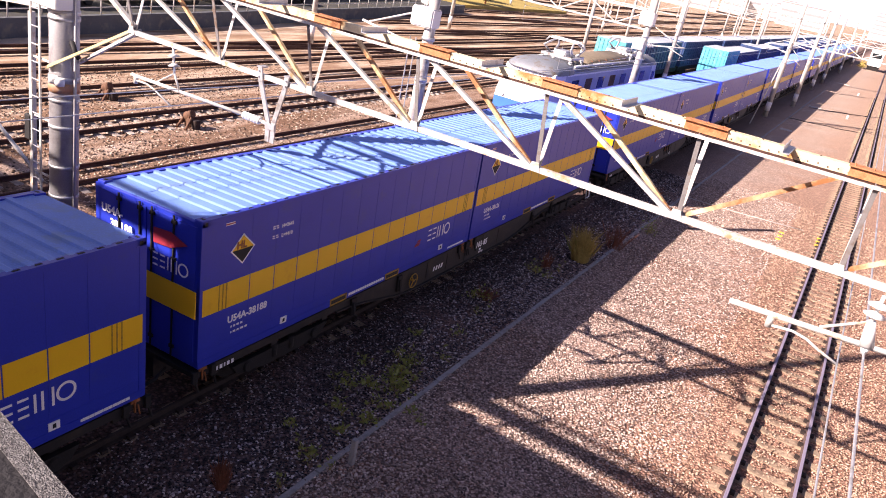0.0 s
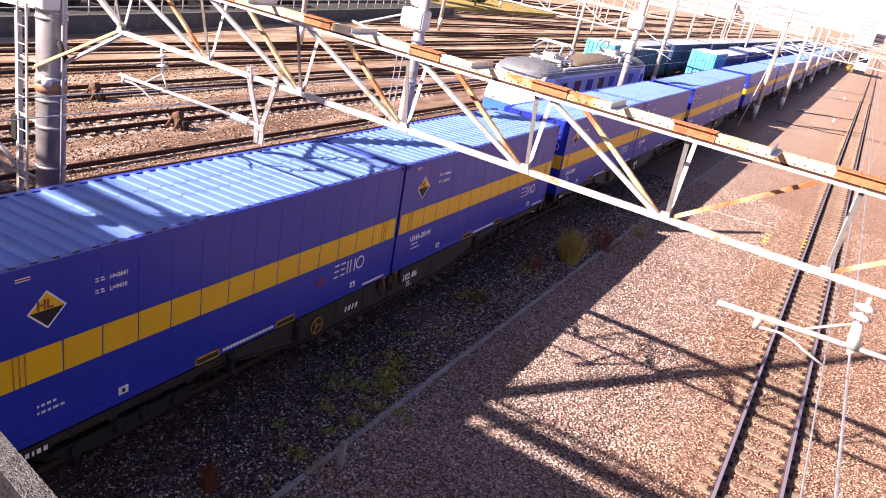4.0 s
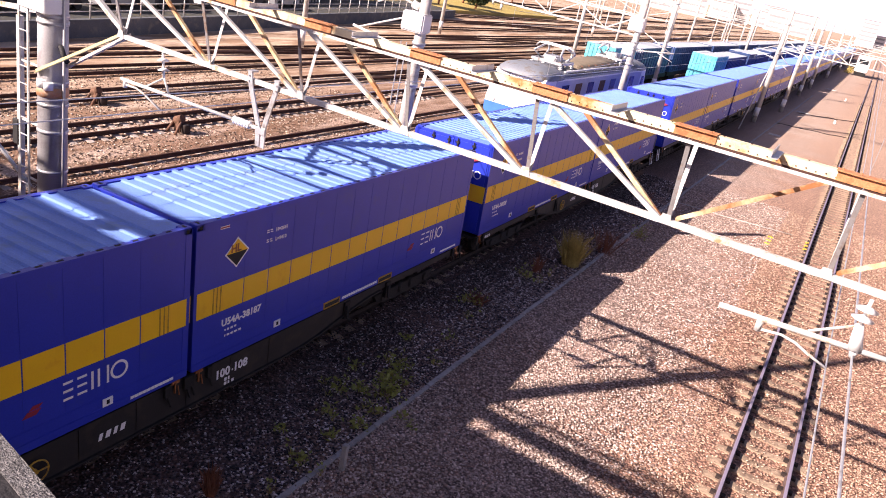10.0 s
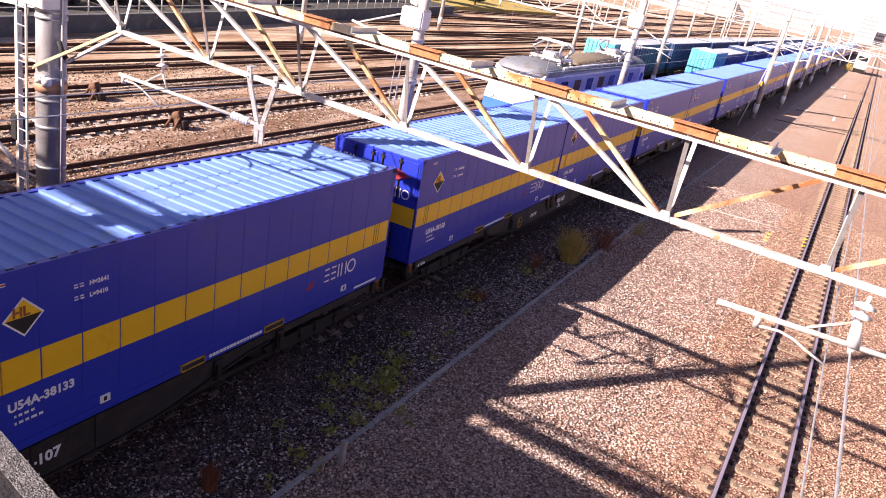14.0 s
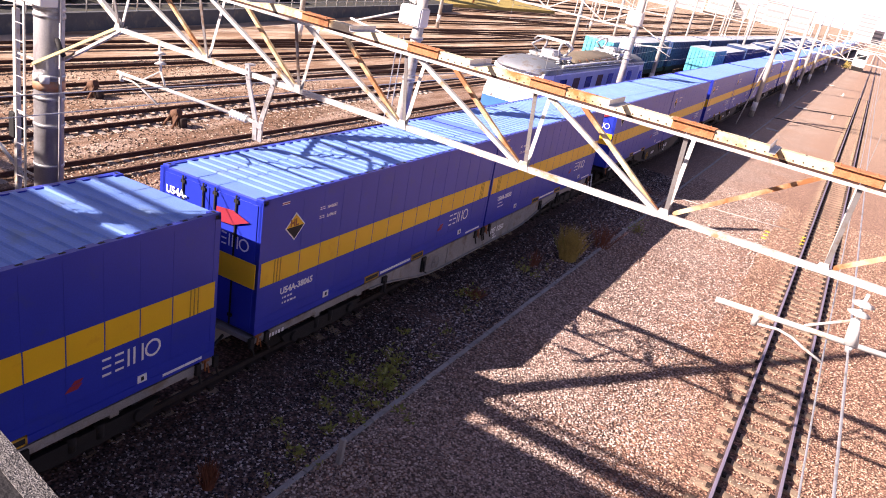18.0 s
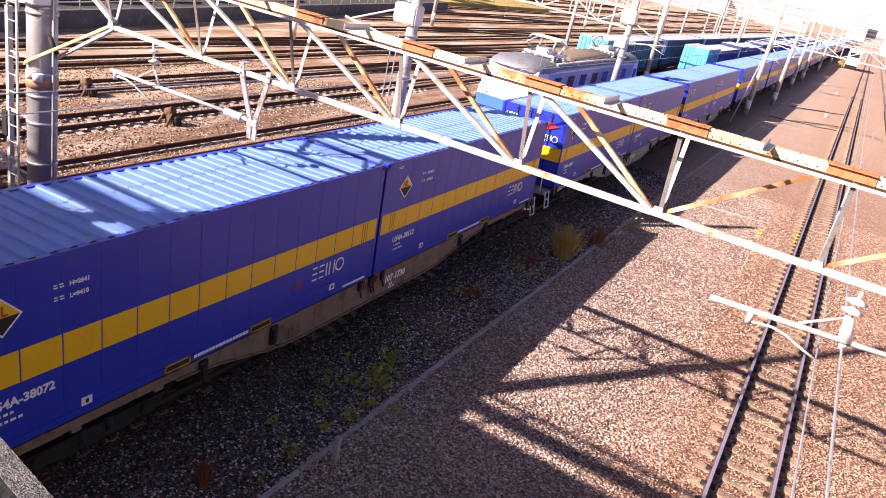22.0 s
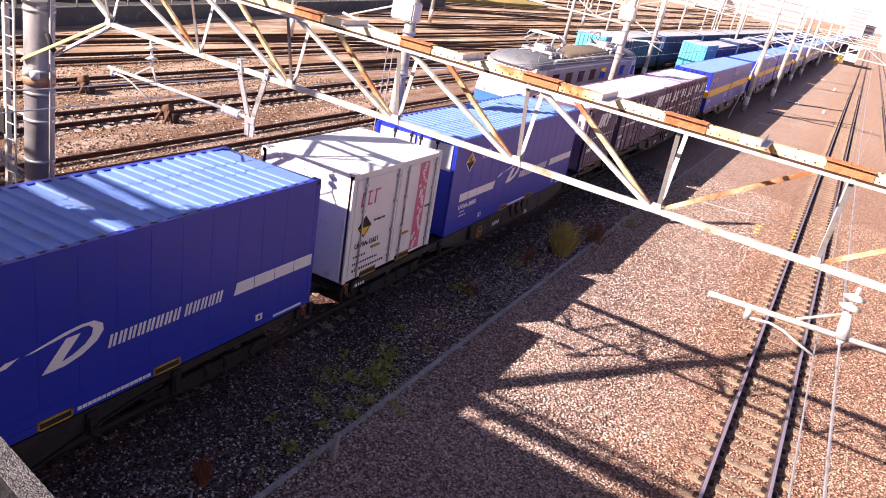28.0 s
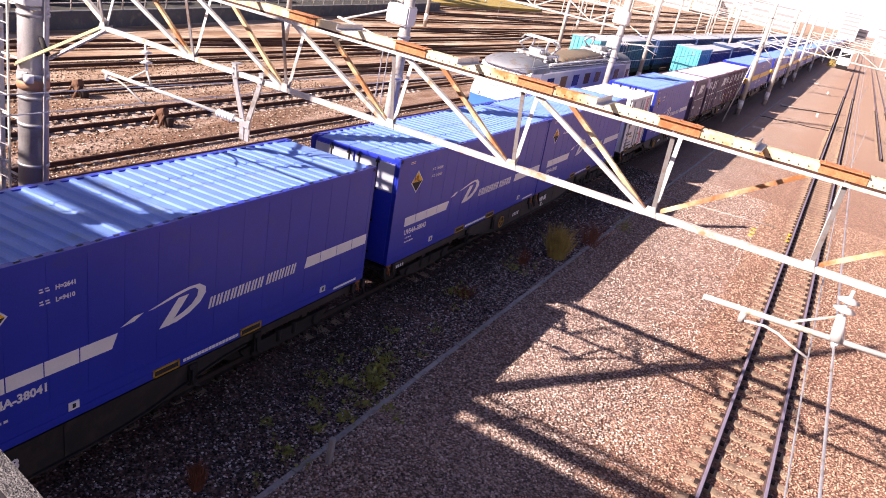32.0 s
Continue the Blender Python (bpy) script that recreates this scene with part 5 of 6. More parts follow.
def build_arms():
    y = GY + 0.3
    a = thing("cantilever_arm", "white steel arm and insulators under the gantry", "catenary arm", "catenary arms")
    bm = B()
    tube(bm, (8.47, y, 5.07), (10.9, y, 5.19), 0.035, sides=10)
    part("tube", bm, M_TRUSS_W, a)
    insulator(a, (9.97, y, Z0 - 0.05), (9.96, y, 5.42), 0.13, 2)
    bm = B()
    tube(bm, (9.96, y, 5.45), (10.02, y, 5.15), 0.05, 0.085, 12)
    tube(bm, (10.02, y, 5.15), (10.02, y, 5.04), 0.06, 0.03, 12)
    part("clamp", bm, M_CERAMIC, a)
    bm = B()
    tube(bm, (9.5, y, 5.16), (9.93, y, 5.42), 0.018, sides=8)
    part("stay", bm, M_TRUSS_W, a)
    bm = B()
    tube(bm, (8.98, y, 5.09), (8.98, y, 4.93), 0.045, 0.04, 10)
    part("drop_bracket", bm, M_TRUSS_W, a)
    bm = B()
    bent(bm, [(9.02, y, 4.96), (9.25, y, 4.99), (9.42, y, 4.96), (9.6, y, 4.88), (9.83, y, 4.80)], 0.018)
    part("registration_arm", bm, M_TRUSS_W, a)

    a = thing("cantilever_arm", "white steel arm and insulators under the gantry", "catenary arm", "catenary arms")
    bm = B()
    tube(bm, (-2.62, y, 5.0), (0.26, y, 5.05), 0.032, sides=10)
    tube(bm, (0.62, y, 5.05), (0.88, y, 5.05), 0.032, sides=10)
    part("tube", bm, M_TRUSS_W, a)
    bm = B()
    tube(bm, (0.24, y, 5.05), (0.64, y, 5.05), 0.04, 0.04, 12)
    part("rod_insulator", bm, M_CERAMIC, a)
    for k in range(6):
        bm = B()
        tube(bm, (0.24 + k * 0.065, y, 5.05), (0.28 + k * 0.065, y, 5.05), 0.07, 0.05, 12)
        part("insulator_shed", bm, M_CERAMIC, a)
    for pts in (((0.54, 5.95), (0.58, 5.72), (0.82, 5.12), (0.845, 4.78)), ((1.12, 5.93), (1.10, 5.72), (0.95, 5.14), (0.955, 4.78))):
        bm = B()
        for (xa, za), (xb, zb) in zip(pts, pts[1:]):
            beam(bm, (xa, y - 0.06, za + 0.004), (xb, y - 0.06, zb - 0.004), 0.085, 0.028, up=(0, 1, 0))
        xa, za = pts[0]
        box(bm, xa - 0.05, xa + 0.05, y - 0.08, y + 0.07, za - 0.012, za + 0.012)
        for z in (za - 0.06, za - 0.15):
            tube(bm, (xa, y - 0.10, z), (xa, y - 0.07, z), 0.014, sides=6)
        part("hanger_leg", bm, M_GALV, a)
    bm = B()
    box(bm, 0.80, 1.0, y - 0.10, y - 0.078, 5.0, 5.1)
    part("hanger_plate", bm, M_GALV, a)
    insulator(a, (-1.57, y, Z0 - 0.05), (-1.5, y, 5.28), 0.11, 2)
    bm = B()
    tube(bm, (-1.5, y, 5.3), (-1.36, y, 5.05), 0.02, sides=8)
    tube(bm, (-1.5, y, 5.3), (-1.95, y, 5.03), 0.016, sides=8)
    part("stay", bm, M_TRUSS_W, a)
    bm = B()
    tube(bm, (-2.5, y, 5.0), (-2.5, y, 4.86), 0.04, sides=10)
    part("drop_bracket", bm, M_TRUSS_W, a)
    bm = B()
    bent(bm, [(-2.47, y, 4.92), (-2.2, y, 4.93), (-2.0, y, 4.88), (-1.55, y, 4.70)], 0.018)
    part("registration_arm", bm, M_TRUSS_W, a)


build_arms()


def wire(pts, r, label, mat_=None):
    bm = B()
    bent(bm, pts, r, 6)
    for q in pts[1:-1]:
        if q[1] > 20:
            tube(bm, (q[0], q[1], q[2]), (q[0], q[1], 6.0), 0.008, sides=5)
    w = new("overhead_wire", mesh_of("overhead_wire", bm, mat_ or M_WIRE))
    tagged(w, label, "wire", "overhead wires")
    return w


yy = GY + 0.3
wire([(9.95, -14, 4.86), (9.83, yy, 4.80), (9.98, 69.6, 4.85), (9.9, 124, 4.85), (9.97, 300, 4.9)], 0.011, "bright contact wire over the clear track", M_GALV)
wire([(10.0, -14, 5.5), (10.02, yy, 5.08), (10.0, 24, 5.0), (10.0, 45, 5.05), (9.99, 69.6, 5.5), (9.97, 124, 5.5), (9.97, 300, 5.5)], 0.016, "bright messenger wire over the clear track", M_GALV)
wire([(-1.5, -14, 4.75), (-1.55, yy, 4.70), (-0.4, 42, 4.85), (0.2, 69.6, 4.85), (0.0, 300, 4.9)], 0.01, "contact wire over the busy track", M_GALV)
wire([(-1.4, -14, 5.3), (-1.36, yy, 5.06), (-0.5, 25, 5.0), (-0.4, 42, 5.5), (0.2, 69.6, 5.5), (0.0, 300, 5.5)], 0.009, "messenger wire over the busy track", M_GALV)
for x in (-5.2, -9.9):
    wire([(x + 0.1, 41.8, 4.9), (x, 41.9, 4.9), (x, 83, 4.9), (x, 300, 4.9)], 0.009, "contact wire over a yard track", M_GALV)
    wire([(x + 0.1, 41.8, 5.7), (x, 41.9, 5.7), (x, 62, 5.2), (x, 83, 5.7), (x, 300, 5.7)], 0.009, "messenger wire over a yard track", M_GALV)


def build_mast():
    x, y = -4.60, GY + 0.3
    m = thing("gantry_mast", "grey steel tube mast with ladder and bands", "mast", "masts")
    bm = B()
    tube(bm, (x, y, -0.3), (x, y, 9.5), 0.28, 0.27, 28)
    part("tube", bm, M_MAST, m)
    for z, mm in ((1.9, M_GALV), (2.55, M_GALV), (3.4, M_GALV), (3.95, M_GALV), (4.15, M_BAND), (4.40, M_GALV), (5.55, M_GALV), (5.68, M_GALV)):
        bm = B()
        tube(bm, (x, y, z), (x, y, z + (0.2 if mm is M_BAND else 0.07)), 0.292, 0.292, 28)
        part("band", bm, mm, m, "faded orange band" if mm is M_BAND else "")
    for k, (dx, r) in enumerate(((0.12, 0.09), (0.33, 0.09))):
        bm = B()
        tube(bm, (x + dx, y - 0.32, 4.36), (x + dx, y - 0.32, 4.50), r, r, 12)
        part("clamp", bm, M_CERAMIC, m)
    for dx, w in ((-0.40, 0.045), (-0.68, 0.045)):
        bm = B()
        beam(bm, (x + dx, y - 0.25, 0.0), (x + dx, y - 0.25, 9.0), w, 0.03)
        part("ladder_rail", bm, M_TRUSS_W, m)
    for z in np.arange(0.4, 9.0, 0.35):
        bm = B()
        tube(bm, (x - 0.68, y - 0.25, z), (x - 0.40, y - 0.25, z), 0.014, sides=6)
        part("ladder_rung", bm, M_GALV, m)
    for z in (2.3, 3.5, 4.7, 5.9):
        bm = B()
        beam(bm, (x - 0.68, y - 0.22, z), (x - 0.1, y - 0.22, z), 0.03, 0.04)
        part("ladder_bracket", bm, M_TRUSS_W, m)
    bm = B()
    tube(bm, (x + 0.34, y, 0.0), (x + 0.34, y, 6.4), 0.03, sides=8)
    part("conduit", bm, M_MAST, m)
    bm = B()
    bent(bm, [(x + 0.3, y - 0.05, 5.2), (x + 0.42, y - 0.05, 5.0), (x + 0.45, y, 4.9)], 0.05)
    part("cable_loop", bm, M_BLACK, m)
    part("junction_box", bevelled(x - 0.45, x + 0.35, y - 0.42, y - 0.05, 5.78, 6.25, 0.02, 1), M_CERAMIC, m, "white junction box")
    bm = B()
    angle_bar(bm, (x - 0.05, y - 0.3, 4.60), (-2.66, y - 0.02, 5.74), 0.065, 0.012)
    part("knee_brace", bm, M_CREAMBAR, m)
    bm = B()
    angle_bar(bm, (x + 0.25, y + 0.2, 4.75), (-2.5, y + 0.1, 5.78), 0.08, 0.012)
    part("knee_brace", bm, M_TRUSS_W, m)
    for a, b in (((x, y - 0.28, 6.98), (-2.6, GY, 6.93)), ((x, y + 0.28, 6.98), (-2.6, GY + 0.6, 6.93)), ((x, y, 7.0), (-2.6, y, 5.87))):
        bm = B()
        beam(bm, a, b, 0.08, 0.08)
        part("end_chord", bm, M_TRUSS_W, m)
    q = thing("signal_post", "white steel post with dark box beside the mast", "post")
    bm = B()
    beam(bm, (x - 1.2, y + 0.1, -0.25), (x - 1.2, y + 0.1, 5.45), 0.1, 0.1)
    part("post", bm, M_TRUSS_W, q)
    part("box", bevelled(x - 1.36, x - 1.16, y, y + 0.25, 2.75, 3.3, 0.02, 1), M_BLACK, q, "dark equipment box")
    bm = B()
    beam(bm, (x - 2.2, y + 0.1, 5.5), (x - 0.3, y + 0.1, 5.7), 0.08, 0.1)
    part("arm", bm, M_TRUSS_W, q)
    bm = B()
    beam(bm, (x - 3.2, y + 0.1, 3.1), (x - 0.9, y + 0.1, 1.9), 0.06, 0.06)
    part("stay", bm, M_GALV, q)


build_mast()
r = thing("gantry_mast", "grey steel tube mast beside the clear track", "mast", "masts")
bm = B()
tube(bm, (18.3, GY + 0.3, -0.3), (18.3, GY + 0.3, 9.0), 0.28, 0.27, 20)
part("tube", bm, M_MAST, r)

# ---- the tall mast and the bridge behind the view; they shade the ground before it ----
t = thing("tall_mast", "tall tapered steel mast beside the bridge", "mast", "masts")
bm = B()
tube(bm, (-3.8, 0.97, -0.3), (-3.8, 0.97, 17.5), 0.30, 0.16, 16)
part("shaft", bm, M_MAST, t)
bm = B()
for s in (-0.18, 0.18):
    tube(bm, (-3.8 + s, 1.32, 0), (-3.8 + s, 1.27, 17), 0.02, sides=6)
for k in range(44):
    tube(bm, (-3.98, 1.3, 0.4 + k * 0.38), (-3.62, 1.3, 0.4 + k * 0.38), 0.014, sides=6)
part("ladder", bm, M_GALV, t)

b = thing("road_bridge", "concrete road bridge with dark coping and added unseen barrier", "bridge", kind="structure")
part("deck", boxed(-45, 45, -9.0, 0.5, 6.2, 7.0), M_CONCRETE, b)
for x0, x1 in ((-45, 5.6), (10.9, 45)):
    part("parapet", boxed(x0, x1, 0.16, 0.55, 7.0, 7.55), M_CONCRETE, b)
# the stretch before the view is skewed to the tracks
skew = Matrix.Translation((8.09, 0.58, 0)) @ Matrix.Rotation(radians(-9.0), 4, "Z")
part("parapet", boxed(-2.6, 2.9, -0.42, -0.03, 6.9, 7.55, m=skew), M_CONCRETE, b)
part("coping", boxed(-2.6, 2.9, -0.5, -0.036, 7.55, 7.6, m=skew), M_COPING, b, "worn coping, shade darkened into its colour")
part("coping_lip", boxed(-2.6, 2.9, -0.036, 0.0, 7.55, 7.603, m=skew), M_GRIT, b, "pale gritty edge of the coping")
# added unseen barrier: panel and rails only shape the shadow on the ground
part("barrier_panel", boxed(-45, 3.0, -1.25, -1.15, 7.0, 9.43), M_WALL, b)
part("barrier_rail", boxed(-45, 3.0, -1.27, -1.13, 9.72, 10.06), M_WALL, b)
part("barrier_rail", boxed(-45, 3.0, -1.25, -1.15, 10.27, 10.36), M_WALL, b)
for x in np.arange(-44, 3, 4.0):
    part("barrier_post", boxed(x - 0.05, x + 0.05, -1.25, -1.15, 9.43, 10.27), M_WALL, b)
for x in (-14.5, 5.4, 16.0):
    part("pier", boxed(x - 0.5, x + 0.5, -8, -0.6, -0.3, 6.2), M_CONCRETE, b)

# ---- cable trough, marker post, sleepers' marks ----
tr = thing("cable_trough", "grey concrete cable trough flush with the ballast", "cable trough", kind="structure")
LID = mesh_of("lid", bevelled(-0.055, 0.055, -0.49, 0.49, -0.06, 0.03, 0.01, 1), M_CONCRETE)
for k in range(110):
    o = part("lid", LID, None, tr)
    o.location = (3.40 + random.uniform(-0.008, 0.008), 4.0 + k, -0.205 + random.uniform(-0.008, 0.006))
    o.rotation_euler = (random.uniform(-0.004, 0.004), random.uniform(-0.02, 0.02), random.uniform(-0.008, 0.008))
p = thing("marker_post", "small pale concrete marker post in the ballast", "marker post")
part("post", bevelled(3.64, 3.74, 9.03, 9.13, -0.3, 0.33, 0.012, 1), M_CONCRETE, p)
bm = B()
for k in range(3):
    box(bm, 9.2, 9.38, 33.6 + k * 0.6, 33.75 + k * 0.6, -0.19, -0.148)
    box(bm, 7.75, 7.95, 32.6 + k * 0.6, 32.75 + k * 0.6, -0.2, -0.17)
mk = new("paint_marks", mesh_of("paint_marks", bm, M_YELLOW))
tagged(mk, "yellow paint marks beside the clear track", "paint mark", kind="stuff")
for (x0, y0), (x1, y1) in (((3.5, 57), (9.2, 56)), ((3.4, 73), (9.2, 76)), ((4.0, 86), (9.3, 92))):
    bm = B()
    pts = [(x0 + (x1 - x0) * k / 12, y0 + (y1 - y0) * k / 12 + 0.25 * math.sin(k * 1.3), -0.17) for k in range(13)]
    bent(bm, pts, 0.028, 6)
    o = new("ground_cable", mesh_of("ground_cable", bm, M_BLACK))
    tagged(o, "dark cable lying across the ballast", "cable", "cables on the ground")
bm = B()
bent(bm, [(3.5, 34.42, -0.175), (4.6, 34.56, -0.17), (6.0, 34.78, -0.175), (7.0, 35.0, -0.17), (8.6, 35.42, -0.175)], 0.022, 6)
o = new("ground_pipe", mesh_of("ground_pipe", bm, M_POLE))
tagged(o, "thin pale conduit lying across the ballast", "conduit", "cables on the ground")
for y, w_ in ((65.1, 0.9), (87.6, 1.3), (132.3, 1.6)):
    o = new("cable_cover", mesh_of("cable_cover", bevelled(3.75, 3.75 + w_, y - 0.3, y + 0.3, -0.24, -0.13, 0.02, 1), M_POLE))
    tagged(o, "pale concrete cover slab beside the trough", "cover slab", "cover slabs beside the trough")
for x, y in ((7.63, 85.2), (7.28, 117.4)):
    o = new("track_box", mesh_of("track_box", bevelled(x - 0.1, x + 0.1, y - 0.12, y + 0.12, -0.25, 0.14, 0.03, 1), M_CERAMIC))
    tagged(o, "small white trackside box in the ballast", "trackside box", "trackside boxes")

# ---- point machines in the yard ----
for x, y in ((-12.9, 20.2), (-17.1, 19.7)):
    pm = thing("point_lever", "rusty brown point lever stand beside a track", "point lever", "point levers")
    part("stand", bevelled(x - 0.15, x + 0.15, y - 0.14, y + 0.14, -0.3, 0.26, 0.04, 2), M_RUSTBROWN, pm)
    bm = B()
    tube(bm, (x - 0.14, y, 0.16), (x + 0.16, y, 0.34), 0.19, 0.14, 14)
    part("weight", bm, M_RUSTBROWN, pm)
    for e, yy_ in ((-0.15, 0.5), (0.2, 0.45)):
        bm = B()
        tube(bm, (x + e, y - 0.1, 0.2), (x + e * 1.3, y - yy_, -0.3), 0.05, sides=8)
        part("lever_foot", bm, M_RUSTBROWN, pm)
    part("counterbox", bevelled(x + 0.2, x + 0.42, y - 0.1, y + 0.2, -0.25, 0.12, 0.03, 1), M_RAIL, pm)

# ---- standing trains in the yard ----


def loco():
    X, Y0, Y1 = -5.1, 33.2, 51.6
    c = thing("electric_locomotive", "white and blue electric locomotive on the siding", "locomotive")
    part("body", bevelled(X - 1.4, X + 1.4, Y0 + 1.6, Y1 - 1.6, 1.0, 3.58, 0.06, 2), M_LOCO, c)
    for s, ya, yb in ((1, Y0, Y0 + 1.65), (-1, Y1, Y1 - 1.65)):
        # front: dark skirt, blue belt, white face that leans back over the windscreens
        prof = [(1.0, 0.06), (1.42, 0.02), (1.95, 0.0), (2.2, 0.03), (3.15, 0.32), (3.55, 0.48)]
        bm = B()
        rows = [[bm.verts.new((X + e * (1.4 - 0.08 * (k > 3)), ya + s * d, z)) for k, (z, d) in enumerate(prof)] + [bm.verts.new((X + e * 1.4, yb, 3.55)), bm.verts.new((X + e * 1.4, yb, 1.0))] for e in (-1, 1)]
        n = len(rows[0])
        for k in range(n):
            f = bm.faces.new((rows[0][k], rows[1][k], rows[1][(k + 1) % n], rows[0][(k + 1) % n]))
            f.material_index = 2 if k == 0 else 1 if k == 1 else 0
        bm.faces.new(rows[0])
        bm.faces.new(list(reversed(rows[1])))
        cab = part("cab", bm, [M_WHITE, M_LOCOBLUE, M_NAVY], c, "white cab with a blue belt and dark skirt")
        for e in (-1, 1):
            x0, x1 = sorted((X + e * 0.1, X + e * 1.12))
            bm = B()
            plate(bm, [(x0, ya + s * 0.135, 2.52), (x1, ya + s * 0.135, 2.52), (x1, ya + s * 0.30, 3.06), (x0, ya + s * 0.30, 3.06)], 0.03, (0, -s, 0))
            part("windscreen", bm, M_PALE_GLASS, cab)
            bm = B()
            tube(bm, (X + e * 1.0, ya + s * 0.02, 2.1), (X + e * 1.0, ya - s * 0.05, 2.1), 0.11, 0.1, 12)
            part("headlight", bm, M_CERAMIC, cab)
            part("cab_window", boxed(X + e * 1.4 - 0.012, X + e * 1.4 + 0.012, min(ya + s * 0.75, ya + s * 1.35), max(ya + s * 0.75, ya + s * 1.35), 2.5, 3.1), M_GLASS, cab)
        bm = B()
        rings = []
        for dz, sc in ((3.5, 1.0), (3.66, 0.97), (3.85, 0.82), (3.98, 0.58), (4.06, 0.25)):
            ring = []
            for a in range(24):
                cx, cy = math.cos(a * math.pi / 12), math.sin(a * math.pi / 12)
                ring.append(bm.verts.new((X + math.copysign(abs(cx) ** 0.5, cx) * 1.46 * sc, ya + s * 1.75 + math.copysign(abs(cy) ** 0.5, cy) * 1.55 * sc, dz)))
            rings.append(ring)
        for q, w in zip(rings, rings[1:]):
            for a in range(24):
                bm.faces.new((q[a], q[(a + 1) % 24], w[(a + 1) % 24], w[a])).smooth = True
        bm.faces.new(rings[-1])
        part("cab_roof", bm, M_LOCO_ROOF, c, "domed grey cab roof")
        # folded pantograph on insulators
        yp = ya + s * 4.1
        pt = part("pantograph_base", boxed(X - 0.85, X + 0.85, yp - 0.9, yp - 0.76, 4.02, 4.14), M_GALV, c, "pale folded pantograph frame")
        part("pantograph_beam", boxed(X - 0.85, X + 0.85, yp + 0.76, yp + 0.9, 4.02, 4.14), M_GALV, pt)
        for e in (-1, 1):
            part("pantograph_beam", boxed(X + e * 0.8 - 0.06, X + e * 0.8 + 0.06, yp - 0.76, yp + 0.76, 4.03, 4.13), M_GALV, pt)
            for g in (-1, 1):
                bm = B()
                bent(bm, [(X + e * 0.62, yp + g * 0.25, 4.14), (X + e * 0.74, yp + g * 1.0, 4.5), (X + e * 0.5, yp + g * 0.12, 4.84)], 0.06, 8)
                part("pantograph_arm", bm, M_GALV, pt)
            bm = B()
            bent(bm, [(X + e * 0.5, yp, 4.84), (X + e * 0.95, yp, 4.82), (X + e * 1.1, yp, 4.62)], 0.045, 8)
            part("pantograph_horn", bm, M_GALV, pt)
        for g in (-0.2, 0.2):
            part("contact_strip", boxed(X - 0.75, X + 0.75, yp + g - 0.06, yp + g + 0.06, 4.82, 4.92), M_CERAMIC, pt)
        part("spring_box", bevelled(X - 0.35, X + 0.35, yp - 0.55, yp + 0.55, 4.05, 4.35, 0.06, 2), M_GALV, pt)
        for e in (-0.8, 0.8):
            for g in (-0.8, 0.8):
                insulator(c, (X + e, yp + g, 4.04), (X + e, yp + g, 3.68), 0.13, 3)
        for k in range(3):
            bm = B()
            tube(bm, (X + 0.15 + 0.24 * k, ya + s * 5.35, 3.68), (X + 0.15 + 0.24 * k, ya + s * 5.35, 4.12), 0.09, 0.06, 10)
            part("bushing", bm, M_CERAMIC, c)
    part("roof", bevelled(X - 1.32, X + 1.32, Y0 + 2.5, Y1 - 2.5, 3.56, 3.70, 0.05, 2), M_LOCO_ROOF, c)
    # long rounded equipment casing
    ya, yb = Y0 + 5.9, Y1 - 5.4
    bm = B()
    rows = []
    for y, sc in ((ya, 0.82), (ya + 0.18, 1.0), (yb - 0.18, 1.0), (yb, 0.82)):
        rows.append([bm.verts.new((X + 0.92 * sc * cx, y, 3.69 + 0.36 * sc * cz)) for cx, cz in ((-1, 0), (-1, 0.55), (-0.8, 0.82), (-0.45, 0.97), (0, 1.0), (0.45, 0.97), (0.8, 0.82), (1, 0.55), (1, 0))])
    for q, w in zip(rows, rows[1:]):
        for k in range(8):
            bm.faces.new((q[k], q[k + 1], w[k + 1], w[k])).smooth = True
    bm.faces.new(rows[0])
    bm.faces.new(rows[-1])
    cs = part("roof_equipment", bm, M_TAN, c, "long tan roof equipment casing with rounded top")
    for k in range(6):
        y = ya + 0.35 + k * 1.16
        part("casing_rib", boxed(X - 0.93, X + 0.935, y - 0.04, y + 0.04, 3.70, 3.96), M_RUSTBROWN, cs)
    for e in (-1.12, 1.12):
        bm = B()
        tube(bm, (X + e, Y0 + 3.2, 3.8), (X + e, Y1 - 3.2, 3.8), 0.06, sides=8)
        for k in range(9):
            tube(bm, (X + e, Y0 + 3.6 + 1.4 * k, 3.68), (X + e, Y0 + 3.6 + 1.4 * k, 3.8), 0.04, sides=6)
        part("roof_conduit", bm, M_CERAMIC, c)
    for e in (-1, 1):
        part("roof_gutter", boxed(X + e * 1.41 - 0.025, X + e * 1.41 + 0.025, Y0 + 1.8, Y1 - 1.8, 3.44, 3.52), M_WHITE, c)
        for k in range(7):
            y = Y0 + 2.6 + k * 1.95
            part("side_window", boxed(X + e * 1.4 - 0.014, X + e * 1.4 + 0.014, y, y + 0.95, 2.6, 3.2), (M_GLASS, M_RUSTBROWN)[k % 2], c)
        part("side_stripe", boxed(X + e * 1.4 - 0.012, X + e * 1.4 + 0.012, Y0 + 1.7, Y1 - 1.7, 1.42, 1.95), M_LOCOBLUE, c)
    part("underframe", boxed(X - 1.25, X + 1.25, Y0 + 0.4, Y1 - 0.4, 0.35, 1.0), M_UNDER, c)
    for by in (Y0 + 3, (Y0 + Y1) / 2, Y1 - 3):
        for e in (-1.1, 1.1):
            for s in (-0.56, 0.56):
                o = part("wheel", WHEEL, None, c)
                o.location = (X + s, by + e, 0.43)


loco()


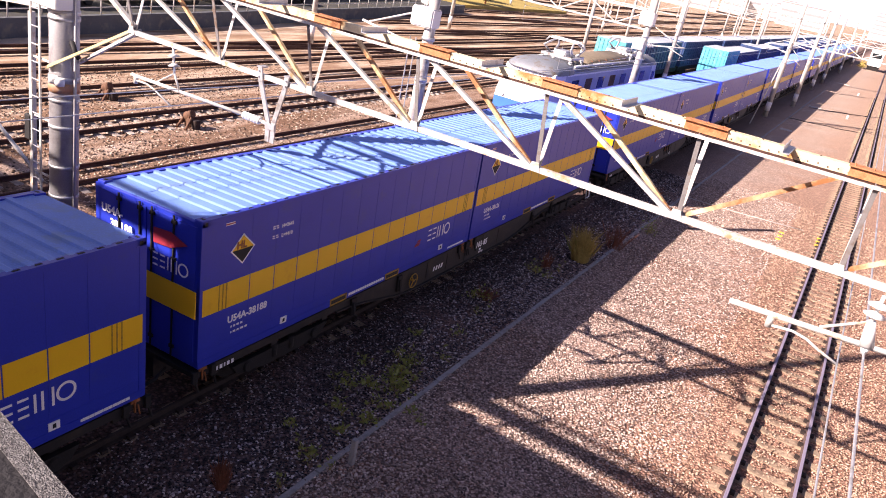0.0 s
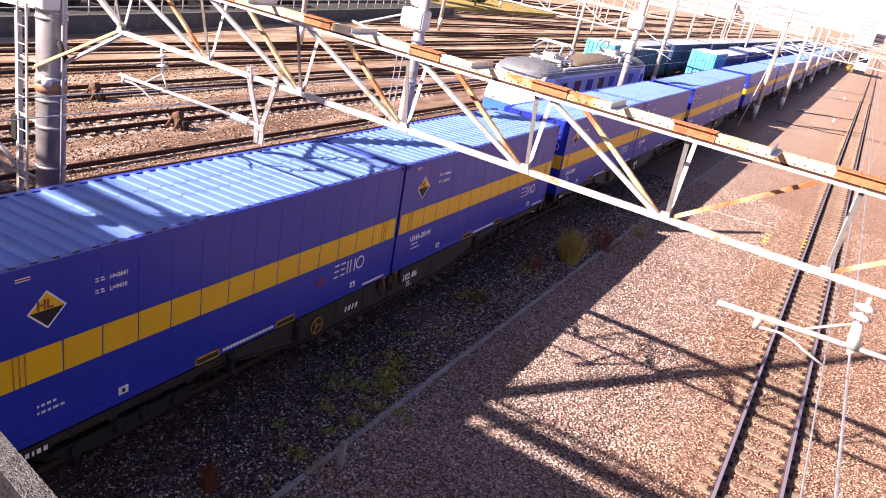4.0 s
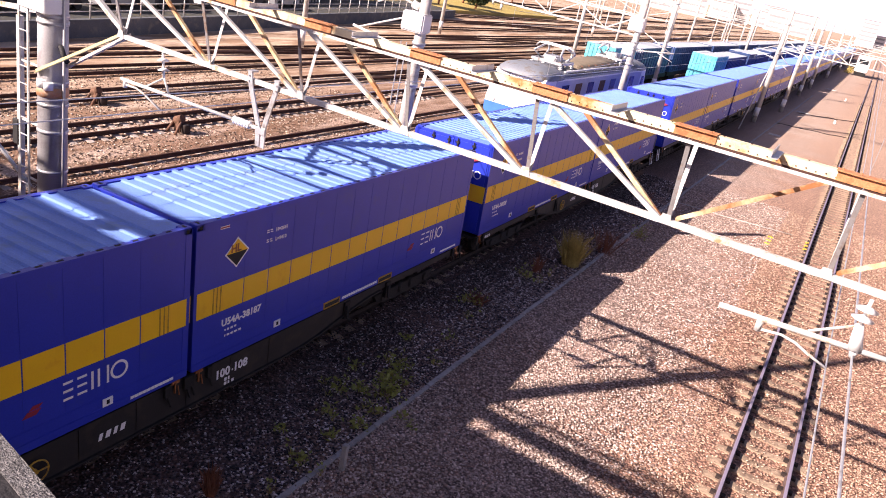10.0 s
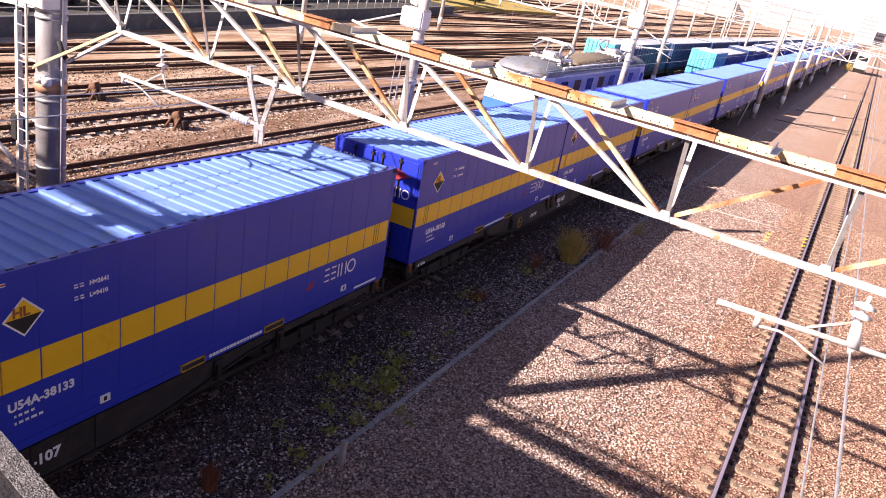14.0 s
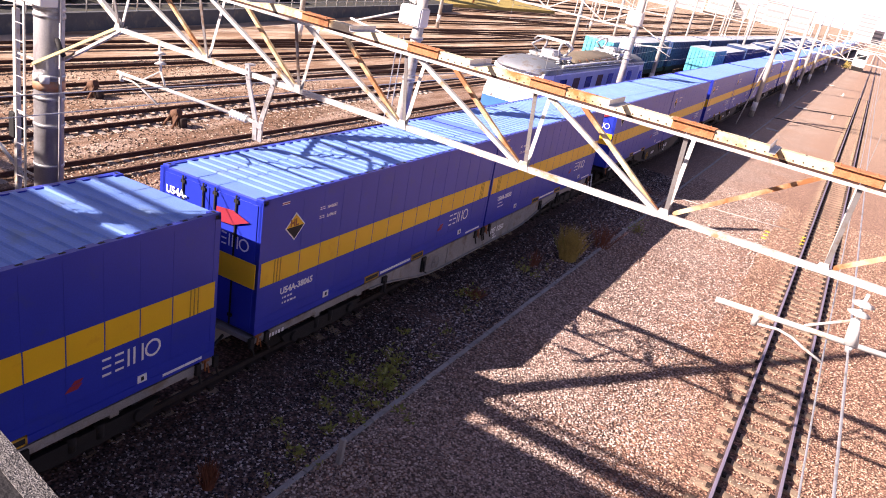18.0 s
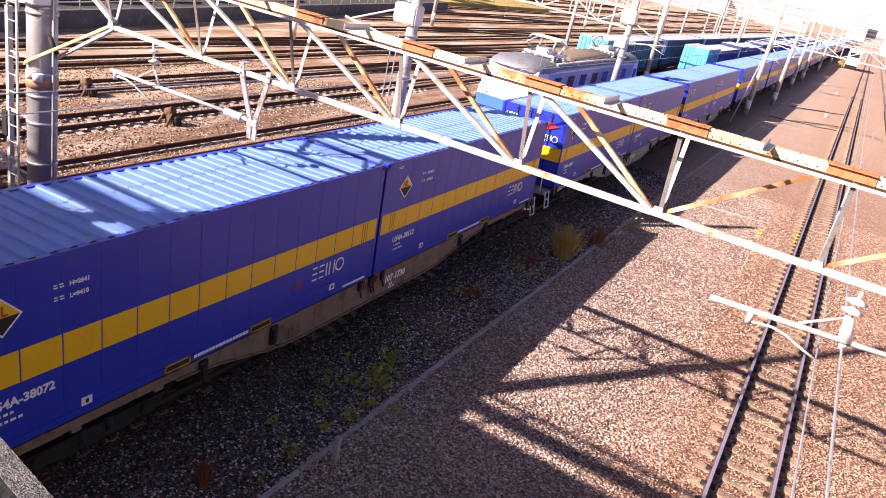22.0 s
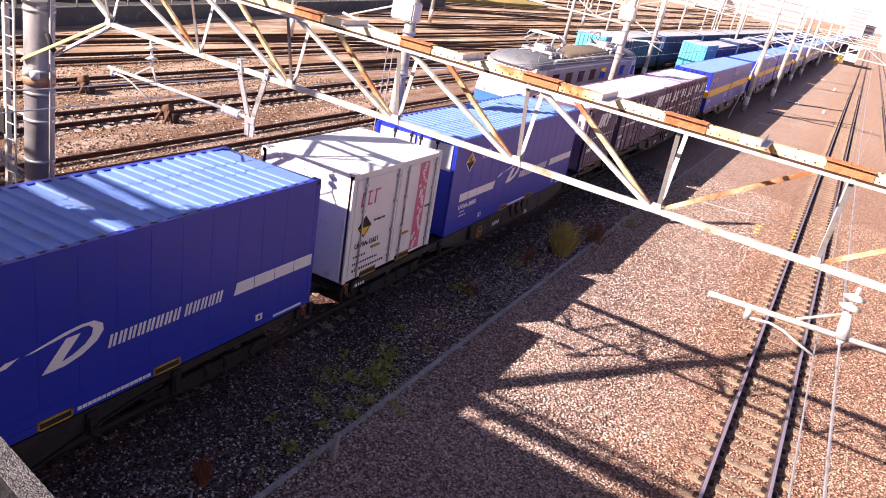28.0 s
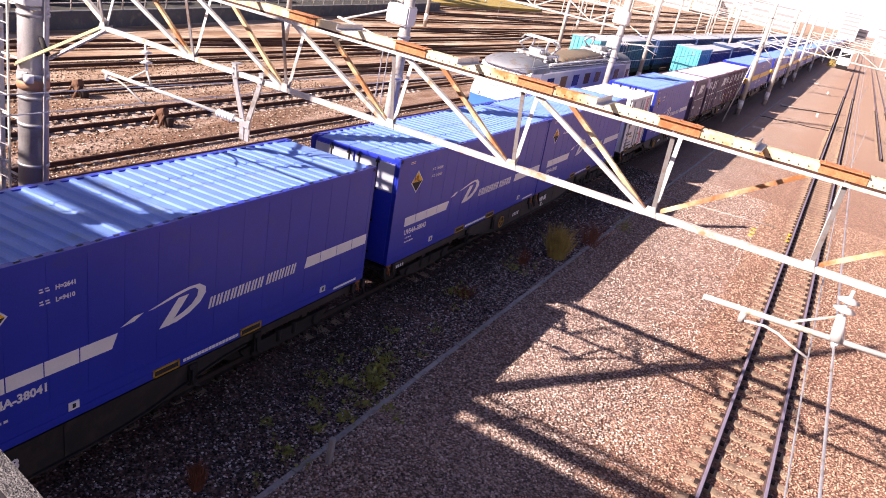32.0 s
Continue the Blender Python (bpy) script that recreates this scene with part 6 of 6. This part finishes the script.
def standing_container(x, y, length, height, paint, label, ribs=True):
    c = thing("freight_container", label, "freight container", "containers on the standing trains")
    part("body", bevelled(x - 1.22, x + 1.22, y, y + length, 1.02, 1.02 + height, 0.02, 1), paint, c)
    part("roof", boxed(x - 1.18, x + 1.18, y + 0.04, y + length - 0.04, 1.02 + height - 0.01, 1.02 + height + 0.015), M_PALE_ROOF, c, "pale roof, lighter than the walls")
    if ribs:
        for k in range(7):
            xx = x - 1.0 + k * 0.333
            part("end_rib", boxed(xx - 0.06, xx + 0.06, y - 0.05, y, 1.15, height + 0.9), paint, c)
        for k in range(int(length / 0.9)):
            part("side_rib", boxed(x + 1.21, x + 1.26, y + 0.4 + k * 0.9, y + 0.55 + k * 0.9, 1.15, height + 0.9), paint, c)
    return c




def standing_wagon(x, y, length):
    w = thing("flat_wagon", "dark flat wagon of a standing freight train", "railway wagon", "wagons of the standing trains")
    part("frame", boxed(x - 1.2, x + 1.2, y, y + length, 0.62, 1.0), M_WAGON, w)
    for by in (y + 3, y + length - 3):
        part("bogie", boxed(x - 1.05, x + 1.05, by - 1.4, by + 1.4, 0.0, 0.62), M_UNDER, w)


standing_wagon(-9.9, 59.2, 19.6)
standing_container(-9.9, 59.7, 6.1, 2.6, M_TEAL, "turquoise ribbed container on a standing train")
standing_container(-9.9, 66.0, 12.2, 2.5, M_NAVY, "navy blue container on a standing train")
y = 79.6
for k in range(9):
    standing_wagon(-9.9, y, 19.6)
    standing_container(-9.9, y + 0.3, 9.4, 2.5, M_NAVY, "navy blue container on a standing train", k < 3)
    standing_container(-9.9, y + 9.9, 9.4, 2.5, M_NAVY, "navy blue container on a standing train", k < 3)
    y += 20.2
y = 76.4
for k in range(8):
    standing_wagon(-5.1, y, 19.6)
    standing_container(-5.1, y + 0.3, 6.1, 2.75, M_TEAL if k in (0,) else M_NAVY, "turquoise ribbed container on a standing train" if k in (0,) else "navy blue container on a standing train", k < 3)
    standing_container(-5.1, y + 7.0, 12.2, 2.5, M_NAVY, "navy blue container on a standing train", k < 3)
    y += 20.2

# ---- poles and gantries further off ----


def concrete_pole(x, y, h, r=0.2, lean=0.0):
    p = thing("concrete_pole", "pale tapered concrete overhead line pole", "pole", "concrete poles")
    bm = B()
    tube(bm, (x, y, -0.35), (x + lean, y, h), r, r * 0.7, 16)
    part("shaft", bm, M_POLE, p)
    for z in (4.4, 5.6, h - 1.2):
        bm = B()
        tube(bm, (x + lean * z / h, y, z), (x + lean * z / h, y, z + 0.09), r * 1.02, r * 1.02, 14)
        part("band", bm, M_GALV, p)
    bm = B()
    tube(bm, (x, y, 0.35), (x, y, 1.1), r * 1.03, r * 1.03, 14)
    part("marker_sleeve", bm, M_WHITE, p)
    return p


def flat_gantry(x0, x1, y, z0=6.0, z1=6.95, step=1.7, m=None):
    g = thing("catenary_gantry", "cream lattice gantry beam between concrete poles", "gantry", "gantries over the tracks")
    m = m or M_TRUSS_W
    for z in (z0, z1):
        bm = B()
        beam(bm, (x0, y, z), (x1, y, z), 0.09, 0.09)
        part("chord", bm, m, g)
    n = max(2, round(abs(x1 - x0) / step))
    for k in range(n):
        a, b2 = x0 + (x1 - x0) * k / n, x0 + (x1 - x0) * (k + 1) / n
        bm = B()
        beam(bm, (a, y, z0 if k % 2 else z1), (b2, y, z1 if k % 2 else z0), 0.06, 0.06)
        part("diagonal", bm, m, g)
        bm = B()
        beam(bm, (b2, y + 0.02, z0), (b2, y + 0.02, z1), 0.05, 0.05, up=(0, 1, 0))
        part("vertical_strut", bm, m, g)
    return g


def side_arm(x, y, z, reach):
    a = thing("cantilever_arm", "white steel arm and insulators on a pole", "catenary arm", "catenary arms")
    bm = B()
    tube(bm, (x, y, z), (x + reach, y, z + 0.35), 0.04, sides=8)
    part("tube", bm, M_TRUSS_W, a)
    bm = B()
    tube(bm, (x, y, z + 1.2), (x + reach * 0.9, y, z + 0.35), 0.03, sides=8)
    part("stay", bm, M_TRUSS_W, a)
    insulator(a, (x + 0.15 * (1 if reach > 0 else -1), y, z + 0.02), (x + reach * 0.28, y, z + 0.1), 0.12, 4)
    bm = B()
    tube(bm, (x + reach * 0.6, y, z + 0.2), (x + reach * 1.02, y, z - 0.1), 0.025, sides=8)
    part("registration_arm", bm, M_TRUSS_W, a)


A = concrete_pole(-2.45, 19.3, 10.5, 0.2)
part("equipment_box", bevelled(-3.0, -2.25, 19.0, 19.5, 5.95, 6.5, 0.04, 2), M_CERAMIC, A, "white equipment box high on the pole")
bm = B()
for e in (-0.25, -0.05):
    tube(bm, (-2.75 + e, 19.2, 0.2), (-2.75 + e, 19.2, 5.6), 0.018, sides=6)
part("ladder", bm, M_GALV, A)
side_arm(-2.45, 19.3, 5.3, -2.4)
side_arm(-2.45, 19.3, 6.6, -1.6)
B2 = concrete_pole(-2.45, 41.8, 10.5, 0.21)
part("equipment_box", bevelled(-2.95, -2.35, 41.5, 42.0, 4.9, 5.5, 0.04, 2), M_CERAMIC, B2, "white equipment box on the pole")
part("equipment_box", bevelled(-3.0, -2.2, 41.5, 42.1, 6.2, 6.9, 0.04, 2), M_CERAMIC, B2, "white equipment box on the pole")
flat_gantry(-2.6, -25.0, 41.8)
concrete_pole(-25.2, 41.8, 9.0)
side_arm(-2.45, 41.8, 5.2, 2.2)
for x, y, side in ((1.85, 69.6, 16.2), (2.6, 83.0, 16.4), (2.0, 108.0, 16.2), (2.0, 124.5, 16.3), (2.1, 160.0, 16.2), (2.1, 205.0, 16.2)):
    concrete_pole(x, y, 9.2, 0.22)
    if y not in (83.0, 108.0):
        concrete_pole(side, y, 9.2, 0.22)
        flat_gantry(x, side, y, 6.1, 7.0)
    side_arm(x, y, 5.2, -2.0)
    side_arm(x, y, 4.6, 1.2)
s = thing("pole_stay", "thin steel stay rod beside a pole", "stay")
bm = B()
tube(bm, (1.9, 69.6, 6.2), (1.7, 62.8, -0.2), 0.05, sides=8)
part("rod", bm, M_POLE, s)
rng = random.Random(11)
for y in (70.0, 118.0, 165.0, 230.0):
    xs = (-7.5, -15.7, -30.5, -47.0, -58.0)
    for a, b2 in zip(xs, xs[1:]):
        flat_gantry(a, b2, y, 6.1, 7.0, 2.6, M_POLE)
    for x in xs:
        concrete_pole(x, y, 8.8 + rng.uniform(-0.4, 0.6))
for k in range(14):
    concrete_pole(rng.choice((-19.6, -23.0, -34.7, -43.2, -52.5)), rng.uniform(85, 260), 8.5 + rng.uniform(0, 1))

# ---- the yard's edge: low wall, railing, sheds ----
wl = thing("retaining_wall", "low dark grey wall along the yard's edge", "wall", kind="structure")
m0 = Matrix.Translation((-26.2, 16.0, 0)) @ Matrix.Rotation(radians(10.5), 4, "Z")
bm = B()
box(bm, -0.3, 0.0, -30, 75, -0.3, 0.75, 0, m0)
part("wall", bm, M_DARKWALL, wl)
bm = B()
box(bm, -6.0, -0.3, -30, 75, -0.3, 0.70, 0, m0)
part("bank", bm, M_BANK, wl, "dark grassy bank behind the wall")
fe = thing("railing", "white steel pipe railing on the low wall", "railing")
for k in range(36):
    bm = B()
    tube(bm, m0 @ Vector((-0.15, -10 + k * 2.0, 0.75)), m0 @ Vector((-0.15, -10 + k * 2.0, 2.0)), 0.04, sides=8)
    part("post", bm, M_TRUSS_W, fe)
for z in (1.15, 1.55, 1.95):
    bm = B()
    tube(bm, m0 @ Vector((-0.15, -10, z)), m0 @ Vector((-0.15, 60, z)), 0.03, sides=8)
    part("rail", bm, M_TRUSS_W, fe)


def shed(x, y, w, l, h, paint, turn=10.5, bays=6, label="long pale grey shed beside the yard"):
    c = thing("shed", label, "shed", "buildings beside the yard", at=pose(x, y, 0, 0, 0, turn))
    part("wall", boxed(-w, 0, 0, l, -0.3, h), paint, c)
    bm = B()
    plate(bm, [(-w - 0.3, -0.3, h), (0.3, -0.3, h), (-w / 2, -0.3, h + 1.2)], l + 0.6, (0, 1, 0))
    part("roof", bm, M_LOCO_ROOF, c)
    for k in range(bays):
        y0 = (k + 0.25) * l / bays
        q = part("window", boxed(-0.02, 0.03, y0, y0 + 0.5 * l / bays, 1.2, min(h - 0.6, 2.6)), M_GLASS, c)
        part("frame", boxed(0.0, 0.05, y0 - 0.08, y0 + 0.5 * l / bays + 0.08, 1.1, 1.2), M_WHITE, q)


shed(-35.0, 12.0, 9, 26, 4.2, M_DARKWALL, label="long dark blue-grey shed beside the yard")
shed(-38.5, 44.0, 8, 30, 4.0, M_PALE, label="long cream shed beside the yard")
M_CARGREY = mat("dark_grey_car_paint", (0.05, 0.055, 0.065), 0.3, 0.2, 0.1, 2, 40, 0.02)
M_CARSILVER = mat("silver_car_paint", (0.45, 0.46, 0.48), 0.3, 0.4, 0.1, 2, 40, 0.02)


def parked_car(x, y, turn, paint, label):
    v = thing("parked_car", label, "car", "cars behind the railing", at=pose(x, y, 0.70, 0, 0, turn))
    bm = B()
    prof = [(-2.0, 0.3), (-2.05, 0.75), (-1.75, 0.95), (-1.2, 1.42), (0.6, 1.45), (1.2, 0.95), (1.95, 0.82), (2.05, 0.3)]
    rows = [[bm.verts.new((e * (0.82 if z < 1.2 else 0.66), q, z)) for q, z in prof] for e in (-1, 1)]
    for k in range(len(prof)):
        bm.faces.new((rows[0][k], rows[1][k], rows[1][(k + 1) % len(prof)], rows[0][(k + 1) % len(prof)]))
    bm.faces.new(rows[0])
    bm.faces.new(list(reversed(rows[1])))
    part("body", bm, paint, v)
    for e in (-1, 1):
        bm = B()
        plate(bm, [(e * 0.80, -1.35, 1.0), (e * 0.80, 0.95, 1.0), (e * 0.69, 0.45, 1.38), (e * 0.69, -1.0, 1.36)], 0.012 * e, (1, 0, 0))
        part("side_window", bm, M_GLASS, v)
        for q in (-1.3, 1.25):
            bm = B()
            tube(bm, (e * 0.84, q, 0.31), (e * 0.62, q, 0.31), 0.31, 0.31, 14)
            part("wheel", bm, M_BLACK, v)
    bm = B()
    plate(bm, [(-0.62, 1.16, 1.02), (0.62, 1.16, 1.02), (0.58, 0.68, 1.42), (-0.58, 0.68, 1.42)], 0.02, (0, 0.6, 0.6))
    part("windscreen", bm, M_GLASS, v)


for k in range(7):
    p = m0 @ Vector((-3.4, 7.5 + k * 4.9, 0))
    parked_car(p.x, p.y, 10.5, (M_CARGREY, M_CARGREY, M_CARSILVER, M_CARGREY, M_CREAM, M_CARGREY, M_CARSILVER)[k],
               ("dark grey car parked behind the railing", "silver car parked behind the railing", "white car parked behind the railing")[(0, 0, 1, 0, 2, 0, 1)[k]])
pf = thing("picket_fence", "grey steel bar fence behind the yard wall", "fence")
for k in range(26):
    p = m0 @ Vector((-4.9, 33 + k * 0.55, 0.7))
    part("bar", boxed(p.x - 0.05, p.x + 0.05, p.y - 0.05, p.y + 0.05, 0.65, 2.3), M_POLE, pf)
for z in (1.0, 2.1):
    bm = B()
    tube(bm, m0 @ Vector((-4.95, 32.8, z)), m0 @ Vector((-4.95, 47, z)), 0.035, sides=6)
    part("rail", bm, M_POLE, pf)

# ---- plants ----


def leaf_cloud(name, centre, spread, count, size, paint, seed, upright=0.3):
    rg = random.Random(seed)
    bm = B()
    for _ in range(count):
        c = Vector(centre) + Vector((rg.gauss(0, spread[0]), rg.gauss(0, spread[1]), abs(rg.gauss(0, spread[2]))))
        d = Vector((rg.uniform(-1, 1), rg.uniform(-1, 1), rg.uniform(-upright, 1))).normalized() * size * rg.uniform(0.6, 1.4)
        n = d.orthogonal().normalized() * size * rg.uniform(0.2, 0.4)
        n = Matrix.Rotation(rg.uniform(0, 6.28), 3, d) @ n
        vs = [bm.verts.new(c + p) for p in (Vector(), d * 0.5 + n, d, d * 0.5 - n)]
        bm.faces.new(vs)
    me = bpy.data.meshes.new(name)
    bm.to_mesh(me)
    bm.free()
    me.materials.append(paint)
    return me


def weed(x, y, r, h, count, seed):
    w = thing("weed", "low green weed growing in the ballast", "weed", "weeds in the ballast", at=pose(x, y, -0.2))
    part("foliage", leaf_cloud("foliage", (0, 0, 0.02), (r, r, h), count // 2, 0.095, M_LEAF, seed), None, w, kind="stuff")
    bm = B()
    rg = random.Random(seed)
    for _ in range(8):
        tube(bm, (0, 0, -0.02), (rg.gauss(0, r), rg.gauss(0, r), h * rg.uniform(0.6, 1.4)), 0.004, 0.002, 5)
    part("stem", bm, M_DRY, w, kind="stuff")


for k, (x, y, r, h, n) in enumerate(((2.2, 10.9, 0.14, 0.08, 160), (2.62, 12.6, 0.15, 0.1, 220), (2.9, 11.5, 0.2, 0.1, 320), (3.2, 10.3, 0.13, 0.07, 130), (2.75, 11.9, 0.16, 0.1, 220), (2.5, 11.2, 0.15, 0.08, 160), (3.05, 8.7, 0.12, 0.08, 130), (3.0, 9.6, 0.1, 0.05, 70), (1.9, 11.8, 0.12, 0.06, 70),
                                         (2.45, 19.8, 0.14, 0.14, 140), (2.2, 16.9, 0.2, 0.1, 120), (2.2, 9.1, 0.08, 0.05, 50), (3.9, 11.0, 0.06, 0.04, 40), (2.7, 14.6, 0.1, 0.05, 60), (2.0, 13.8, 0.1, 0.05, 60), (3.8, 27.5, 0.25, 0.25, 160))):
    weed(x, y, r * 0.8, h * 1.4, int(n * 0.7), 20 + k)
    rg = random.Random(k)
    for q in range(3 if n > 100 else 0):
        weed(x + rg.gauss(0, 0.32), y + rg.gauss(0, 0.5), r * 0.4, h * 1.3, int(n * 0.14), 200 + 5 * k + q)


def grass_tuft(x, y, h, r, count, paint, label, seed):
    g = thing("grass_tuft", label, "grass", "dry grass", at=pose(x, y, -0.2))
    rg = random.Random(seed)
    bm = B()
    for _ in range(count):
        a, q = rg.uniform(0, 6.28), r * math.sqrt(rg.random()) * 0.6
        p0 = Vector((q * math.cos(a), q * math.sin(a), 0))
        lean = Vector((rg.gauss(0, r * 0.5), rg.gauss(0, r * 0.5), h * rg.uniform(0.45, 1.0)))
        side = Vector((math.cos(a + 1.57), math.sin(a + 1.57), 0)) * rg.uniform(0.006, 0.014)
        p1, p2 = p0 + lean * 0.55 + Vector((0, 0, 0.06)), p0 + lean
        vs = [bm.verts.new(v) for v in (p0 - side, p0 + side, p1 + side * 0.8, p2, p1 - side * 0.8)]
        bm.faces.new(vs)
    me = bpy.data.meshes.new("grass")
    bm.to_mesh(me)
    bm.free()
    me.materials.append(paint)
    part("grass", me, None, g, kind="stuff")


grass_tuft(2.95, 22.2, 1.25, 0.5, 460, M_DRY, "tall yellow-green dry grass tuft in the ballast", 1)
grass_tuft(2.85, 22.4, 0.8, 0.4, 260, M_LEAF, "tall green grass tuft in the ballast", 2)
grass_tuft(3.35, 24.6, 1.0, 0.6, 90, M_REDLEAF, "tall reddish dry stalks in the ballast", 3)
grass_tuft(2.4, 20.6, 0.6, 0.3, 50, M_REDLEAF, "thin reddish dry stalks in the ballast", 4)
grass_tuft(2.55, 7.15, 0.55, 0.16, 240, M_REDLEAF, "rust-red dead stalks in the ballast", 5)
grass_tuft(2.2, 17.0, 0.35, 0.4, 60, M_REDLEAF, "thin reddish dry stalks in the ballast", 6)
grass_tuft(2.3, 33.0, 0.5, 0.5, 80, M_REDLEAF, "thin reddish dry stalks in the ballast", 7)


def tree(x, y, h, r, seed, paint):
    t = thing("tree", "dark green bushy tree behind the yard", "tree", "trees behind the yard", at=pose(x, y, -0.2))
    rg = random.Random(seed)
    bm = B()
    tube(bm, (0, 0, 0), (0.1, 0, h * 0.55), 0.18, 0.09, 8)
    for k in range(7):
        a = k * 0.9
        tube(bm, (0.05, 0, h * (0.3 + 0.05 * k)), (r * 0.7 * math.cos(a), r * 0.7 * math.sin(a), h * (0.5 + 0.06 * k)), 0.07, 0.02, 6)
    part("trunk", bm, M_REDLEAF, t)
    bm = B()
    for _ in range(1500):
        d = Vector((rg.gauss(0, 1), rg.gauss(0, 1), rg.gauss(0, 1))).normalized()
        q = r * rg.uniform(0.45, 1.0) * (1 + 0.3 * noise.noise(d * 2 + Vector((seed, 0, 0))))
        c = Vector((d.x * q, d.y * q, h * 0.62 + d.z * q * 0.75))
        e = Vector((rg.uniform(-1, 1), rg.uniform(-1, 1), rg.uniform(-1, 1))).normalized() * rg.uniform(0.12, 0.3)
        n = e.orthogonal().normalized() * rg.uniform(0.08, 0.2)
        vs = [bm.verts.new(c + p) for p in (-e, n, e, -n)]
        bm.faces.new(vs)
    me = bpy.data.meshes.new("crown")
    bm.to_mesh(me)
    bm.free()
    me.materials.append(paint)
    part("crown", me, None, t)


for k, (x, y, h, r) in enumerate(((-48, 99, 5.5, 2.6), (-46, 107, 4.0, 2.0), (-51, 112, 4.5, 2.2), (-52, 92, 5.0, 2.4), (-56, 84, 5, 2.5), (-58, 130, 5, 2.5), (-60, 150, 5, 2.6))):
    tree(x, y, h, r, k, M_TREE if k % 3 else M_LEAF)
bk = thing("grass_bank", "sunlit dry grass bank beyond the tracks", "grass bank", kind="structure")
part("bank", boxed(-75, -43.5, 78, 135, -0.3, 0.25), M_DRY, bk)

# ---- the distance ----
rng = random.Random(4)
for k in range(46):
    a = rng.uniform(-0.62, 0.2)
    d = rng.uniform(420, 760)
    x, y = 9 + d * math.sin(a), d * math.cos(a)
    if abs(x) < 26 and d < 500:
        continue
    h, w = rng.uniform(7, 22), rng.uniform(12, 34)
    c = thing("far_building", "pale hazy building far behind the yard", "building", "far buildings", at=pose(x, y, 0, 0, 0, math.degrees(-a)))
    part("wall", boxed(-w / 2, w / 2, 0, 12, -0.3, h), M_PALE, c)
    part("roof", boxed(-w / 2 - 0.3, w / 2 + 0.3, -0.3, 12.3, h, h + 0.5), M_WALL, c)
    for f_ in range(int(h / 3.2)):
        part("glazing", boxed(-w / 2 + 1, w / 2 - 1, -0.05, 0.02, 1.2 + f_ * 3.2, 2.6 + f_ * 3.2), M_WALL, c, kind="stuff")
car = thing("maintenance_car", "white maintenance rail car parked far down the line", "rail car", at=pose(6.6, 198, 0))
part("body", bevelled(-1.35, 1.35, 0, 9, 0.7, 4.2, 0.15, 3), M_CREAM, car)
part("underframe", boxed(-1.2, 1.2, 0.3, 8.7, -0.2, 0.7), M_UNDER, car)
part("windscreen", boxed(-1.0, 1.0, -0.03, 0.05, 2.5, 3.5), M_GLASS, car)
for s in (-1, 1):
    part("side_window", boxed(s * 1.35 - 0.02, s * 1.35 + 0.02, 1.0, 6.0, 2.5, 3.4), M_GLASS, car)
bush = thing("dry_bush", "sunlit yellow dry bush beside the far track", "bush", at=pose(4.4, 199, -0.2))
part("foliage", leaf_cloud("foliage", (0, 0, 0.2), (0.35, 2.0, 0.6), 500, 0.3, M_DRY, 9), None, bush, kind="stuff")

# added glowing band stands in for the overbright sky at the horizon
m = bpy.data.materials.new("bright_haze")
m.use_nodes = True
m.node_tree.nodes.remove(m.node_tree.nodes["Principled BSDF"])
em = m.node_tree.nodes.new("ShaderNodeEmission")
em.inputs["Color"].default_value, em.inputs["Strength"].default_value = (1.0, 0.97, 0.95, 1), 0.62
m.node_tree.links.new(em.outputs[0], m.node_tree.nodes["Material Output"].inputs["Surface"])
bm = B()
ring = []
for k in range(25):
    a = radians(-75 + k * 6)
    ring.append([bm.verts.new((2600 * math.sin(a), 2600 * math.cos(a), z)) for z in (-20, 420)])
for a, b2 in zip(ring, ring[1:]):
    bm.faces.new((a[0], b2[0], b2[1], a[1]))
tagged(new("backdrop", mesh_of("backdrop", bm, m)), "glowing backdrop for the bright sky low over the horizon", "sky", kind="structure")
build_stones("ballast_stones", "loose brown and grey broken ballast stones", M_SCATTER, ((3.3, 7.6, 5.0, 20.0, 26000, 0.016, 0.036), (3.45, 7.2, 5.0, 13.0, 12000, 0.014, 0.03), (7.6, 8.5, 6.0, 20.0, 2600, 0.016, 0.036), (3.3, 8.0, 20.0, 40.0, 16000, 0.02, 0.042)), 5)
build_stones("yard_stones", "loose brown and cream ballast stones of the yard", M_SCATTER_YARD, ((-22.0, -6.0, 9.0, 34.0, 17000, 0.025, 0.055),), 9)
build_stones("rusty_stones", "loose rust-brown broken stones beside the clear track", M_SCATTER_RUSTY, ((7.4, 8.5, 6.0, 20.0, 2600, 0.013, 0.031), (8.5, 15.5, 6.0, 20.0, 30000, 0.016, 0.034), (8.0, 15.5, 20.0, 40.0, 18000, 0.02, 0.042)), 8)
build_stones("oily_stones", "dirty ballast stones, train shade darkened into their colour", M_SCATTER_DIRT_SHADE, ((2.45, 3.4, 5.0, 20.0, 9500, 0.014, 0.034), (2.0, 2.5, 5.0, 20.0, 3900, 0.014, 0.034), (2.0, 3.4, 20.0, 38.0, 6000, 0.02, 0.042)), 6)
build_stones("grimy_stones", "nearly black dirty stones, train shade put into their colour", M_SCATTER_FOOT_SHADE, ((1.02, 2.15, 5.0, 20.0, 10000, 0.014, 0.032), (0.62, 1.0, 5.0, 20.0, 1500, 0.014, 0.026), (1.02, 2.1, 20.0, 38.0, 4000, 0.02, 0.04)), 7)
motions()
